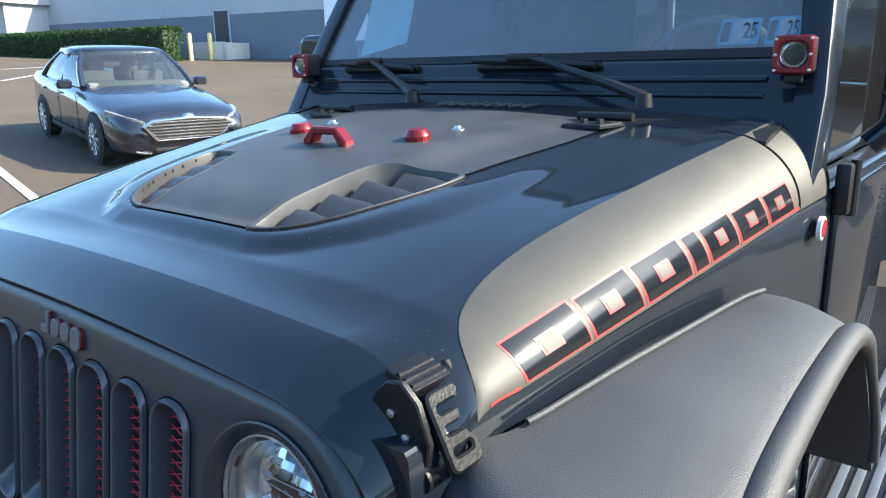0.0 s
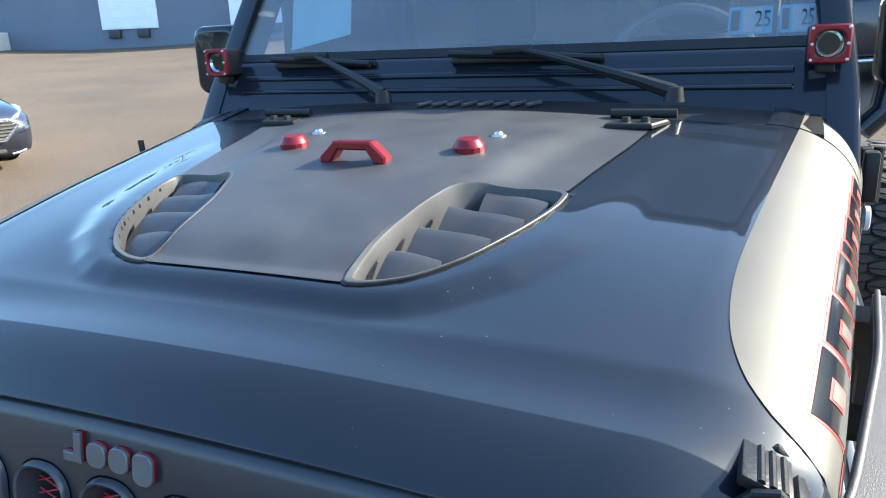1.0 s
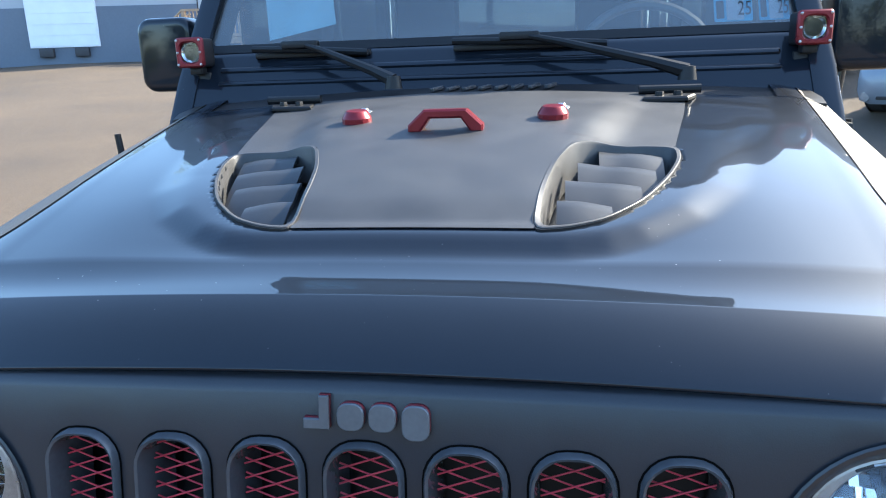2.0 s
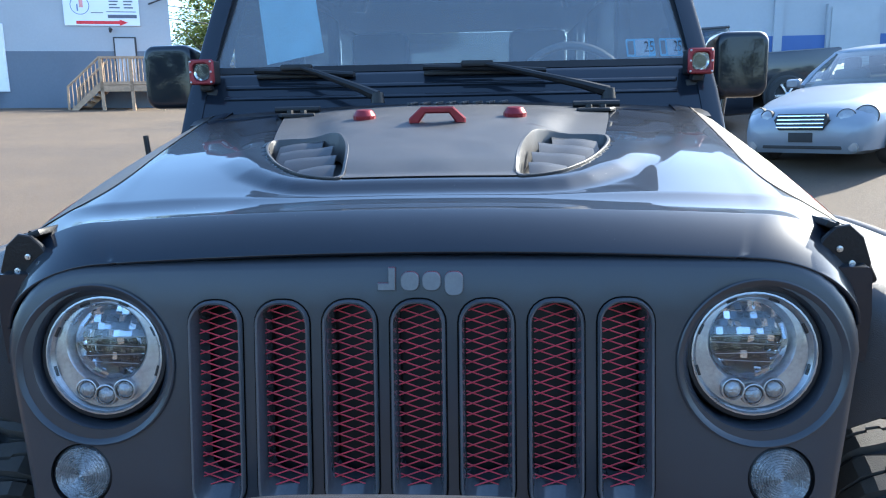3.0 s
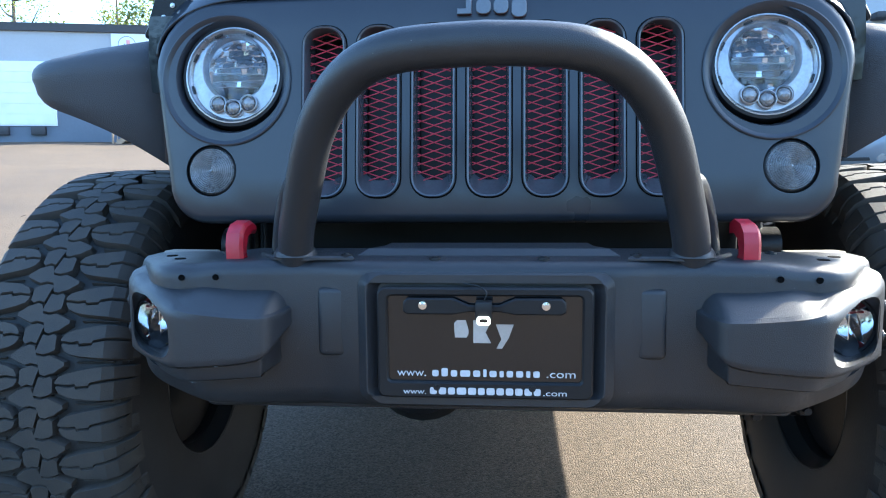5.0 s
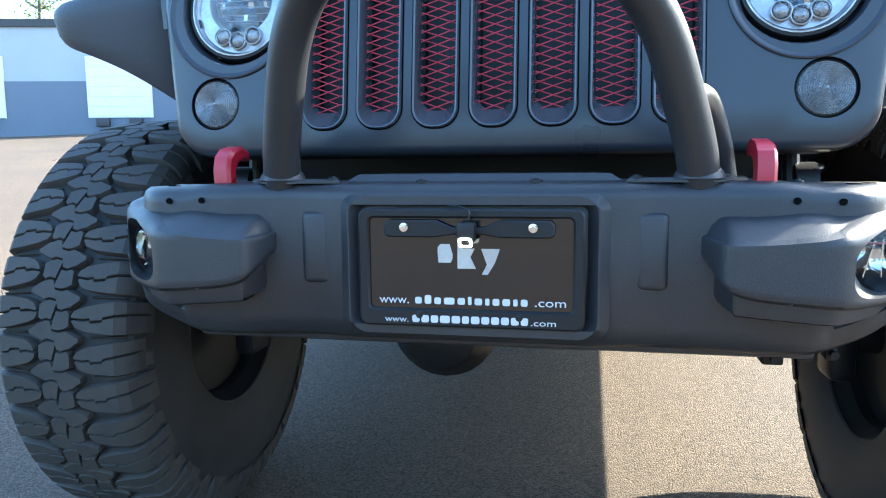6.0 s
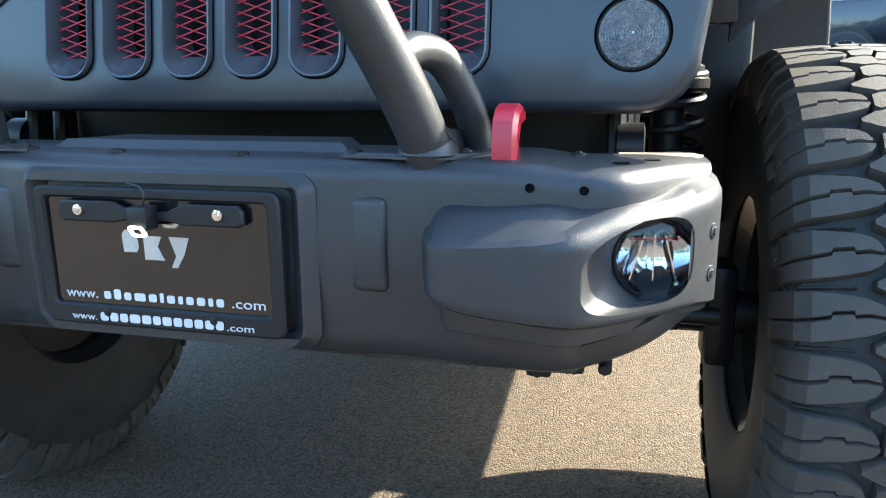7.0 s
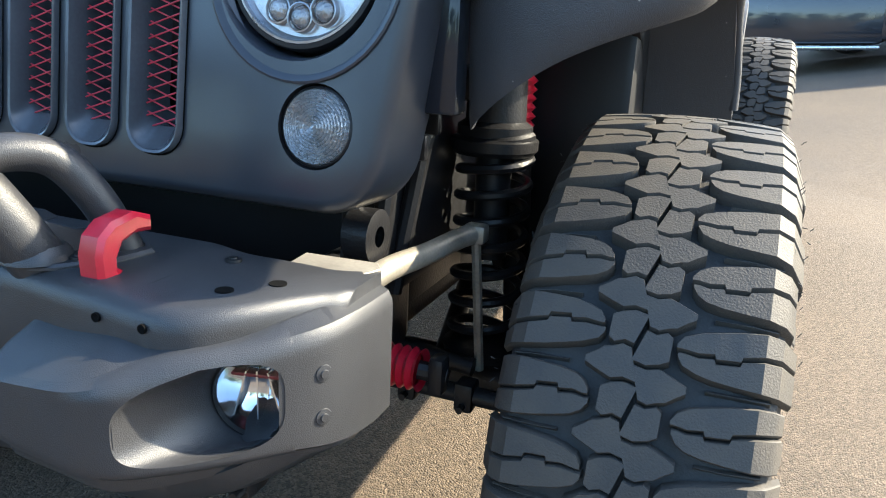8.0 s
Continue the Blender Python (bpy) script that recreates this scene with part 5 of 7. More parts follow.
def flare_shell(bm):
    """One moulding: a gently crowned top that rolls over a soft edge into the front and side faces."""
    edge = smooth_path([(e[0], e[1], ze) for e, c, ze, zc, zl in FLARE], 4)
    foot = smooth_path([(c[0], c[1], zc) for e, c, ze, zc, zl in FLARE], 4)
    low = smooth_path([(zl, 0, 0) for e, c, ze, zc, zl in FLARE], 4)
    loops = []
    for i, (k, c, l) in enumerate(zip(edge, foot, low)):
        k, c = Vector(k), Vector(c)
        inw = Vector((c.x - k.x, c.y - k.y, 0)).normalized()
        front = 1 - step(0.10, 0.35, k.y)
        bot = Vector((k.x, k.y, l[0])) + inw * (0.012 + 0.022 * front)
        r = lerp(0.024, 0.044, front)
        up = Vector((0, 0, 1))
        a = k + (c - k).normalized() * min(r * 1.3, 0.6 * (c - k).length) + up * 0.004
        b = k.lerp(bot, min(0.6, r / (k - bot).length))
        roll = [a * (1 - t) ** 2 + k * (2 * t * (1 - t)) + b * t * t for t in (0.0, 0.17, 0.33, 0.5, 0.67, 0.83, 1.0)]
        sec = [c, c.lerp(a, 0.35) + up * 0.006, c.lerp(a, 0.7) + up * 0.006] + roll + [b.lerp(bot, 0.5) - inw * 0.004, b.lerp(bot, 0.92) - inw * 0.001, bot + inw * 0.004 - up * 0.002, bot + inw * 0.018, b + inw * 0.04, a - up * 0.04, c - up * 0.03]
        loops.append(sec)
    loft(bm, loops, True, True)


def flare_rim(bm):
    pts = [(0.918, 0.13, 1.186), (0.921, 0.19, 1.200), (0.915, 0.26, 1.216), (0.910, 0.34, 1.229), (0.906, 0.50, 1.243), (0.905, 0.68, 1.250), (0.907, 0.78, 1.240), (0.914, 0.845, 1.20), (0.924, 0.885, 1.13), (0.934, 0.905, 1.05), (0.938, 0.915, 0.98)]
    path = smooth_path(pts, 5)
    last = len(path) - 1
    tube(bm, path, 0.019, 16, radii=[lerp(0.008, 0.0195, step(0, 0.22, i / last)) - 0.010 * step(0.62, 0.8, i / last) for i in range(len(path))])


def flare_seal(bm):
    """Rubber bead along the body."""
    tube(bm, smooth_path([(c[0] + 0.006, c[1], zc + 0.005) for e, c, ze, zc, zl in FLARE[5:]], 4), 0.0042, 8)


def flare_tail(bm):
    loops = []
    for i in range(9):
        t = i / 8
        y, z = lerp(0.79, 0.93, t ** 0.6), lerp(1.248, 0.97, t ** 1.3)
        w = lerp(0.905, 0.938, t)
        loops.append([Vector((0.745, y, z + 0.01)), Vector((0.86, y, z + 0.008)), Vector((w, y, z)), Vector((w, y - 0.015, z - 0.012)), Vector((0.745, y - 0.015, z - 0.012))])
    loft(bm, loops, True, True)


fl, fr2 = both("wing_flare", flare_shell, PLASTIC, car, "grained black plastic wing flare")
for o, s in ((fl, 1), (fr2, -1)):
    for nm, fn in (("rolled_edge", flare_rim), ("edge_seal", flare_seal), ("tail_panel", flare_tail)):
        bm = bmesh.new()
        fn(bm)
        part(nm, bm if s > 0 else mirrored(bm), PLASTIC, o, sharp=50)
    bm = bmesh.new()
    slab(bm, rounded(0.10, 0.020, 0.008, 3), 0.010, Matrix.Translation((s * 0.926, 0.275, 1.199)) @ Matrix.Rotation(radians(94 if s > 0 else -94), 4, "Z") @ Matrix.Rotation(radians(82), 4, "X"), 0.003)
    part("side_marker", bm, MARKER_LENS, o, "small red marker lens")


def wing(bm):
    """Body side below the bonnet, from the grille to the door."""
    loops = []
    for i in range(15):
        y = lerp(0.07, 1.12, i / 14)
        w = curve([(0.0, 0.645), (0.1, 0.652), (0.98, 0.762), (1.12, 0.785)], y)
        zt = curve([(0.0, 1.276), (0.1, 1.284), (0.98, 1.369), (1.12, 1.382)], y)
        zb = curve([(0.07, 1.14), (0.2, 1.14), (0.8, 1.12), (0.95, 0.62), (1.12, 0.60)], y)
        loops.append([Vector((w - 0.06, y, zt)), Vector((w - 0.005, y, zt)), Vector((w, y, zt - 0.008)), Vector((w + 0.004, y, (zt + zb) / 2)), Vector((w, y, zb)), Vector((w - 0.06, y, zb))])
    loft(bm, loops, True, True)


both("wing", wing, PAINT, car, "gloss black front wing")


def inner_arch(bm):
    loops = []
    for i in range(13):
        t = math.pi * i / 12
        y, z = FY + 0.05 - 0.50 * math.cos(t), 0.60 + 0.56 * math.sin(t)
        loops.append([Vector((0.55, y, z)), Vector((0.76, y, z)), Vector((0.76, y, z + 0.01)), Vector((0.55, y, z + 0.01))])
    loft(bm, loops[6:], True, True)
    box(bm, (0.50, 0.72, 0.62), (0.76, 0.98, 1.2), 0.02)


both("wheel_arch_liner", inner_arch, DARK, car)

# cowl, windscreen frame, cabin
def ws(z, out=0.0):
    """Depth of the raked windscreen plane at height z."""
    return 1.160 + (z - 1.56) * 0.58 - out


bm = bmesh.new()
loops = []
for i in range(25):
    x = lerp(-0.70, 0.70, i / 24)
    c = 0.02 * (x / 0.6) ** 2
    loops.append([Vector((x, 0.990, 1.530 - c * 1.2)), Vector((x, 1.02, 1.536 - c)), Vector((x, 1.10, 1.547 - c)), Vector((x, 1.19, 1.552 - c)), Vector((x, 1.19, 1.45)), Vector((x, 0.990, 1.45))])
loft(bm, loops, True, True)
cowl = part("cowl", bm, DARK, car, "black plastic cowl with slotted grille")
for i in range(8):
    bm = bmesh.new()
    box(bm, (0, -0.022, 0), (0.011, 0.022, 0.008), 0.002, pose(-0.10 + 0.036 * i, 1.065, 1.543, 5, 0, -25))
    part("cowl_slat", bm, PLASTIC, cowl)


def cowl_side(bm):
    loops = []
    for i in range(7):
        y = lerp(0.992, 1.16, i / 6)
        loops.append([bonnet(y, 0.7 + 0.3 * k / 10) + Vector((0, 0, 0.0)) for k in range(11)] + [Vector((0.70, y, 1.39))])
    loft(bm, loops, True, True)


cs, cs2 = both("cowl_side", cowl_side, PAINT, car, "gloss black cowl corner", sharp=50)
for o, s in ((cs, 1), (cs2, -1)):
    bm = bmesh.new()
    g = [[bm.verts.new(Vector((s, 1, 1)) * bonnet(lerp(0.994, 1.125, i / 8), lerp(0.765, 0.995, k / 12), 0.0015)) for k in range(13)] for i in range(9)]
    for a, b in zip(g, g[1:]):
        for k in range(12):
            bm.faces.new((a[k], a[k + 1], b[k + 1], b[k]))
    part("flank_film", bm, DECAL, o, "grey metallic film", sharp=60)

GT = 2.10                                                 # top of the windscreen frame
bm = bmesh.new()
FRM = [(-0.755, 1.50), (0.755, 1.50), (0.748, 1.62), (0.68, GT), (-0.68, GT), (-0.748, 1.62)]
GLS = [(-0.702, 1.655), (-0.69, 1.645), (0.69, 1.645), (0.702, 1.655), (0.64, 2.03), (0.62, 2.045), (-0.62, 2.045), (-0.64, 2.03)]
WM = Matrix(((1, 0, 0, 0), (0, 0.58, -1, 1.160 - 0.58 * 1.56), (0, 1, 0, 0), (0, 0, 0, 1)))
slab(bm, FRM, 0.03, WM, 0.012, [GLS])
screen = part("windscreen_frame", bm, PAINT, car, "gloss black windscreen frame")
bm = bmesh.new()
slab(bm, GLS, 0.005, WM @ Matrix.Translation((0, 0, 0.012)))
gl = part("windscreen", bm, SCREEN, screen, "tinted reflecting windscreen")
gl.visible_shadow = False
bm = bmesh.new()
slab(bm, [(x * 1.0, z) for x, z in GLS], 0.004, WM @ Matrix.Translation((0, 0, 0.017)), 0, [[(x * 0.982, 1.84 + (z - 1.84) * (0.90 if z < 1.84 else 0.95)) for x, z in GLS]])
part("frit_band", bm, DARK, screen, "black border of the glass")
for z0, h in ((1.604, 0.012), (1.572, 0.010)):            # pressed ridges under the glass
    bm = bmesh.new()
    slab(bm, rounded(1.30, h, 0.004, 3, 0, z0), 0.006, WM @ Matrix.Translation((0, 0, 0.029)), 0.003)
    part("pressed_ridge", bm, PAINT, screen)


def pillar(bm):
    loops = []
    for i in range(5):
        z = lerp(1.40, GT, i / 4)
        x = curve([(1.40, 0.775), (1.55, 0.768), (1.62, 0.762), (GT, 0.692)], z)
        y = ws(z)
        loops.append([Vector((x - 0.06, y - 0.034, z)), Vector((x - 0.018, y - 0.036, z)), Vector((x - 0.008, y - 0.032, z)), Vector((x - 0.003, y - 0.022, z)), Vector((x - 0.002, y + 0.06, z)), Vector((x - 0.07, y + 0.07, z))])
    loft(bm, loops, True, True)


both("a_pillar", pillar, PAINT, car, "black windscreen pillar")
bm = bmesh.new()
box(bm, (-0.70, ws(GT), 2.06), (0.70, 3.95, 2.13), 0.03)
part("roof", bm, PAINT, car, "black hard top roof")


def body_side(bm):
    box(bm, (0.70, 1.13, 0.66), (0.785, 4.0, 1.40), 0.02)
    for y in (2.18, 3.05, 3.86):
        box(bm, (0.67, y, 1.38), (0.755, y + 0.12, 2.09), 0.02)
    box(bm, (0.66, ws(2.05) - 0.02, 2.03), (0.73, 3.95, 2.11), 0.015)


both("body_side", body_side, PAINT, car, "gloss black body side")
bm = bmesh.new()
box(bm, (-0.76, 3.93, 0.66), (0.76, 4.02, 1.42), 0.02)
part("tailgate", bm, PAINT, car)


for a, b in ((1.42, 2.18), (2.30, 3.05), (3.17, 3.86)):
    for x in (0.70, -0.705):
        bm = bmesh.new()
        box(bm, (x, a, 1.40), (x + 0.005, b, 2.04))
        part("side_glass", bm, PRIVACY, car, "tinted side window").visible_shadow = False


bm = bmesh.new()
box(bm, (-0.66, 3.93, 1.40), (0.66, 3.94, 2.06))
part("rear_glass", bm, PRIVACY, car, "dark tinted rear window").visible_shadow = False


def door(bm):
    box(bm, (0.783, 1.17, 0.70), (0.800, 2.20, 1.385), 0.008)


def door2(bm):
    box(bm, (0.783, 2.22, 0.70), (0.800, 3.08, 1.385), 0.008)


for o, s in zip(both("door", door, PAINT, car, "gloss black front door"), (1, -1)):
    for z in (0.93, 1.395):
        bm = bmesh.new()
        box(bm, (0.787, 1.155, z - 0.05), (0.815, 1.190, z + 0.05), 0.006)
        box(bm, (0.787, 1.200, z - 0.05), (0.812, 1.250, z + 0.05), 0.006)
        rod(bm, (0.815, 1.195, z - 0.055), (0.815, 1.195, z + 0.055), 0.010, 10)
        part("hinge", bm if s > 0 else mirrored(bm), DARK, o, "black exposed door hinge")
    bm = bmesh.new()
    box(bm, (0.800, 2.05, 1.27), (0.825, 2.15, 1.30), 0.008)
    part("handle", bm if s > 0 else mirrored(bm), DARK, o)
both("rear_door", door2, PAINT, car, "gloss black rear door")
bm = bmesh.new()                                          # round trail badge
turned(bm, [(0, 0.0025), (0.021, 0.0025), (0.0225, 0.0015), (0.0225, -0.006)], 28, Matrix.Translation((0.792, 1.068, 1.335)) @ Matrix.Rotation(radians(90), 4, "Y"))
badge = part("round_badge", bm, mat("white_badge", (0.7, 0.7, 0.7), 0.35), car, "round white and red badge")
bm = bmesh.new()
turned(bm, [(0, 0.0035), (0.0175, 0.0035), (0.0175, 0.001)], 28, Matrix.Translation((0.792, 1.068, 1.335)) @ Matrix.Rotation(radians(90), 4, "Y"))
part("badge_face", bm, RED, badge)


def side_step(bm):
    tilt = Matrix.Translation((0, 1.0, 0.62)) @ Matrix.Rotation(radians(3.7), 4, "X") @ Matrix.Translation((0, -1.0, -0.62))
    box(bm, (0.72, 1.05, 0.60), (1.00, 2.85, 0.64), 0.015, tilt)
    for y in (1.3, 2.0, 2.7):
        box(bm, (0.5, y, 0.58), (0.82, y + 0.06, 0.61), 0, tilt)


st = both("side_step", side_step, UNDER, car, "black side step")
for o, s in zip(st, (1, -1)):
    for i in range(5):
        bm = bmesh.new()
        box(bm, (0.82 + 0.035 * i, 1.08, 0.640), (0.840 + 0.035 * i, 2.82, 0.646), 0.002, Matrix.Translation((0, 1.0, 0.62)) @ Matrix.Rotation(radians(3.7), 4, "X") @ Matrix.Translation((0, -1.0, -0.62)))
        part("tread_strip", bm if s > 0 else mirrored(bm), SILVER_GREY, o)


def rear_flare(bm):
    loops = []
    for i in range(15):
        t = math.pi * i / 14
        y, z = RY - 0.60 * math.cos(t), 0.90 + 0.47 * math.sin(t) ** 0.7
        loops.append([Vector((0.77, y, z)), Vector((0.94, y, z - 0.01)), Vector((0.945, y, z - 0.05)), Vector((0.93, y, z - 0.05)), Vector((0.77, y, z - 0.025))])
    loft(bm, loops, True, True)


both("rear_flare", rear_flare, PLASTIC, car, "grained black rear wheel flare")


def mirror_head(bm):
    loops = []
    for y, k in ((1.3445, 0.80), (1.345, 0.88), (1.350, 0.95), (1.362, 0.99), (1.38, 1.0), (1.44, 1.0), (1.475, 0.93), (1.48, 0.85)):
        loops.append([Vector((0.898 + px * k, y, 1.652 + pz * k)) for px, pz in rounded(0.165, 0.20, 0.035, 5)])
    loft(bm, loops, True, True)
    tube(bm, [(0.85, 1.41, 1.57), (0.84, 1.40, 1.50), (0.80, 1.39, 1.46)], 0.028, 12)


both("door_mirror", mirror_head, PAINT, car, "gloss black door mirror", sharp=40)
bm = bmesh.new()                                          # short aerial stub on the far wing
rod(bm, (-0.775, 0.90, 1.36), (-0.785, 0.90, 1.475), 0.008, 10, 0.007)
part("aerial", bm, DARK, car, "stubby black aerial")

# dashboard, seats, wheel and a sheet inside the windscreen
bm = bmesh.new()
box(bm, (-0.68, 1.22, 1.30), (0.68, 1.60, 1.62), 0.05)
part("dashboard", bm, DARK, car)
for s in (1, -1):
    bm = bmesh.new()
    box(bm, (s * 0.36 - 0.25, 1.95, 0.95), (s * 0.36 + 0.25, 2.45, 1.12), 0.05)
    box(bm, (s * 0.36 - 0.24, 2.35, 1.10), (s * 0.36 + 0.24, 2.50, 1.68), 0.06)
    box(bm, (s * 0.36 - 0.13, 2.40, 1.68), (s * 0.36 + 0.13, 2.50, 1.90), 0.04)
    part("seat", bm, DARK, car)
bm = bmesh.new()
tube(bm, [(0.40 + 0.19 * math.cos(t), 1.50 + 0.06 * math.sin(t), 1.56 + 0.18 * math.sin(t)) for t in (2 * math.pi * i / 32 for i in range(32))], 0.014, 8, True)
part("steering_wheel", bm, mat("steering_wheel_leather", (0.12, 0.12, 0.12), 0.4), car)
bm = bmesh.new()
sheet = [(-0.62, 2.0), (-0.44, 2.0), (-0.372, 1.706), (-0.54, 1.672)]
slab(bm, sheet, 0.001, WM @ Matrix.Translation((0, 0, 0.0095)))
tagged(part("paper_sheet", bm, mat("pale_blue_paper", (0.42, 0.62, 0.66), 0.7)), "pale sheet of paper behind the windscreen", "paper")
for x, w in ((0.563, 0.083), (0.650, 0.064)):
    bm = bmesh.new()
    slab(bm, rounded(w, 0.054, 0.004, 2, x, 1.698), 0.0008, WM @ Matrix.Translation((0, 0, 0.0070)))
    stk = part("inspection_sticker", bm, mat("sticker_blue", (0.10, 0.45, 0.65), 0.4), car, "blue and white inspection sticker")
    bm = bmesh.new()
    slab(bm, rounded(w * 0.45, 0.048, 0.002, 2, x + 0.004, 1.698), 0.0008, WM @ Matrix.Translation((0, 0, 0.0083)))
    part("white_field", bm, WHITE_INK, stk)
    bm = bmesh.new()
    slab(bm, rounded(w * 0.2, 0.04, 0.002, 2, x - w * 0.34, 1.698), 0.0008, WM @ Matrix.Translation((0, 0, 0.0083)))
    part("printed_bar", bm, DARK, stk)
    words("25", 0.040, WM @ Matrix.Translation((x + w * 0.28, 1.685, 0.0100)), DARK, stk, "printed_number", w * 0.34)

# light pods on the windscreen hinges
def light_pod(s):
    c = Vector((s * 0.702, 1.115, 1.648))
    m = Matrix.Translation(c) @ Matrix.Rotation(radians(90), 4, "X") @ Matrix.Rotation(radians(s * 4), 4, "Y") @ Matrix.Scale(0.86, 4)
    bm = bmesh.new()
    slab(bm, rounded(0.078, 0.078, 0.008, 3), 0.05, m @ Matrix.Translation((0, 0, -0.05)), 0.004)
    for i in range(5):
        box(bm, (-0.036, -0.036, -0.062 - 0.0 + i * 0.0), (0.036, 0.036, -0.05), 0.003, m)
    pod_ob = part("light_pod", bm, DARK, car, "cube light pod with a red bezel")
    bm = bmesh.new()
    slab(bm, rounded(0.084, 0.082, 0.010, 3), 0.012, m, 0.004, [rounded(0.056, 0.054, 0.016, 4)])
    part("bezel", bm, RED_DEEP, pod_ob, "dark red bezel")
    for a in (-1, 1):
        for b in (-1, 0, 1):
            p = m @ Vector((a * 0.035, b * 0.033, 0.0125))
            stud(p.x, p.y, p.z, 0.003, (0, -1, 0), STEEL, "screw", pod_ob)
    bm = bmesh.new()
    turned(bm, [(0.027, 0.006), (0.024, 0.003), (0.012, -0.012), (0.0, -0.016)], 24, m)
    part("reflector", bm, CHROME, pod_ob)
    bm = bmesh.new()
    slab(bm, rounded(0.057, 0.055, 0.016, 4), 0.002, m @ Matrix.Translation((0, 0, 0.004)))
    part("lens", bm, CLEAR, pod_ob).visible_shadow = False
    bm = bmesh.new()
    box(bm, (-0.018, -0.06, -0.045), (0.018, -0.038, -0.012), 0.003, m)
    box(bm, (-0.03, -0.10, -0.055), (0.03, -0.055, -0.035), 0.004, m)
    part("bracket", bm, DARK, pod_ob)


light_pod(1), light_pod(-1)

# wipers
def wiper(x0, x1, xp, name):
    bm = bmesh.new()
    pts = [(x0, ws(1.64) - 0.055, 1.651), ((x0 + x1) / 2, ws(1.63) - 0.055, 1.645), (x1, ws(1.62) - 0.055, 1.634)]
    tube(bm, pts, 0.008, 8)
    box(bm, (x0, ws(1.64) - 0.045, 1.628), (x1, ws(1.64) - 0.030, 1.642), 0.003)
    wp = part("wiper", bm, DARK, car, "black windscreen wiper")
    bm = bmesh.new()
    mid = ((x0 + x1) / 2 - 0.02, ws(1.65) - 0.07, 1.660)
    tube(bm, [mid, (lerp(mid[0], xp, 0.25), lerp(mid[1], 1.045, 0.25), lerp(1.660, 1.573, 0.22)), (lerp(mid[0], xp, 0.8), lerp(mid[1], 1.045, 0.8), lerp(1.660, 1.573, 0.80)), (xp, 1.045, 1.568)], 0.010, 8, radii=[0.006, 0.008, 0.012, 0.016])
    box(bm, (mid[0] - 0.045, mid[1] - 0.012, 1.648), (mid[0] + 0.045, mid[1] + 0.012, 1.666), 0.004)
    part("wiper_arm", bm, DARK, wp)
    bm = bmesh.new()
    turned(bm, [(0, 0.03), (0.016, 0.028), (0.02, 0.0)], 16, Matrix.Translation((xp, 1.045, 1.55)))
    part("wiper_pivot", bm, DARK, wp)


wiper(-0.07, 0.28, 0.44, "wiper")
wiper(-0.56, -0.27, -0.19, "wiper")

# bonnet hinges
def hinge(bm):
    p = [(0.335, 0.895), (0.345, 0.955), (0.445, 0.955), (0.42, 0.895)]
    slab(bm, p, 0.008, Matrix.Translation((0, 0, 1.5165)) @ Matrix.Rotation(radians(3), 4, "X") @ Matrix.Translation((0, 0, -0.048)), 0.003)
    rod(bm, (0.335, 0.968, 1.535), (0.455, 0.968, 1.535), 0.009, 12)
    for x in (0.37, 0.405):
        turned(bm, [(0, 1.533), (0.008, 1.533), (0.009, 1.527), (0.009, 1.519)], 6, Matrix.Translation((x, 0.925, 0)))


both("bonnet_hinge", hinge, DARK, hood, "black bonnet hinge", sharp=25)

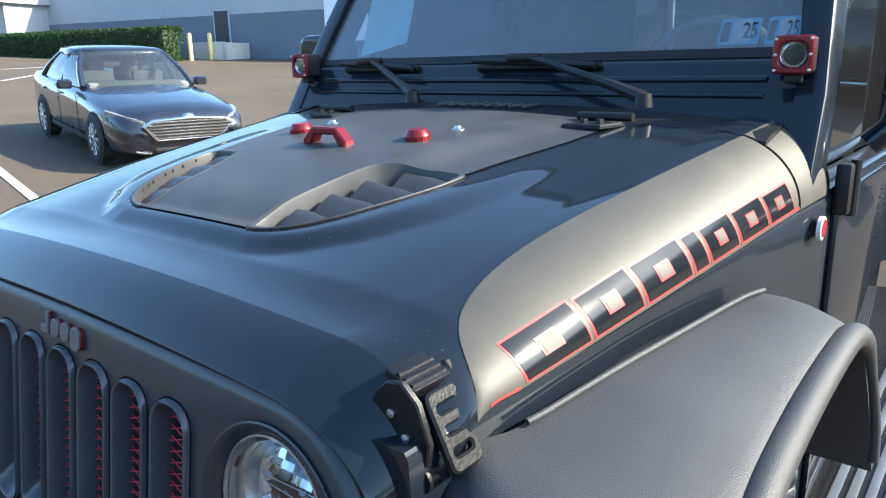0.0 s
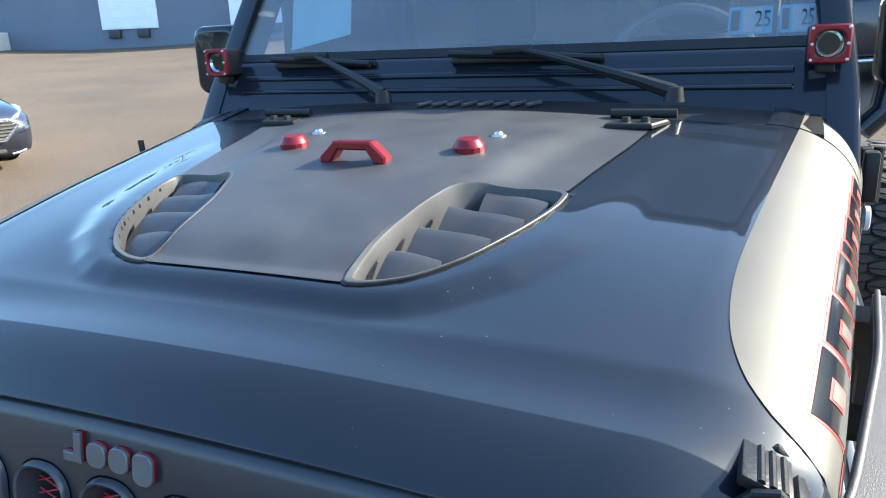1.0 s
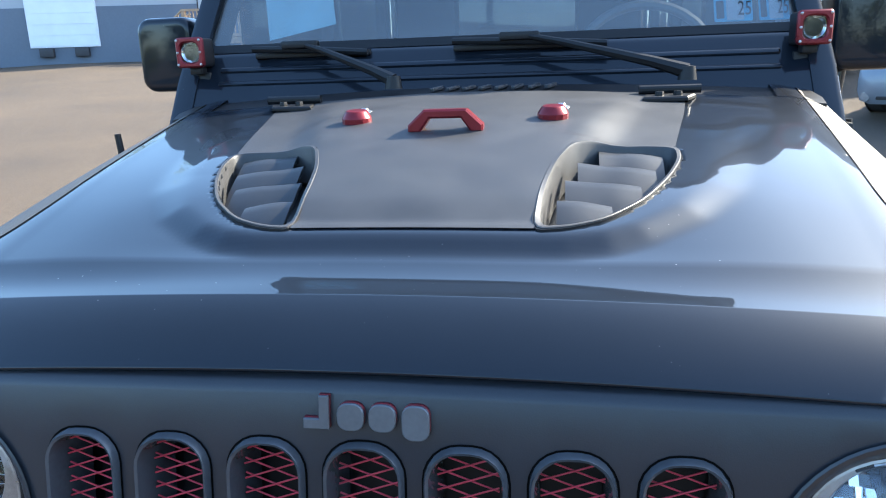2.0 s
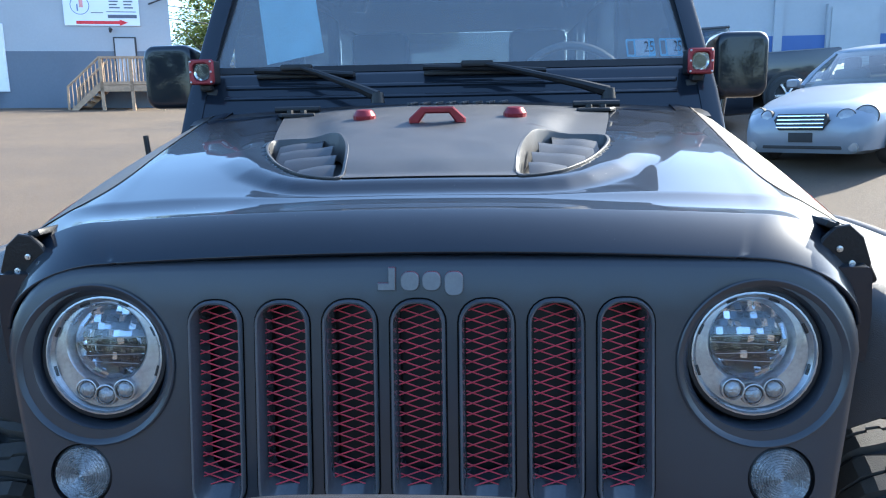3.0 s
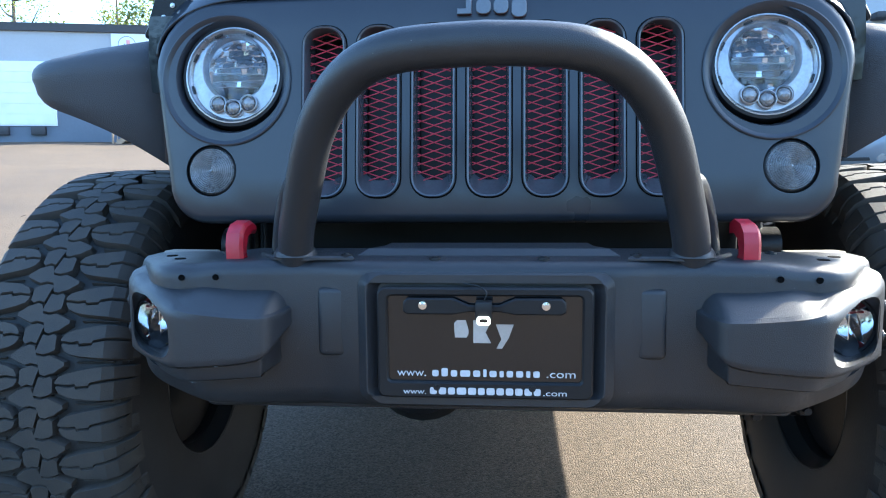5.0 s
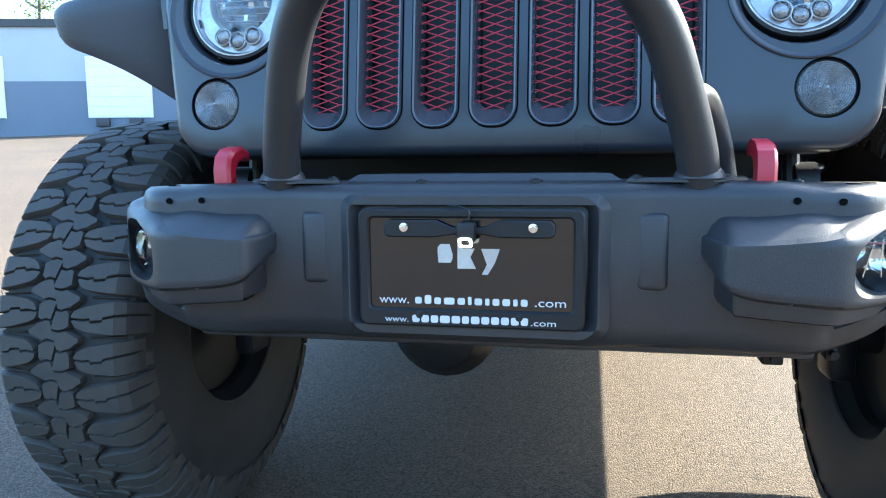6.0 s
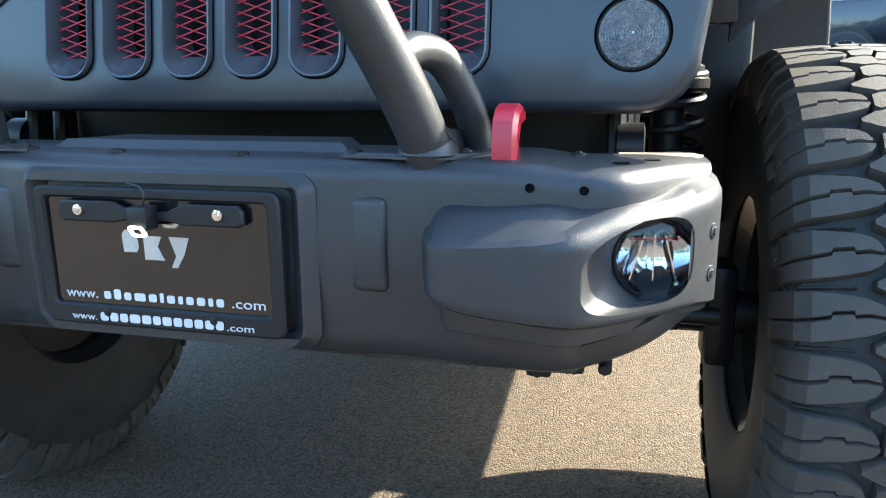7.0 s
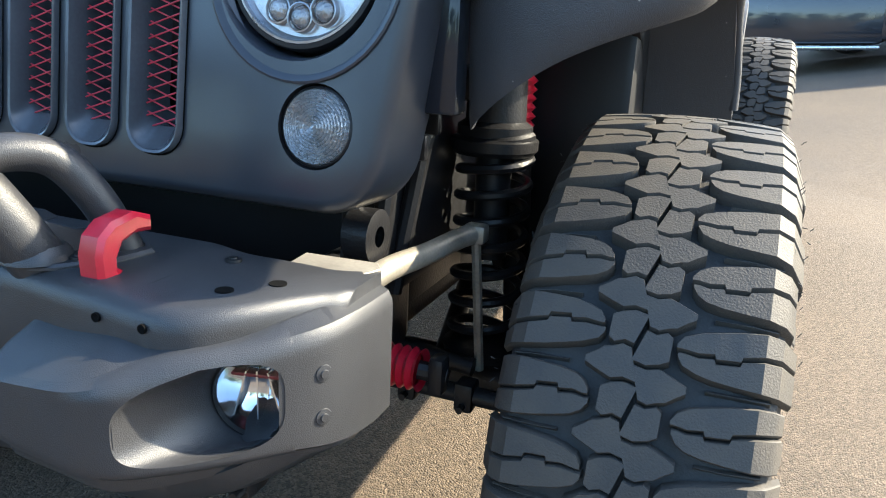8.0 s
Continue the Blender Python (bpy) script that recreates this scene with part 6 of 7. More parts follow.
# bonnet catches at the front corners
def catch_parts(s):
    shrunk = Matrix.Translation((0.578, 0.13, 1.227)) @ Matrix.Diagonal((0.86, 0.95, 0.87, 1)) @ Matrix.Translation((-0.574, -0.13, -1.235))

    def fin(m):
        bmesh.ops.transform(m, matrix=shrunk, verts=m.verts)
        return m if s > 0 else mirrored(m)
    cheek = [(0.574, 1.322), (0.586, 1.344), (0.604, 1.362), (0.628, 1.366), (0.652, 1.345), (0.668, 1.300), (0.664, 1.272), (0.640, 1.268), (0.612, 1.292)]
    xz = Matrix(((1, 0, 0, 0), (0, 0, -1, 0), (0, 1, 0, 0), (0, 0, 0, 1)))
    bm = bmesh.new()
    slab(bm, cheek, 0.008, Matrix.Translation((0, 0.096, 0)) @ xz, 0.002)
    base = part("bonnet_catch", fin(bm), UNDER, car, "black metal bonnet catch", sharp=30)
    bm = bmesh.new()
    slab(bm, cheek, 0.008, Matrix.Translation((0, 0.168, 0)) @ xz, 0.002)
    part("cheek", fin(bm), UNDER, base, sharp=30)
    bm = bmesh.new()
    box(bm, (-0.030, -0.030, -0.008), (0.018, 0.030, 0.004), 0.002, Matrix.Translation((0.622, 0.128, 1.358)) @ Matrix.Rotation(radians(22), 4, "Y"))
    for i in range(3):
        tube(bm, [Matrix.Translation((0.612 + 0.010 * i, 0, 1.366 - 0.0045 * i)) @ Vector((0, y, 0)) for y in (0.100, 0.156)], 0.0038, 8)
    part("catch_top", fin(bm), UNDER, base, sharp=30)
    bm = bmesh.new()
    slab(bm, rounded(0.052, 0.098, 0.010, 3), 0.010, Matrix.Translation((0.662, 0.130, 1.302)) @ Matrix.Rotation(radians(62), 4, "Y") @ Matrix.Rotation(radians(90), 4, "Z"), 0.003,
         [rounded(0.030, 0.010, 0.004, 2, 0, c) for c in (-0.026, 0.0, 0.026)])
    part("catch_plate", fin(bm), UNDER, base, sharp=30)
    bm = bmesh.new()
    for y0, y1 in ((0.088, 0.104), (0.156, 0.172)):
        rod(bm, (0.652, y0, 1.252), (0.652, y1, 1.252), 0.017, 20)
    rod(bm, (0.652, 0.1, 1.252), (0.652, 0.16, 1.252), 0.010, 12)
    box(bm, (0.626, 0.098, 1.236), (0.652, 0.162, 1.254), 0.004)
    part("catch_pivot", fin(bm), UNDER, base, sharp=30)
    for x, z, y in ((0.612, 1.325, 0.088), (0.634, 1.300, 0.088), (0.652, 1.252, 0.088)):
        q = shrunk @ Vector((x, y, z))
        stud(s * q.x, q.y, q.z, 0.005, (0, -1, 0), STEEL, "bolt", base)


catch_parts(1), catch_parts(-1)

# ---- ground sheet ----
def asphalt():
    """Aggregate of pale and dark stones in dark binder, with broad worn and stained patches."""
    m = mat("worn_asphalt", (0.112, 0.084, 0.058), 0.85, 0.0, 0.3, 0.5, 0.9, 110, second=(0.068, 0.054, 0.041), spec=0.3)
    n, l = m.node_tree.nodes, m.node_tree.links
    co = n.new("ShaderNodeTexCoord")
    vo = n.new("ShaderNodeTexVoronoi")
    vo.inputs["Scale"].default_value = 185.0
    l.new(co.outputs["Object"], vo.inputs["Vector"])
    rm = n.new("ShaderNodeMapRange")
    rm.inputs["From Min"].default_value, rm.inputs["From Max"].default_value = 0.0, 1.0
    rm.inputs["To Min"].default_value, rm.inputs["To Max"].default_value = 0.5, 1.5
    sep = n.new("ShaderNodeSeparateColor")
    l.new(vo.outputs["Color"], sep.inputs[0])
    l.new(sep.outputs[0], rm.inputs["Value"])
    b = n["Principled BSDF"]
    old = b.inputs["Base Color"].links[0].from_socket
    mul = n.new("ShaderNodeMix")
    mul.data_type, mul.blend_type = "RGBA", "MULTIPLY"
    mul.inputs[0].default_value = 1.0
    comb = n.new("ShaderNodeCombineColor")
    for i in range(3):
        l.new(rm.outputs[0], comb.inputs[i])
    l.new(old, mul.inputs[6])
    l.new(comb.outputs[0], mul.inputs[7])
    l.new(mul.outputs[2], b.inputs["Base Color"])
    bp = n.new("ShaderNodeBump")
    bp.inputs["Strength"].default_value, bp.inputs["Distance"].default_value = 0.9, 0.004
    l.new(vo.outputs["Distance"], bp.inputs["Height"])
    bp.invert = True
    l.new(bp.outputs[0], b.inputs["Normal"])
    return m


rad = [0.0, 0.6, 1.2, 1.8, 2.4, 3.0, 3.3, 3.6, 4.0, 4.4, 5, 6, 7, 8, 10, 12, 15, 18, 22, 26, 30, 35, 40, 50, 60, 80, 120, 200, 400, 900, 2000]
bm = bmesh.new()
N = 96
mid = bm.verts.new((0, 0.5, 0))
gr = [[bm.verts.new((r * math.sin(2 * math.pi * q / N), 0.5 + r * math.cos(2 * math.pi * q / N), ground_z(r * math.sin(2 * math.pi * q / N), 0.5 + r * math.cos(2 * math.pi * q / N)))) for q in range(N)] for r in rad[1:]]
for q in range(N):
    bm.faces.new((mid, gr[0][q], gr[0][(q + 1) % N]))
for a, b in zip(gr, gr[1:]):
    for q in range(N):
        bm.faces.new((a[q], b[q], b[(q + 1) % N], a[(q + 1) % N]))
tagged(part("ground", bm, asphalt(), sharp=60), "worn grey-brown asphalt of a car park", "ground", kind="structure")

LINE = mat("worn_road_paint", (0.5, 0.5, 0.48), 0.8, 0.0, 0.2, 9, 0.4, 150)


def ground_stripe(a, b, w):
    bm = bmesh.new()
    a, b = Vector((*a, 0)), Vector((*b, 0))
    d = (b - a).normalized()
    s = Vector((-d.y, d.x, 0)) * w / 2
    g = []
    for i in range(9):
        p = a.lerp(b, i / 8)
        g.append([bm.verts.new((q.x, q.y, ground_z(q.x, q.y) + 0.012)) for q in (p - s, p + s)])
    for u, v in zip(g, g[1:]):
        bm.faces.new((u[0], u[1], v[1], v[0]))
    return tagged(part("bay_line", bm, LINE), "worn white parking bay line on asphalt", "road marking", "bay lines", "structure")


ground_stripe((-11.5, 3.65), (-7.2, 2.85), 0.11)
ground_stripe((-31.0, 11.5), (-33.5, 19.0), 0.2)
ground_stripe((-24.7, 9.1), (-29.0, 13.0), 0.15)

# ---- the long warehouse ----
WP, WT = Vector((-12.33, 29.4, 0)), Vector((-0.966, -0.259, 0))


def wall_m(s, z, out=0.0):
    """Frame on the wall's face: x along it to the right as seen, y up, z out of it."""
    o = WP + WT * s + Vector((0.259, -0.966, 0)) * out
    return Matrix(((0.966, 0, 0.259, o.x), (0.259, 0, -0.966, o.y), (0, 1, 0, z), (0, 0, 0, 1)))


WHITE_WALL = mat("white_block_wall", (0.36, 0.38, 0.412), 0.8, 0.0, 0.05, 0.6, 0.3, 12)
GREY_WALL = mat("blue_grey_painted_wall", (0.128, 0.152, 0.193), 0.8, 0.0, 0.08, 0.5, 0.3, 12)
FASCIA = mat("dark_fascia", (0.035, 0.035, 0.04), 0.6)
DOOR_WHITE = mat("white_roller_door", (0.72, 0.75, 0.79), 0.6, 0.0, 0.05, 2)
GREY_DOOR = mat("grey_steel_door", (0.36, 0.38, 0.41), 0.5, 0.0, 0.06, 3)
TIMBER = mat("raw_deck_timber", (0.36, 0.25, 0.16), 0.8, 0.0, 0.25, 6, 0.4, 60)
YELLOW = mat("bollard_yellow", (0.75, 0.62, 0.22), 0.5, 0.0, 0.15, 9)
CONCRETE = mat("pale_concrete", (0.45, 0.44, 0.41), 0.85, 0.0, 0.12, 3, 0.4, 80)

house = thing("warehouse", "long white and blue-grey warehouse with loading docks", "building", kind="structure")
L0, L1 = 0.24, 44.0


def wall_box(name, s0, s1, z0, z1, o0, o1, material, parent, label="", bevel=0.0):
    bm = bmesh.new()
    box(bm, (-s1, z0, o0), (-s0, z1, o1), bevel)
    for v in bm.verts:                                    # the end walls run back askew
        v.co.x += 0.34 * min(0.0, v.co.z + 0.2)
    bm.transform(wall_m(0, 0))
    return part(name, bm, material, parent, label)


wall_box("upper_wall", L0, L1, 4.5, 6.8, -9.0, 0.0, WHITE_WALL, house)
wall_box("lower_wall", L0, L1, 0.5, 4.5, -9.0, 0.03, GREY_WALL, house)
wall_box("roof_fascia", L0 - 0.15, L1, 6.78, 7.1, -9.1, 0.12, FASCIA, house, "dark roof fascia")
for s0 in (6.5, 12.72):
    d = wall_box("dock_door", s0, s0 + 2.75, 2.93, 5.55, 0.0, 0.10, DOOR_WHITE, house, "white loading dock door")
    for i in range(6):
        wall_box("door_panel", s0 + 0.06, s0 + 2.69, 2.98 + 0.43 * i, 3.38 + 0.43 * i, 0.09, 0.12, DOOR_WHITE, d)
    for q in (0.45, 1.85):
        wall_box("dock_bumper", s0 + q, s0 + q + 0.55, 2.55, 2.90, 0.0, 0.22, FASCIA, house, "black rubber dock bumper", 0.02)
d = wall_box("entrance_door", 1.60, 2.47, 3.22, 5.06, 0.0, 0.06, FASCIA, house, "grey steel door in a dark frame")
wall_box("door_leaf", 1.66, 2.41, 3.22, 5.00, 0.05, 0.09, GREY_DOOR, d)
d = wall_box("side_door", 21.45, 22.55, 2.6, 4.78, 0.0, 0.07, WHITE_WALL, house, "dark glazed door in a white frame")
wall_box("door_leaf", 21.55, 22.45, 2.6, 4.70, 0.06, 0.09, FASCIA, d)
bm = bmesh.new()
tube(bm, smooth_path([wall_m(2.55, 5.28, 0.0).translation, wall_m(2.5, 5.36, 0.3).translation, wall_m(2.42, 5.30, 0.42).translation], 4), 0.05, 8)
part("door_lamp", bm, FASCIA, house, "small dark lamp over the door")
bm = bmesh.new()
tube(bm, [wall_m(1.0, 6.35, 0.1).translation, wall_m(0.5, 6.5, 0.25).translation, wall_m(0.2, 6.62, 0.1).translation], 0.03, 6)
part("cable_bracket", bm, FASCIA, house)

# banner
sign = thing("banner", "white banner with a round emblem, grey print and a red arrow", "sign")
bm = bmesh.new()
box(bm, (-4.22, 5.5, 0.03), (-1.38, 6.74, 0.06), 0.0, wall_m(0, 0))
part("board", bm, mat("white_banner", (0.74, 0.78, 0.84), 0.6, 0.0, 0.03, 2), sign)
bm = bmesh.new()
slab(bm, [(-3.78, 5.56), (-2.15, 5.56), (-2.15, 5.50), (-1.83, 5.62), (-2.15, 5.74), (-2.15, 5.68), (-3.78, 5.68)], 0.01, wall_m(0, 0, 0.06))
part("arrow", bm, mat("red_print", (0.62, 0.03, 0.04), 0.6), sign, "red arrow")
bm = bmesh.new()
c = (-3.60, 6.28)
slab(bm, [(c[0] + 0.36 * math.cos(t), c[1] + 0.36 * math.sin(t)) for t in (2 * math.pi * i / 32 for i in range(32))], 0.01, wall_m(0, 0, 0.06), 0, [[(c[0] + 0.335 * math.cos(t), c[1] + 0.335 * math.sin(t)) for t in (2 * math.pi * i / 32 for i in range(32))]])
box(bm, (c[0] - 0.12, c[1] - 0.22, 0.06), (c[0] - 0.07, c[1] + 0.05, 0.07), 0, wall_m(0, 0))
part("emblem", bm, mat("blue_grey_print", (0.16, 0.22, 0.36), 0.6), sign)
bm = bmesh.new()
box(bm, (c[0] - 0.02, c[1] - 0.08, 0.06), (c[0] + 0.12, c[1] + 0.20, 0.07), 0.0, wall_m(0, 0))
part("emblem_block", bm, mat("pale_red_print", (0.65, 0.30, 0.30), 0.6), sign)
bm = bmesh.new()
for x0, x1, z, h in ((-2.62, -1.55, 6.60, 0.05), (-2.5, -2.15, 6.44, 0.05), (-1.95, -1.6, 6.44, 0.05), (-2.5, -2.2, 6.32, 0.05), (-1.95, -1.65, 6.32, 0.05), (-2.5, -2.1, 6.20, 0.05), (-1.95, -1.6, 6.20, 0.05), (-2.62, -1.5, 6.04, 0.03), (-2.58, -1.48, 5.86, 0.13), (-3.2, -2.75, 6.0, 0.03)):
    box(bm, (x0, z - h / 2, 0.06), (x1, z + h / 2, 0.068), 0, wall_m(0, 0))
part("print_bar", bm, mat("dark_print", (0.10, 0.11, 0.15), 0.6), sign)

# timber porch and stair
porch = thing("timber_porch", "raw timber porch with railings and a stair", "porch", m=wall_m(0, 0))


def porch_part(name, boxes, label=""):
    bm = bmesh.new()
    for lo, hi in boxes:
        box(bm, lo, hi, 0.0)
    return part(name, bm, TIMBER, porch, label)


porch_part("deck", [((-2.75, 3.08, 0.1), (-0.45, 3.20, 1.7))], "plank deck")
porch_part("front_beam", [((-2.75, 2.82, 1.62), (-0.45, 3.06, 1.70))])
for x in (-2.7, -1.6, -0.5):
    porch_part("post", [((x - 0.06, 1.9, 1.58), (x + 0.06, 4.12, 1.70))])
porch_part("top_rail", [((-2.75, 4.08, 1.58), (-0.45, 4.16, 1.72))])
porch_part("side_rail", [((-0.52, 4.08, 0.1), (-0.42, 4.16, 1.7))])
for i in range(15):
    porch_part("baluster", [((-2.62 + 0.142 * i, 3.2, 1.62), (-2.58 + 0.142 * i, 4.08, 1.66))])
for z in (0.15, 1.62):
    for k in range(6):
        porch_part("stair_tread", [((-2.95 - 0.22 * k, 3.0 - 0.19 * k, 0.15), (-2.70 - 0.22 * k, 3.06 - 0.19 * k, 1.65))]) if z < 1 else None
    bm = bmesh.new()
    slab(bm, [(-2.75, 3.2), (-2.75, 2.9), (-3.95, 1.85), (-4.1, 1.95)], 0.06, Matrix.Translation((0, 0, z)))
    part("stringer", bm, TIMBER, porch)
    bm = bmesh.new()
    tube(bm, [(-2.75, 4.12, z), (-3.95, 3.02, z), (-3.98, 2.0, z)], 0.05, 6)
    part("stair_rail", bm, TIMBER, porch)
    for i in range(7):
        bm = bmesh.new()
        rod(bm, (-2.9 - 0.15 * i, 3.02 - 0.135 * i, z), (-2.9 - 0.15 * i, 3.98 - 0.137 * i, z), 0.02, 5)
        part("baluster", bm, TIMBER, porch)

# ramp wall, bollards, hedge by the side door
ramp = thing("ramp_wall", "pale concrete ramp wall by the side door", "wall", kind="structure")
bm = bmesh.new()
box(bm, (-22.9, 1.2, 1.5), (-20.6, 3.05, 1.8), 0.03, wall_m(0, 0))
part("ramp_front", bm, CONCRETE, ramp)
bm = bmesh.new()
box(bm, (-20.6, 1.2, 0.03), (-20.3, 3.0, 1.8), 0.03, wall_m(0, 0))
part("ramp_side", bm, CONCRETE, ramp)
for s, o in ((21.45, 3.2), (21.3, 1.9)):
    p = wall_m(s, 0, o).translation
    z0 = ground_z(p.x, p.y)
    bm = bmesh.new()
    turned(bm, [(0.11, -0.3), (0.11, 1.25), (0.09, 1.32), (0.0, 1.35)], 16, Matrix.Translation((p.x, p.y, z0)))
    tagged(part("bollard", bm, YELLOW), "yellow painted steel bollard on asphalt", "bollard", "bollards")

LEAF_DARK = mat("dark_hedge_leaves", (0.035, 0.068, 0.025), 0.6, 0.0, 0.4, 3)
LEAF_MID = mat("green_leaves", (0.16, 0.18, 0.055), 0.6, 0.0, 0.4, 2)
LEAF_GOLD = mat("yellowing_leaves", (0.42, 0.27, 0.06), 0.6, 0.0, 0.35, 2)
for leaf_mat, glow in ((LEAF_DARK, (0.05, 0.10, 0.02)), (LEAF_MID, (0.26, 0.30, 0.06)), (LEAF_GOLD, (0.60, 0.36, 0.06))):
    ln, ll = leaf_mat.node_tree.nodes, leaf_mat.node_tree.links   # thin leaves let some sun through
    tl, mx = ln.new("ShaderNodeBsdfTranslucent"), ln.new("ShaderNodeMixShader")
    tl.inputs["Color"].default_value, mx.inputs[0].default_value = (*glow, 1), 0.45
    ll.new(ln["Principled BSDF"].outputs[0], mx.inputs[1])
    ll.new(tl.outputs[0], mx.inputs[2])
    ll.new(mx.outputs[0], ln["Material Output"].inputs["Surface"])
BARK = mat("grey_bark", (0.10, 0.085, 0.07), 0.9, 0.0, 0.3, 6, 0.6, 40)


def leaf_cloud(rng, spots, size):
    """Small crossed leaf blades scattered at spots, as one mesh."""
    n = len(spots)
    base = np.array([[-0.5, 0, 0], [0, -0.28, 0.08], [0.5, 0, 0], [0, 0.28, 0.08]])
    vs = np.empty((n * 4, 3))
    for i, p in enumerate(spots):
        a, b, c = rng.uniform(0, 6.28), rng.uniform(-1, 1), rng.uniform(-0.8, 0.8)
        q = np.array(Euler((b, c, a)).to_matrix())
        vs[i * 4:i * 4 + 4] = base @ q.T * size * rng.uniform(0.6, 1.3) + p
    me = bpy.data.meshes.new("leaves")
    me.from_pydata(vs.tolist(), [], [(4 * i, 4 * i + 1, 4 * i + 2, 4 * i + 3) for i in range(n)])
    return me


def hedge(s0, s1, out, h):
    rng = np.random.default_rng(5)
    th = thing("hedge", "clipped dark green hedge along the wall", "hedge", wall_m(0, 0))
    bm = bmesh.new()
    box(bm, (-s1 + 0.15, 1.5, out - 0.55), (-s0 - 0.25, h - 0.12, out + 0.55), 0.1)
    part("core", bm, LEAF_DARK, th)
    spots = []
    for _ in range(9000):
        x = rng.uniform(-s1, -s0)
        q = rng.random()
        if q < 0.06:
            spots.append((-s1 - 0.02 if q < 0.03 else -s0 + 0.02, rng.uniform(1.6, h), rng.uniform(out - 0.6, out + 0.6)))
        elif q < 0.62:
            spots.append((x, rng.uniform(1.7, h), out + 0.62 + rng.uniform(-0.08, 0.08)))
        else:
            spots.append((x, h + rng.uniform(-0.10, 0.06), rng.uniform(out - 0.6, out + 0.6)))
    me = leaf_cloud(rng, spots, 0.16)
    me.materials.append(LEAF_DARK)
    o = new("foliage", me)
    o.parent = th


hedge(21.6, 33.9, 4.0, 3.72)

# far left shed with a porch roof
shed = thing("shed", "low grey building with white posts", "building", kind="structure")
q = Matrix.Translation((-49.5, 16.5, 0)) @ Matrix.Rotation(radians(15), 4, "Z")
for nm, lo, hi, mt in (("wall", (-6, 0, 2.0), (4, 5, 6.0), GREY_DOOR), ("porch_roof", (-6.3, -2.4, 5.6), (4.3, 5, 5.9), WHITE_WALL), ("post", (-2.0, -2.2, 2.0), (-1.75, -1.95, 5.6), WHITE_WALL), ("post", (1.5, -2.2, 2.0), (1.75, -1.95, 5.6), WHITE_WALL), ("post", (3.7, -2.2, 2.0), (3.95, -1.95, 5.6), WHITE_WALL), ("door", (0.0, -0.06, 2.6), (1.1, 0.0, 4.9), FASCIA), ("window", (-1.5, -0.06, 3.4), (-0.3, 0.0, 4.8), FASCIA)):
    bm = bmesh.new()
    box(bm, lo, hi, 0.0, q)
    part(nm, bm, mt, shed)

# ---- the white building on the other side ----
RB = thing("white_building", "white building with a blue band and a grey door", "building", kind="structure")
BLUE = mat("blue_painted_band", (0.07, 0.12, 0.30), 0.7, 0.0, 0.08, 1)
for nm, lo, hi, mt, lb in (("wall", (5.2, 17.0, 0.5), (40, 25, 8.5), WHITE_WALL, ""), ("band", (5.18, 16.97, 0.4), (40, 17.2, 3.29), BLUE, "blue band along the foot"), ("pilaster", (7.05, 16.93, 0.5), (7.25, 17.1, 8.5), WHITE_WALL, ""), ("door_frame", (8.25, 16.90, 1.2), (9.48, 17.05, 3.98), WHITE_WALL, ""), ("door", (8.33, 16.86, 1.2), (9.40, 17.0, 3.90), GREY_DOOR, "grey door"), ("lamp", (8.55, 16.6, 4.38), (8.98, 17.0, 4.53), FASCIA, "wall lamp")):
    bm = bmesh.new()
    box(bm, lo, hi, 0.0 if nm != "lamp" else 0.04)
    part(nm, bm, mt, RB, lb)

# ---- parked vehicles ----
CAR_GLASS = glass("car_glass", (0.50, 0.56, 0.54), 0.0, 0.04, 1.6)
ALLOY = mat("silver_alloy", (0.55, 0.56, 0.58), 0.25, 0.9, 0.05, 20)
SEAT = mat("grey_seat_cloth", (0.16, 0.16, 0.16), 0.9)
PLAIN_TYRE = mat("plain_tyre", (0.03, 0.03, 0.03), 0.8)


def car_wheel(parent, x, y, r, w, spokes):
    s = 1 if x > 0 else -1
    wh = new("wheel")
    wh.parent, wh.matrix_local = parent, pose(x, y, r, 0, 90 * s, 0)
    bm = bmesh.new()
    turned(bm, [(r * 0.66, -w / 2), (r * 0.9, -w / 2), (r * 0.985, -w * 0.4), (r, -w * 0.2), (r, w * 0.2), (r * 0.985, w * 0.4), (r * 0.9, w / 2), (r * 0.68, w / 2), (r * 0.66, w * 0.4)], 32)
    part("tyre", bm, PLAIN_TYRE, wh)
    bm = bmesh.new()
    turned(bm, [(r * 0.69, w * 0.44), (r * 0.67, w * 0.46), (r * 0.62, w * 0.40), (r * 0.60, w * 0.1), (r * 0.60, -w * 0.3)], 32)
    turned(bm, [(0, w * 0.52), (r * 0.12, w * 0.52), (r * 0.16, w * 0.48), (r * 0.16, w * 0.1)], 20)
    for i in range(spokes):
        slab(bm, [(-0.018, r * 0.1), (0.018, r * 0.1), (0.028, r * 0.63), (-0.028, r * 0.63)], 0.02, Matrix.Rotation(2 * math.pi * i / spokes, 4, "Z") @ Matrix.Translation((0, 0, w * 0.41)), 0.005)
    part("rim", bm, ALLOY, wh, "silver spoked rim")
    bm = bmesh.new()
    turned(bm, [(0, 0.0), (r * 0.6, 0.0), (r * 0.6, -0.02), (0, -0.02)], 24)
    part("brake", bm, PLAIN_TYRE, wh)


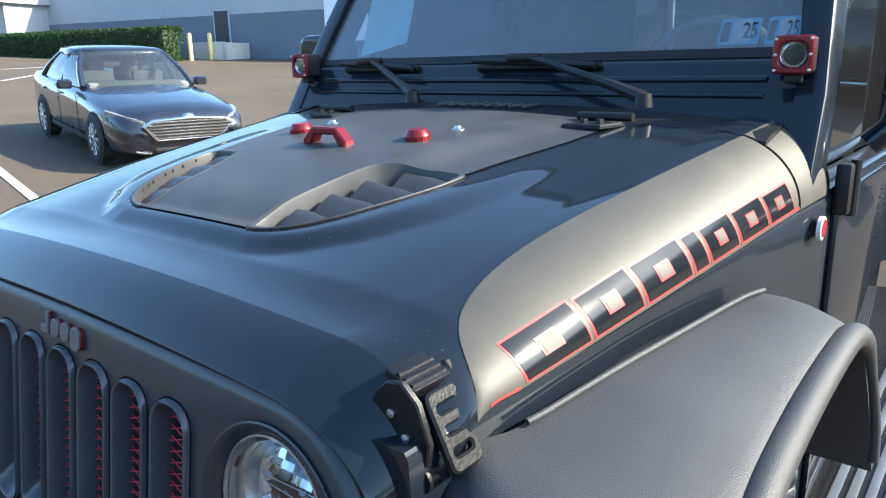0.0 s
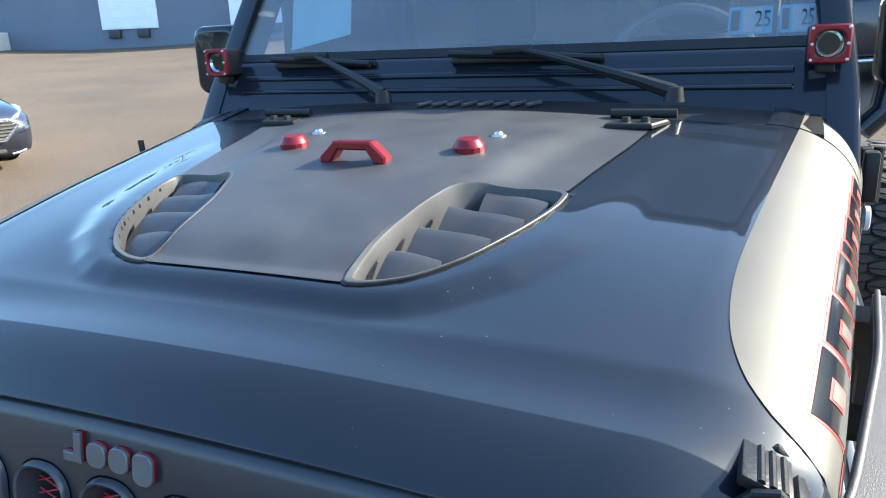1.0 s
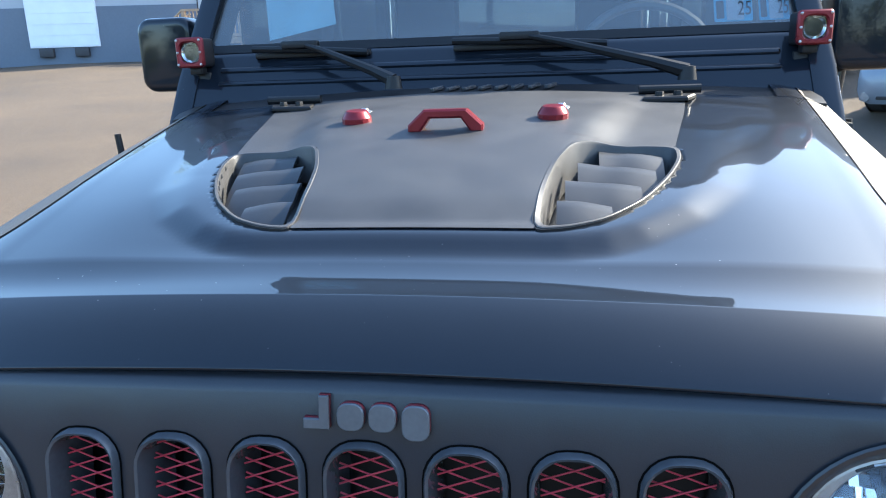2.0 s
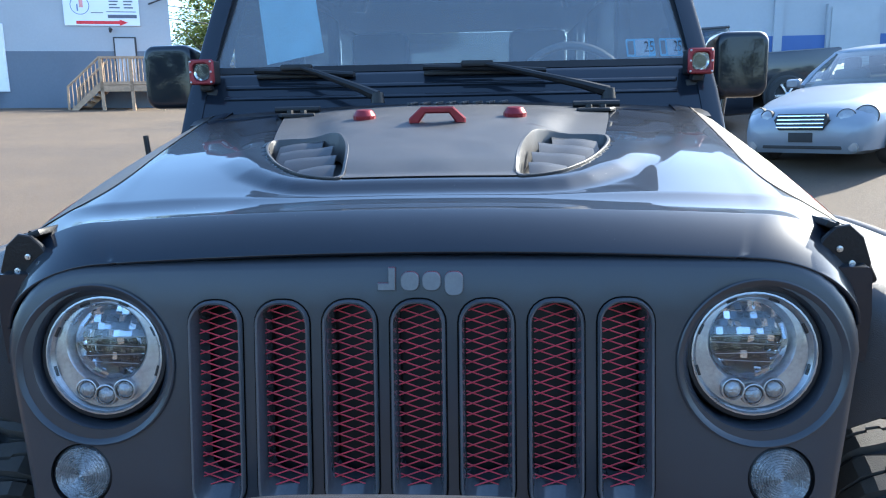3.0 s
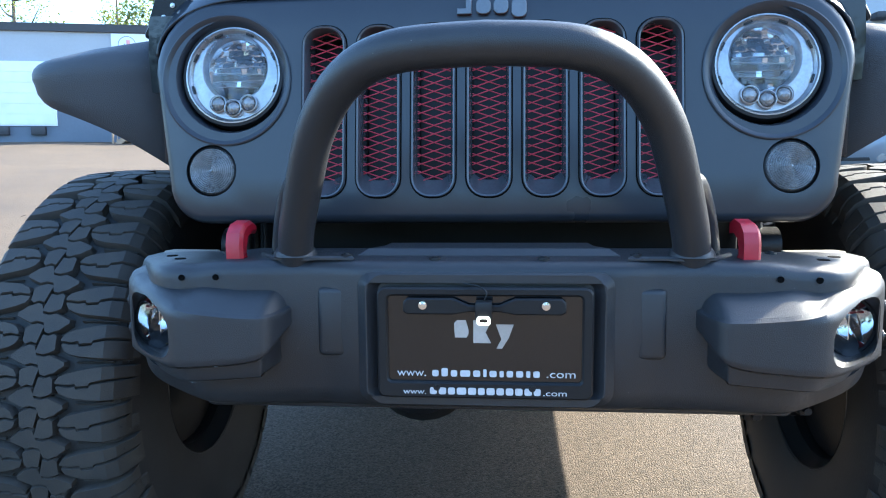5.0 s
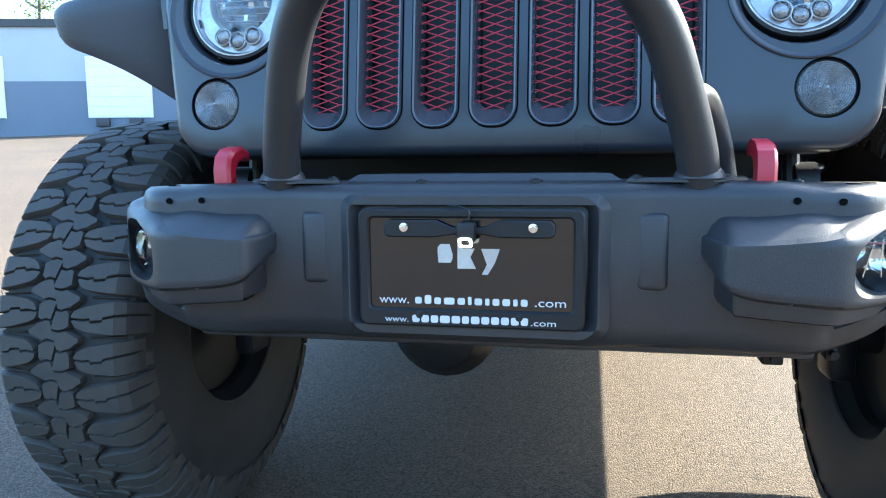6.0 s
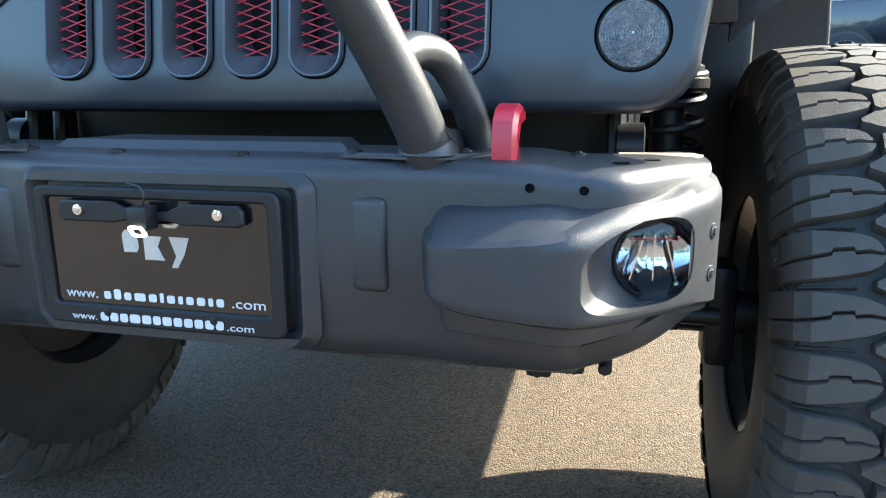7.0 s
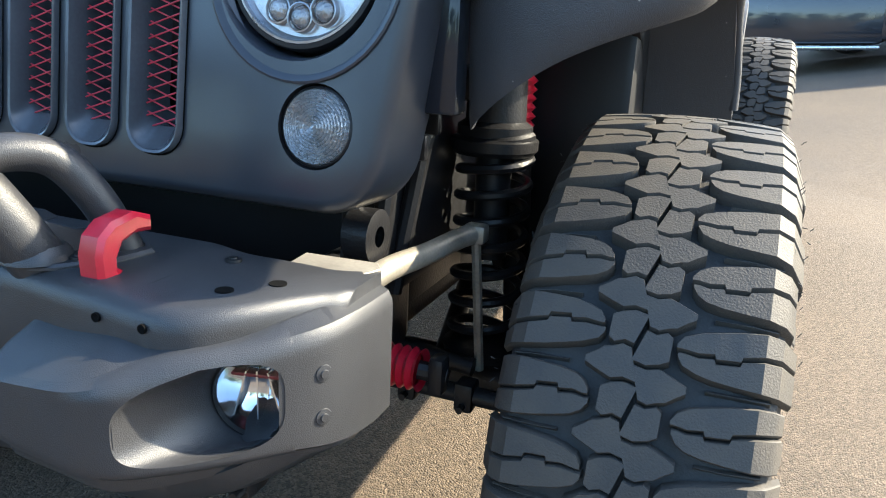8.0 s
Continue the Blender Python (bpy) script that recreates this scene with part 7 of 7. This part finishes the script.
def sedan(label, m, paint, L, W, H, wb, front, spec):
    """A four-door saloon, nose at -y, origin on the ground under the front axle."""
    th = thing("saloon_car", label, "car", m)
    hw = W / 2
    y0 = -front
    st = [  # y, half width, underside, shoulder, centre height
        (y0 - 0.015, hw * 0.60, 0.40, 0.43, 0.45), (y0 + 0.0, hw * 0.74, 0.28, 0.51, 0.56), (y0 + 0.05, hw * 0.85, 0.21, 0.58, 0.67), (y0 + 0.2, hw * 0.93, 0.19, 0.67, 0.77), (y0 + 0.45, hw * 0.97, 0.18, 0.72, 0.83), (0.0, hw, 0.18, 0.80, 0.90),
        (0.55, hw, 0.18, 0.87, 0.96), (1.2, hw, 0.18, 0.91, 0.98), (2.2, hw, 0.18, 0.94, 0.98), (wb + 0.1, hw, 0.18, 0.98, 1.02), (wb + 0.6, hw * 0.97, 0.20, 1.00, 1.05), (L - front - 0.12, hw * 0.90, 0.28, 0.98, 1.04), (L - front, hw * 0.78, 0.38, 0.88, 0.95)]
    loops = []
    for y, w, zb, zs, zc in st:
        tall = zs - zb
        half_loop = [(w * 0.80, zb), (w * 0.96, zb + min(0.06, 0.12 * tall)), (w, zb + min(0.25, 0.42 * tall)), (w, zs - min(0.16, 0.30 * tall)), (w * 0.985, zs - min(0.06, 0.12 * tall)), (w * 0.94, zs), (w * 0.80, zs + (zc - zs) * 0.55), (w * 0.45, zs + (zc - zs) * 0.92), (0, zc)]
        loops.append([Vector((x, y, z)) for x, z in half_loop] + [Vector((-x, y, z)) for x, z in half_loop[::-1][1:]])
    bm = bmesh.new()
    loft(bm, loops, True, True)
    part("body", bm, paint, th, sharp=40)
    b0, b1, r0, r1 = 0.60, wb + 0.55, 1.42, wb - 0.35     # foot and top of the cabin
    foot = [(-hw * 0.86, b0 + 0.25), (-hw * 0.55, b0 + 0.03), (0, b0), (hw * 0.55, b0 + 0.03), (hw * 0.86, b0 + 0.25), (hw * 0.93, 1.5), (hw * 0.90, b1 - 0.35), (hw * 0.62, b1), (-hw * 0.62, b1), (-hw * 0.90, b1 - 0.35), (-hw * 0.93, 1.5)]
    top = [(-hw * 0.64, r0 + 0.10), (-hw * 0.4, r0 + 0.02), (0, r0), (hw * 0.4, r0 + 0.02), (hw * 0.64, r0 + 0.10), (hw * 0.70, 1.85), (hw * 0.66, r1 - 0.12), (hw * 0.5, r1), (-hw * 0.5, r1), (-hw * 0.66, r1 - 0.12), (-hw * 0.70, 1.85)]
    zf, zr = 0.93, H - 0.05
    bm = bmesh.new()
    levels = []
    for k in range(6):
        t = k / 5
        bow = 0.05 * math.sin(math.pi * t)
        levels.append([Vector((lerp(p[0], q[0], t) * (1 + bow), 1.75 + (lerp(p[1], q[1], t) - 1.75) * (1 + bow * 0.8), lerp(zf, zr, t))) for p, q in zip(foot, top)])
    loft(bm, levels, True, False)
    g = part("glasshouse", bm, CAR_GLASS, th, "dark tinted windows")
    bm = bmesh.new()
    loft(bm, [[Vector((x * k, 1.85 + (y - 1.85) * k, z)) for x, y in top] for k, z in ((1.10, zr - 0.085), (1.105, zr - 0.045), (1.06, zr - 0.004), (0.93, zr + 0.026), (0.5, H), (0.02, H + 0.005))], True, True)
    part("roof", bm, paint, th, sharp=60)
    for i in (0, 4, 6, 7, 8, 9):
        bm = bmesh.new()
        a, b = Vector((foot[i][0], foot[i][1], zf)), Vector((top[i][0], top[i][1], zr - 0.04))
        tube(bm, [Vector((lerp(a.x, b.x, k / 5) * (1 + 0.05 * math.sin(math.pi * k / 5)), 1.75 + (lerp(a.y, b.y, k / 5) - 1.75) * (1 + 0.04 * math.sin(math.pi * k / 5)), lerp(a.z, b.z, k / 5))) for k in range(6)], 0.045, 8)
        part("pillar", bm, paint, th)
    for s in (1, -1):
        bm = bmesh.new()
        a, b = Vector((s * hw * 0.925, 1.72, zf)), Vector((s * hw * 0.695, 1.78, zr))
        tube(bm, [a, b], 0.03, 6)
        part("pillar", bm, PLAIN_TYRE, th)
        bm = bmesh.new()
        tube(bm, [(s * foot[4][0], foot[4][1], zf + 0.01), (s * foot[5][0], 1.5, zf + 0.02), (s * foot[6][0], foot[6][1], zf + 0.03)], 0.012, 6)
        part("window_trim", bm, ALLOY, th)
        bm = bmesh.new()
        loft(bm, [[Vector((s * (hw * 0.95 + 0.02 + px * 0 + 0.10 + k * 0), 0.95 + d, 0.98)) + Vector((s * px, 0, pz)) for px, pz in rounded(0.20 * f, 0.13 * f, 0.04 * f, 3)] for k, d, f in ((0, 0.0, 0.7), (0, 0.03, 1.0), (0, 0.10, 1.0))], True, True)
        part("door_mirror", bm, paint, th)
        for y in (0.0, wb):
            bm = bmesh.new()
            turned(bm, [(0.0, 0.0), (0.350, 0.0), (0.358, -0.01)], 32, Matrix.Translation((s * (hw + 0.003), y, 0.335)) @ Matrix.Rotation(radians(90 * s), 4, "Y"))
            part("wheel_arch", bm, PLAIN_TYRE, th)
            car_wheel(th, s * (hw - 0.080), y, 0.33, 0.22, 10)
        bm = bmesh.new()
        box(bm, (s * hw - 0.002, 0.62, 0.28), (s * hw + 0.004, wb - 0.5, 0.34), 0.002)
        part("sill_trim", bm, PLAIN_TYRE, th)
        for y in (0.75, 1.75):
            bm = bmesh.new()
            box(bm, (s * (hw + 0.012) - 0.012, y + 0.78, 0.80), (s * (hw + 0.012) + 0.012, y + 0.95, 0.83), 0.008)
            part("door_handle", bm, paint, th)
            bm = bmesh.new()
            box(bm, (s * (hw + 0.001) - 0.003, y + 0.005, 0.32), (s * (hw + 0.001) + 0.003, y + 0.012, 0.86))
            part("door_seam", bm, PLAIN_TYRE, th)
    for x, y in ((-0.38, 1.55), (0.38, 1.55), (-0.38, 2.45), (0.38, 2.45)):
        bm = bmesh.new()
        box(bm, (x - 0.24, y, 0.6), (x + 0.24, y + 0.16, 1.12), 0.05)
        box(bm, (x - 0.12, y + 0.04, 1.10), (x + 0.12, y + 0.14, 1.28), 0.04)
        part("seat", bm, SEAT, th)
    bm = bmesh.new()
    box(bm, (-hw * 0.8, 0.75, 0.80), (hw * 0.8, 1.15, 1.0), 0.06)
    part("dashboard", bm, SEAT, th)
    spec(th, hw, y0)
    return th


LAMP = mat("headlamp_cover", (0.26, 0.27, 0.28), 0.14, 0.2, 0.2, 14, coat=0.6)
NAVY = mat("navy_car_paint", (0.012, 0.015, 0.026), 0.28, 0.2, 0.1, 3, coat=1.0)
SILVER = mat("silver_car_paint", (0.20, 0.225, 0.26), 0.42, 0.15, 0.05, 3, coat=0.45)


def nose_plate(outline, depth, y, tilt, z):
    return Matrix.Translation((0, y, z)) @ Matrix.Rotation(radians(tilt), 4, "X") @ Matrix.Rotation(radians(90), 4, "X")


def wide_grille(th, hw, y0):
    bm = bmesh.new()
    m = nose_plate(None, 0, y0 - 0.02, 8, 0.52)
    ol = [(-0.58, 0.06), (-0.45, 0.13), (0, 0.15), (0.45, 0.13), (0.58, 0.06), (0.42, -0.12), (-0.42, -0.12)]
    slab(bm, ol, 0.05, m, 0.01)
    gr = part("front_grille", bm, PLAIN_TYRE, th, "wide grille with chrome bars")
    bm = bmesh.new()
    slab(bm, [(x * 1.05, z * 1.10) for x, z in ol], 0.058, m, 0.008, [[(x * 0.97, z * 0.93) for x, z in ol]])
    part("grille_surround", bm, CHROME, gr, "chrome grille surround")
    for i in range(6):
        bm = bmesh.new()
        z = -0.095 + 0.042 * i
        w = curve([(-0.12, 0.41), (0.06, 0.56), (0.15, 0.40)], z)
        box(bm, (-w, z - 0.009, 0.05), (w, z + 0.009, 0.062), 0.003, m)
        part("grille_bar", bm, CHROME, gr)
    bm = bmesh.new()
    slab(bm, [(0.075 * math.cos(t), 0.185 + 0.032 * math.sin(t)) for t in (2 * math.pi * i / 20 for i in range(20))], 0.05, nose_plate(None, 0, y0 + 0.06, 30, 0.54), 0.004)
    part("badge", bm, ALLOY, th, "plain oval badge")
    bm = bmesh.new()
    box(bm, (-0.45, y0 - 0.004, 0.235), (0.45, y0 + 0.1, 0.30), 0.02)
    part("lower_intake", bm, PLAIN_TYRE, th)
    for s in (1, -1):
        bm = bmesh.new()
        loft(bm, [[Vector((s * x, y0 + y, z0)), Vector((s * x, y0 + y, z1)), Vector((s * (x - 0.05), y0 + y + 0.10, z1 + 0.01)), Vector((s * (x - 0.05), y0 + y + 0.10, z0))] for x, y, z0, z1 in ((0.55, 0.02, 0.575, 0.625), (0.66, 0.07, 0.575, 0.665), (0.77, 0.19, 0.59, 0.700), (0.85, 0.36, 0.62, 0.725), (0.89, 0.54, 0.67, 0.735))], True, True)
        part("headlamp", bm, LAMP, th, "clear swept-back headlamp")
        bm = bmesh.new()
        tube(bm, smooth_path([(s * 0.50, y0 + 0.0, 0.22), (s * 0.68, y0 + 0.04, 0.25), (s * 0.76, y0 + 0.12, 0.36)], 4), 0.014, 6)
        part("bumper_trim", bm, ALLOY, th)


def oval_lamps(th, hw, y0):
    bm = bmesh.new()
    m = nose_plate(None, 0, y0 + 0.02, -18, 0.60)
    slab(bm, [(-0.30, 0.10), (0.30, 0.10), (0.34, 0.02), (0.27, -0.10), (-0.27, -0.10), (-0.34, 0.02)], 0.05, m, 0.01)
    gr = part("front_grille", bm, PLAIN_TYRE, th, "grille with chrome slats")
    for i in range(4):
        bm = bmesh.new()
        z = -0.075 + 0.048 * i
        box(bm, (-0.29, z - 0.010, 0.05), (0.29, z + 0.010, 0.062), 0.003, m)
        part("grille_bar", bm, CHROME, gr)
    bm = bmesh.new()
    box(bm, (-0.15, y0 - 0.025, 0.355), (0.15, y0 + 0.05, 0.475), 0.006)
    part("plate_blank", bm, PLAIN_TYRE, th, "blank dark plate")
    bm = bmesh.new()
    box(bm, (-0.50, y0 - 0.006, 0.265), (0.50, y0 + 0.1, 0.325), 0.02)
    part("lower_intake", bm, PLAIN_TYRE, th)
    for s in (1, -1):
        for cx, r in ((0.49, 0.105), (0.67, 0.135)):
            bm = bmesh.new()
            turned(bm, [(0, 0.06), (r * 0.6, 0.05), (r, 0.02), (r, -0.1)], 24, Matrix.Translation((s * cx, y0 + 0.12 + (cx - 0.5) * 0.6, 0.64)) @ Vector((s * 0.35, -1, 0.35)).to_track_quat("Z", "Y").to_matrix().to_4x4())
            lamp_ob = part("headlamp", bm, LAMP, th, "round clear headlamp")
            bm = bmesh.new()
            turned(bm, [(r * 0.96, 0.030), (r * 1.03, 0.030), (r * 1.06, 0.012), (r * 1.06, -0.08)], 24, Matrix.Translation((s * cx, y0 + 0.12 + (cx - 0.5) * 0.6, 0.64)) @ Vector((s * 0.35, -1, 0.35)).to_track_quat("Z", "Y").to_matrix().to_4x4())
            part("headlamp_rim", bm, PLAIN_TYRE, lamp_ob)
        bm = bmesh.new()
        turned(bm, [(0, 0.03), (0.055, 0.02), (0.06, -0.05)], 18, Matrix.Translation((s * 0.62, y0 + 0.02, 0.30)) @ Matrix.Rotation(radians(90), 4, "X"))
        part("fog_lamp", bm, LAMP, th)


sedan("dark navy saloon with a chrome grille, parked on asphalt", Matrix.Translation((-8.67, 5.22, ground_z(-8.67, 5.22) + 0.02)) @ Matrix.Rotation(radians(79), 4, "Z") @ Matrix.Rotation(radians(3.9), 4, "X"), NAVY, 4.87, 1.85, 1.48, 2.85, 0.95, wide_grille)
sedan("pale silver saloon with round headlamps, parked on asphalt", Matrix.Translation((4.75, 8.95, ground_z(4.75, 8.95) + 0.02)) @ Matrix.Rotation(radians(-48), 4, "Z") @ Matrix.Rotation(radians(5.5), 4, "X"), SILVER, 4.53, 1.73, 1.43, 2.715, 0.78, oval_lamps)


def pickup(m):
    """A dark pickup with an open bed, nose at -y."""
    th = thing("pickup_truck", "dark pickup truck with chrome rims, parked before the white building", "truck", m)
    dk = mat("charcoal_car_paint", (0.012, 0.014, 0.02), 0.3, 0.1, 0.1, 3, coat=1.0)
    for nm, lo, hi, mt in (("bonnet", (-0.95, -0.9, 0.55), (0.95, 0.75, 1.22), dk), ("cab", (-0.97, 0.7, 0.50), (0.97, 2.75, 1.32), dk), ("bed", (-0.98, 2.7, 0.55), (0.98, 4.75, 1.30), dk), ("bumper", (-0.95, -1.05, 0.45), (0.95, -0.85, 0.75), ALLOY)):
        bm = bmesh.new()
        box(bm, lo, hi, 0.06)
        part(nm, bm, mt, th)
    bm = bmesh.new()
    loft(bm, [[Vector((x * w, y, z)) for x, y in rounded(1.8, b - a, 0.12, 4, 0, (a + b) / 2)] for w, a, b, z in ((1.0, 0.75, 2.7, 1.3), (0.84, 1.25, 2.6, 1.85))], True, True)
    part("glasshouse", bm, CAR_GLASS, th)
    bm = bmesh.new()
    box(bm, (-0.76, 1.25, 1.84), (0.76, 2.6, 1.90), 0.025)
    part("roof", bm, dk, th)
    for s in (1, -1):
        bm = bmesh.new()
        box(bm, (s * 1.0 - 0.06, 0.75, 0.42), (s * 1.0 + 0.06, 2.7, 0.48), 0.02)
        part("running_board", bm, ALLOY, th)
    for s in (1, -1):
        for y in (0.0, 3.65):
            bm = bmesh.new()
            turned(bm, [(0.0, 0.0), (0.47, 0.0), (0.48, -0.02)], 32, Matrix.Translation((s * 0.985, y, 0.42)) @ Matrix.Rotation(radians(90 * s), 4, "Y"))
            part("wheel_arch", bm, PLAIN_TYRE, th)
            car_wheel(th, s * 0.90, y, 0.41, 0.27, 6)


for px, py in ((0.18, 13.0), (2.75, 15.3)):
    rise = (ground_z(px + 3.65, py) - ground_z(px, py)) / 3.65
    pickup(Matrix.Translation((px, py, ground_z(px, py) + 0.02)) @ Matrix.Rotation(radians(-90), 4, "Z") @ Matrix.Rotation(math.atan(rise * 0.35), 4, "X"))

def far_van(m):
    """A tall white wagon seen nose on, nose at -y."""
    th = thing("parked_wagon", "white tall wagon parked far off under the trees", "car", m, "far parked wagons")
    white = mat("white_car_paint", (0.62, 0.64, 0.66), 0.35, 0.0, 0.05, 3, coat=0.6)
    bm = bmesh.new()
    loft(bm, [[Vector((x * w, y, z0 + z * h)) for x, z in rounded(1.9, 1.0, 0.16, 4, 0, 0.5)] for y, w, z0, h in ((-0.95, 0.86, 0.45, 0.45), (-0.85, 0.97, 0.30, 0.72), (0.6, 1.0, 0.28, 0.85), (3.6, 1.0, 0.28, 0.90), (3.75, 0.92, 0.35, 0.80))], True, True)
    part("body", bm, white, th)
    bm = bmesh.new()
    loft(bm, [[Vector((x * w, y, z)) for x, y in rounded(1.8, b - a, 0.15, 4, 0, (a + b) / 2)] for w, a, b, z in ((1.0, 0.5, 3.6, 1.12), (0.86, 1.1, 3.45, 1.72))], True, True)
    part("glasshouse", bm, CAR_GLASS, th)
    bm = bmesh.new()
    loft(bm, [[Vector((x * w, y, z)) for x, y in rounded(1.6, 2.4, 0.2, 4, 0, 2.27)] for w, z in ((1.0, 1.68), (1.0, 1.74), (0.85, 1.79))], True, True)
    part("roof", bm, white, th)
    bm = bmesh.new()
    box(bm, (-0.55, -1.0, 0.55), (0.55, -0.88, 0.82), 0.03)
    part("front_grille", bm, PLAIN_TYRE, th)
    for s in (1, -1):
        bm = bmesh.new()
        box(bm, (s * 0.74 - 0.15, -0.98, 0.68), (s * 0.74 + 0.15, -0.86, 0.86), 0.04)
        part("headlamp", bm, LAMP, th)
        for y in (0.0, 2.85):
            car_wheel(th, s * 0.87, y, 0.36, 0.24, 6)


for px, py in ((-21.4, 56.0), (-18.7, 56.0)):
    far_van(Matrix.Translation((px, py, ground_z(px, py) + 0.05)) @ Matrix.Rotation(radians(-14), 4, "Z"))

# ---- trees ----
def tree_meshes(seed, h, spread, leaves, leaf, open_crown):
    """Trunk with limbs, and a loose crown of leaf blades hung on the twigs; both stand on z=0."""
    rng = np.random.default_rng(seed)
    bm = bmesh.new()
    top = Vector((rng.uniform(-0.4, 0.4), rng.uniform(-0.4, 0.4), h * 0.9))
    pts = [Vector((0, 0, -0.5)), Vector((0.1, 0, h * 0.2)), Vector((rng.uniform(-0.3, 0.3), rng.uniform(-0.3, 0.3), h * 0.5)), top]
    tp = smooth_path(pts, 5)
    tube(bm, tp, 0.2, 8, radii=[lerp(h * 0.022, 0.03, i / (len(tp) - 1)) for i in range(len(tp))])
    tips = []
    for k in range(16):
        t = rng.uniform(0.3, 0.97)
        a = tp[int(t * (len(tp) - 1))]
        ang = rng.uniform(0, 6.28)
        ln = spread * (1.15 - t * 0.75) * rng.uniform(0.6, 1.1)
        b = a + Vector((math.cos(ang) * ln, math.sin(ang) * ln, ln * rng.uniform(0.35, 0.9)))
        mid = a.lerp(b, 0.5) + Vector((0, 0, -0.1 * ln))
        lp = smooth_path([a, mid, b], 4)
        tube(bm, lp, 0.05, 5, radii=[lerp(h * 0.008, 0.015, i / (len(lp) - 1)) for i in range(len(lp))])
        for q in range(5):
            c = lp[int(rng.integers(2, len(lp)))]
            d = c + Vector((rng.uniform(-1, 1), rng.uniform(-1, 1), rng.uniform(-0.2, 1))) * spread * 0.28
            tube(bm, [c, d], 0.015, 4, radii=[0.02, 0.008])
            tips += [d, c.lerp(d, 0.5)]
        tips.append(b)
    bmesh.ops.recalc_face_normals(bm, faces=bm.faces)
    tm = bpy.data.meshes.new("trunk")
    bm.to_mesh(tm)
    bm.free()
    tm.materials.append(BARK)
    spots = []
    for _ in range(leaves):
        c = tips[int(rng.integers(0, len(tips)))]
        r = spread * open_crown
        spots.append((c.x + rng.normal(0, r), c.y + rng.normal(0, r), max(h * 0.16, c.z + rng.normal(0, r * 0.8))))
    return tm, leaf_cloud(rng, spots, leaf)


KINDS = []
for seed, h, sp, n, lf, oc, mt in ((11, 13, 4.2, 5200, 0.34, 0.16, LEAF_MID), (12, 11, 3.6, 2600, 0.28, 0.16, LEAF_GOLD), (13, 15, 4.0, 2600, 0.26, 0.18, LEAF_MID), (14, 10, 4.5, 7000, 0.34, 0.17, LEAF_DARK)):
    tm, lm = tree_meshes(seed, h, sp, n, lf, oc)
    lm.materials.append(mt)
    KINDS.append((tm, lm))


def tree(kind, x, y, k, turn, label):
    th = thing("tree", label, "tree", Matrix.Translation((x, y, ground_z(x, y))) @ Matrix.Rotation(turn, 4, "Z") @ Matrix.Scale(k, 4), "trees")
    for nm, me in zip(("trunk", "crown"), KINDS[kind]):
        o = new(nm, me)
        o.parent = th


rng = random.Random(4)
GREEN, GOLDEN, THIN, DENSE = "green leafy tree with gaps in its crown", "small tree with yellowing leaves", "tall thin tree with sparse leaves", "dense dark green tree"
for x, y, kind, k in ((-11.0, 46, 0, 0.95), (-15.5, 63, 0, 1.1), (-8.5, 50, 2, 1.0), (-12.2, 40, 1, 0.55), (-19.5, 66, 2, 1.1), (-21, 44, 2, 0.85), (-25, 45, 0, 0.8), (-30, 42, 2, 0.85), (-34, 40, 2, 0.8), (-5, 54, 0, 1.1), (-23, 64, 0, 1.0), (-26, 52, 2, 1.0), (-10, 58, 3, 1.2), (-38, 36, 0, 0.8), (-14, 60, 3, 1.2), (-12.4, 42, 1, 0.8), (-11.8, 49, 0, 1.2), (-13.0, 47, 3, 1.25), (-11.5, 43, 0, 1.1), (-18.0, 62, 1, 1.1), (-21.5, 68, 0, 1.3)):
    tree(kind, x, y, k, rng.uniform(0, 6.28), (GREEN, GOLDEN, THIN, DENSE)[kind])
# an unseen belt of trees, added for reflections, closes the car park behind the viewer and beyond the vehicle's other
# flank
for i in range(26):
    a = radians(lerp(95, 265, i / 25) + rng.uniform(-2, 2))
    r = rng.uniform(24, 30)
    tree(3 if i % 3 else 0, r * math.sin(a), r * math.cos(a), rng.uniform(0.44, 0.60), rng.uniform(0, 6.28), DENSE if i % 3 else GREEN)

# orange shrub and kerb by the warehouse corner
sh_rng = np.random.default_rng(8)
me = leaf_cloud(sh_rng, [(sh_rng.normal(0, 0.7), sh_rng.normal(0, 0.5), abs(sh_rng.normal(0, 0.35))) for _ in range(900)], 0.18)
me.materials.append(LEAF_GOLD)
shrub = thing("shrub", "low orange-yellow shrub by the warehouse corner", "shrub", Matrix.Translation((-10.9, 29.6, ground_z(-10.9, 29.6))))
o = new("foliage", me)
o.parent = shrub
for za, zb in ((6.9, 5.2), (6.4, 4.6), (7.4, 6.1)):
    bm = bmesh.new()
    a = wall_m(0.24, za - 0.6, 0.1).translation
    b = Vector((2.0, 40.0, zb + 3.5))
    tube(bm, [a.lerp(b, i / 12) - Vector((0, 0, 1.2 * math.sin(math.pi * i / 12))) for i in range(13)], 0.02, 5)
    tagged(part("overhead_cable", bm, FASCIA), "thin overhead cable from the warehouse", "cable", "cables")
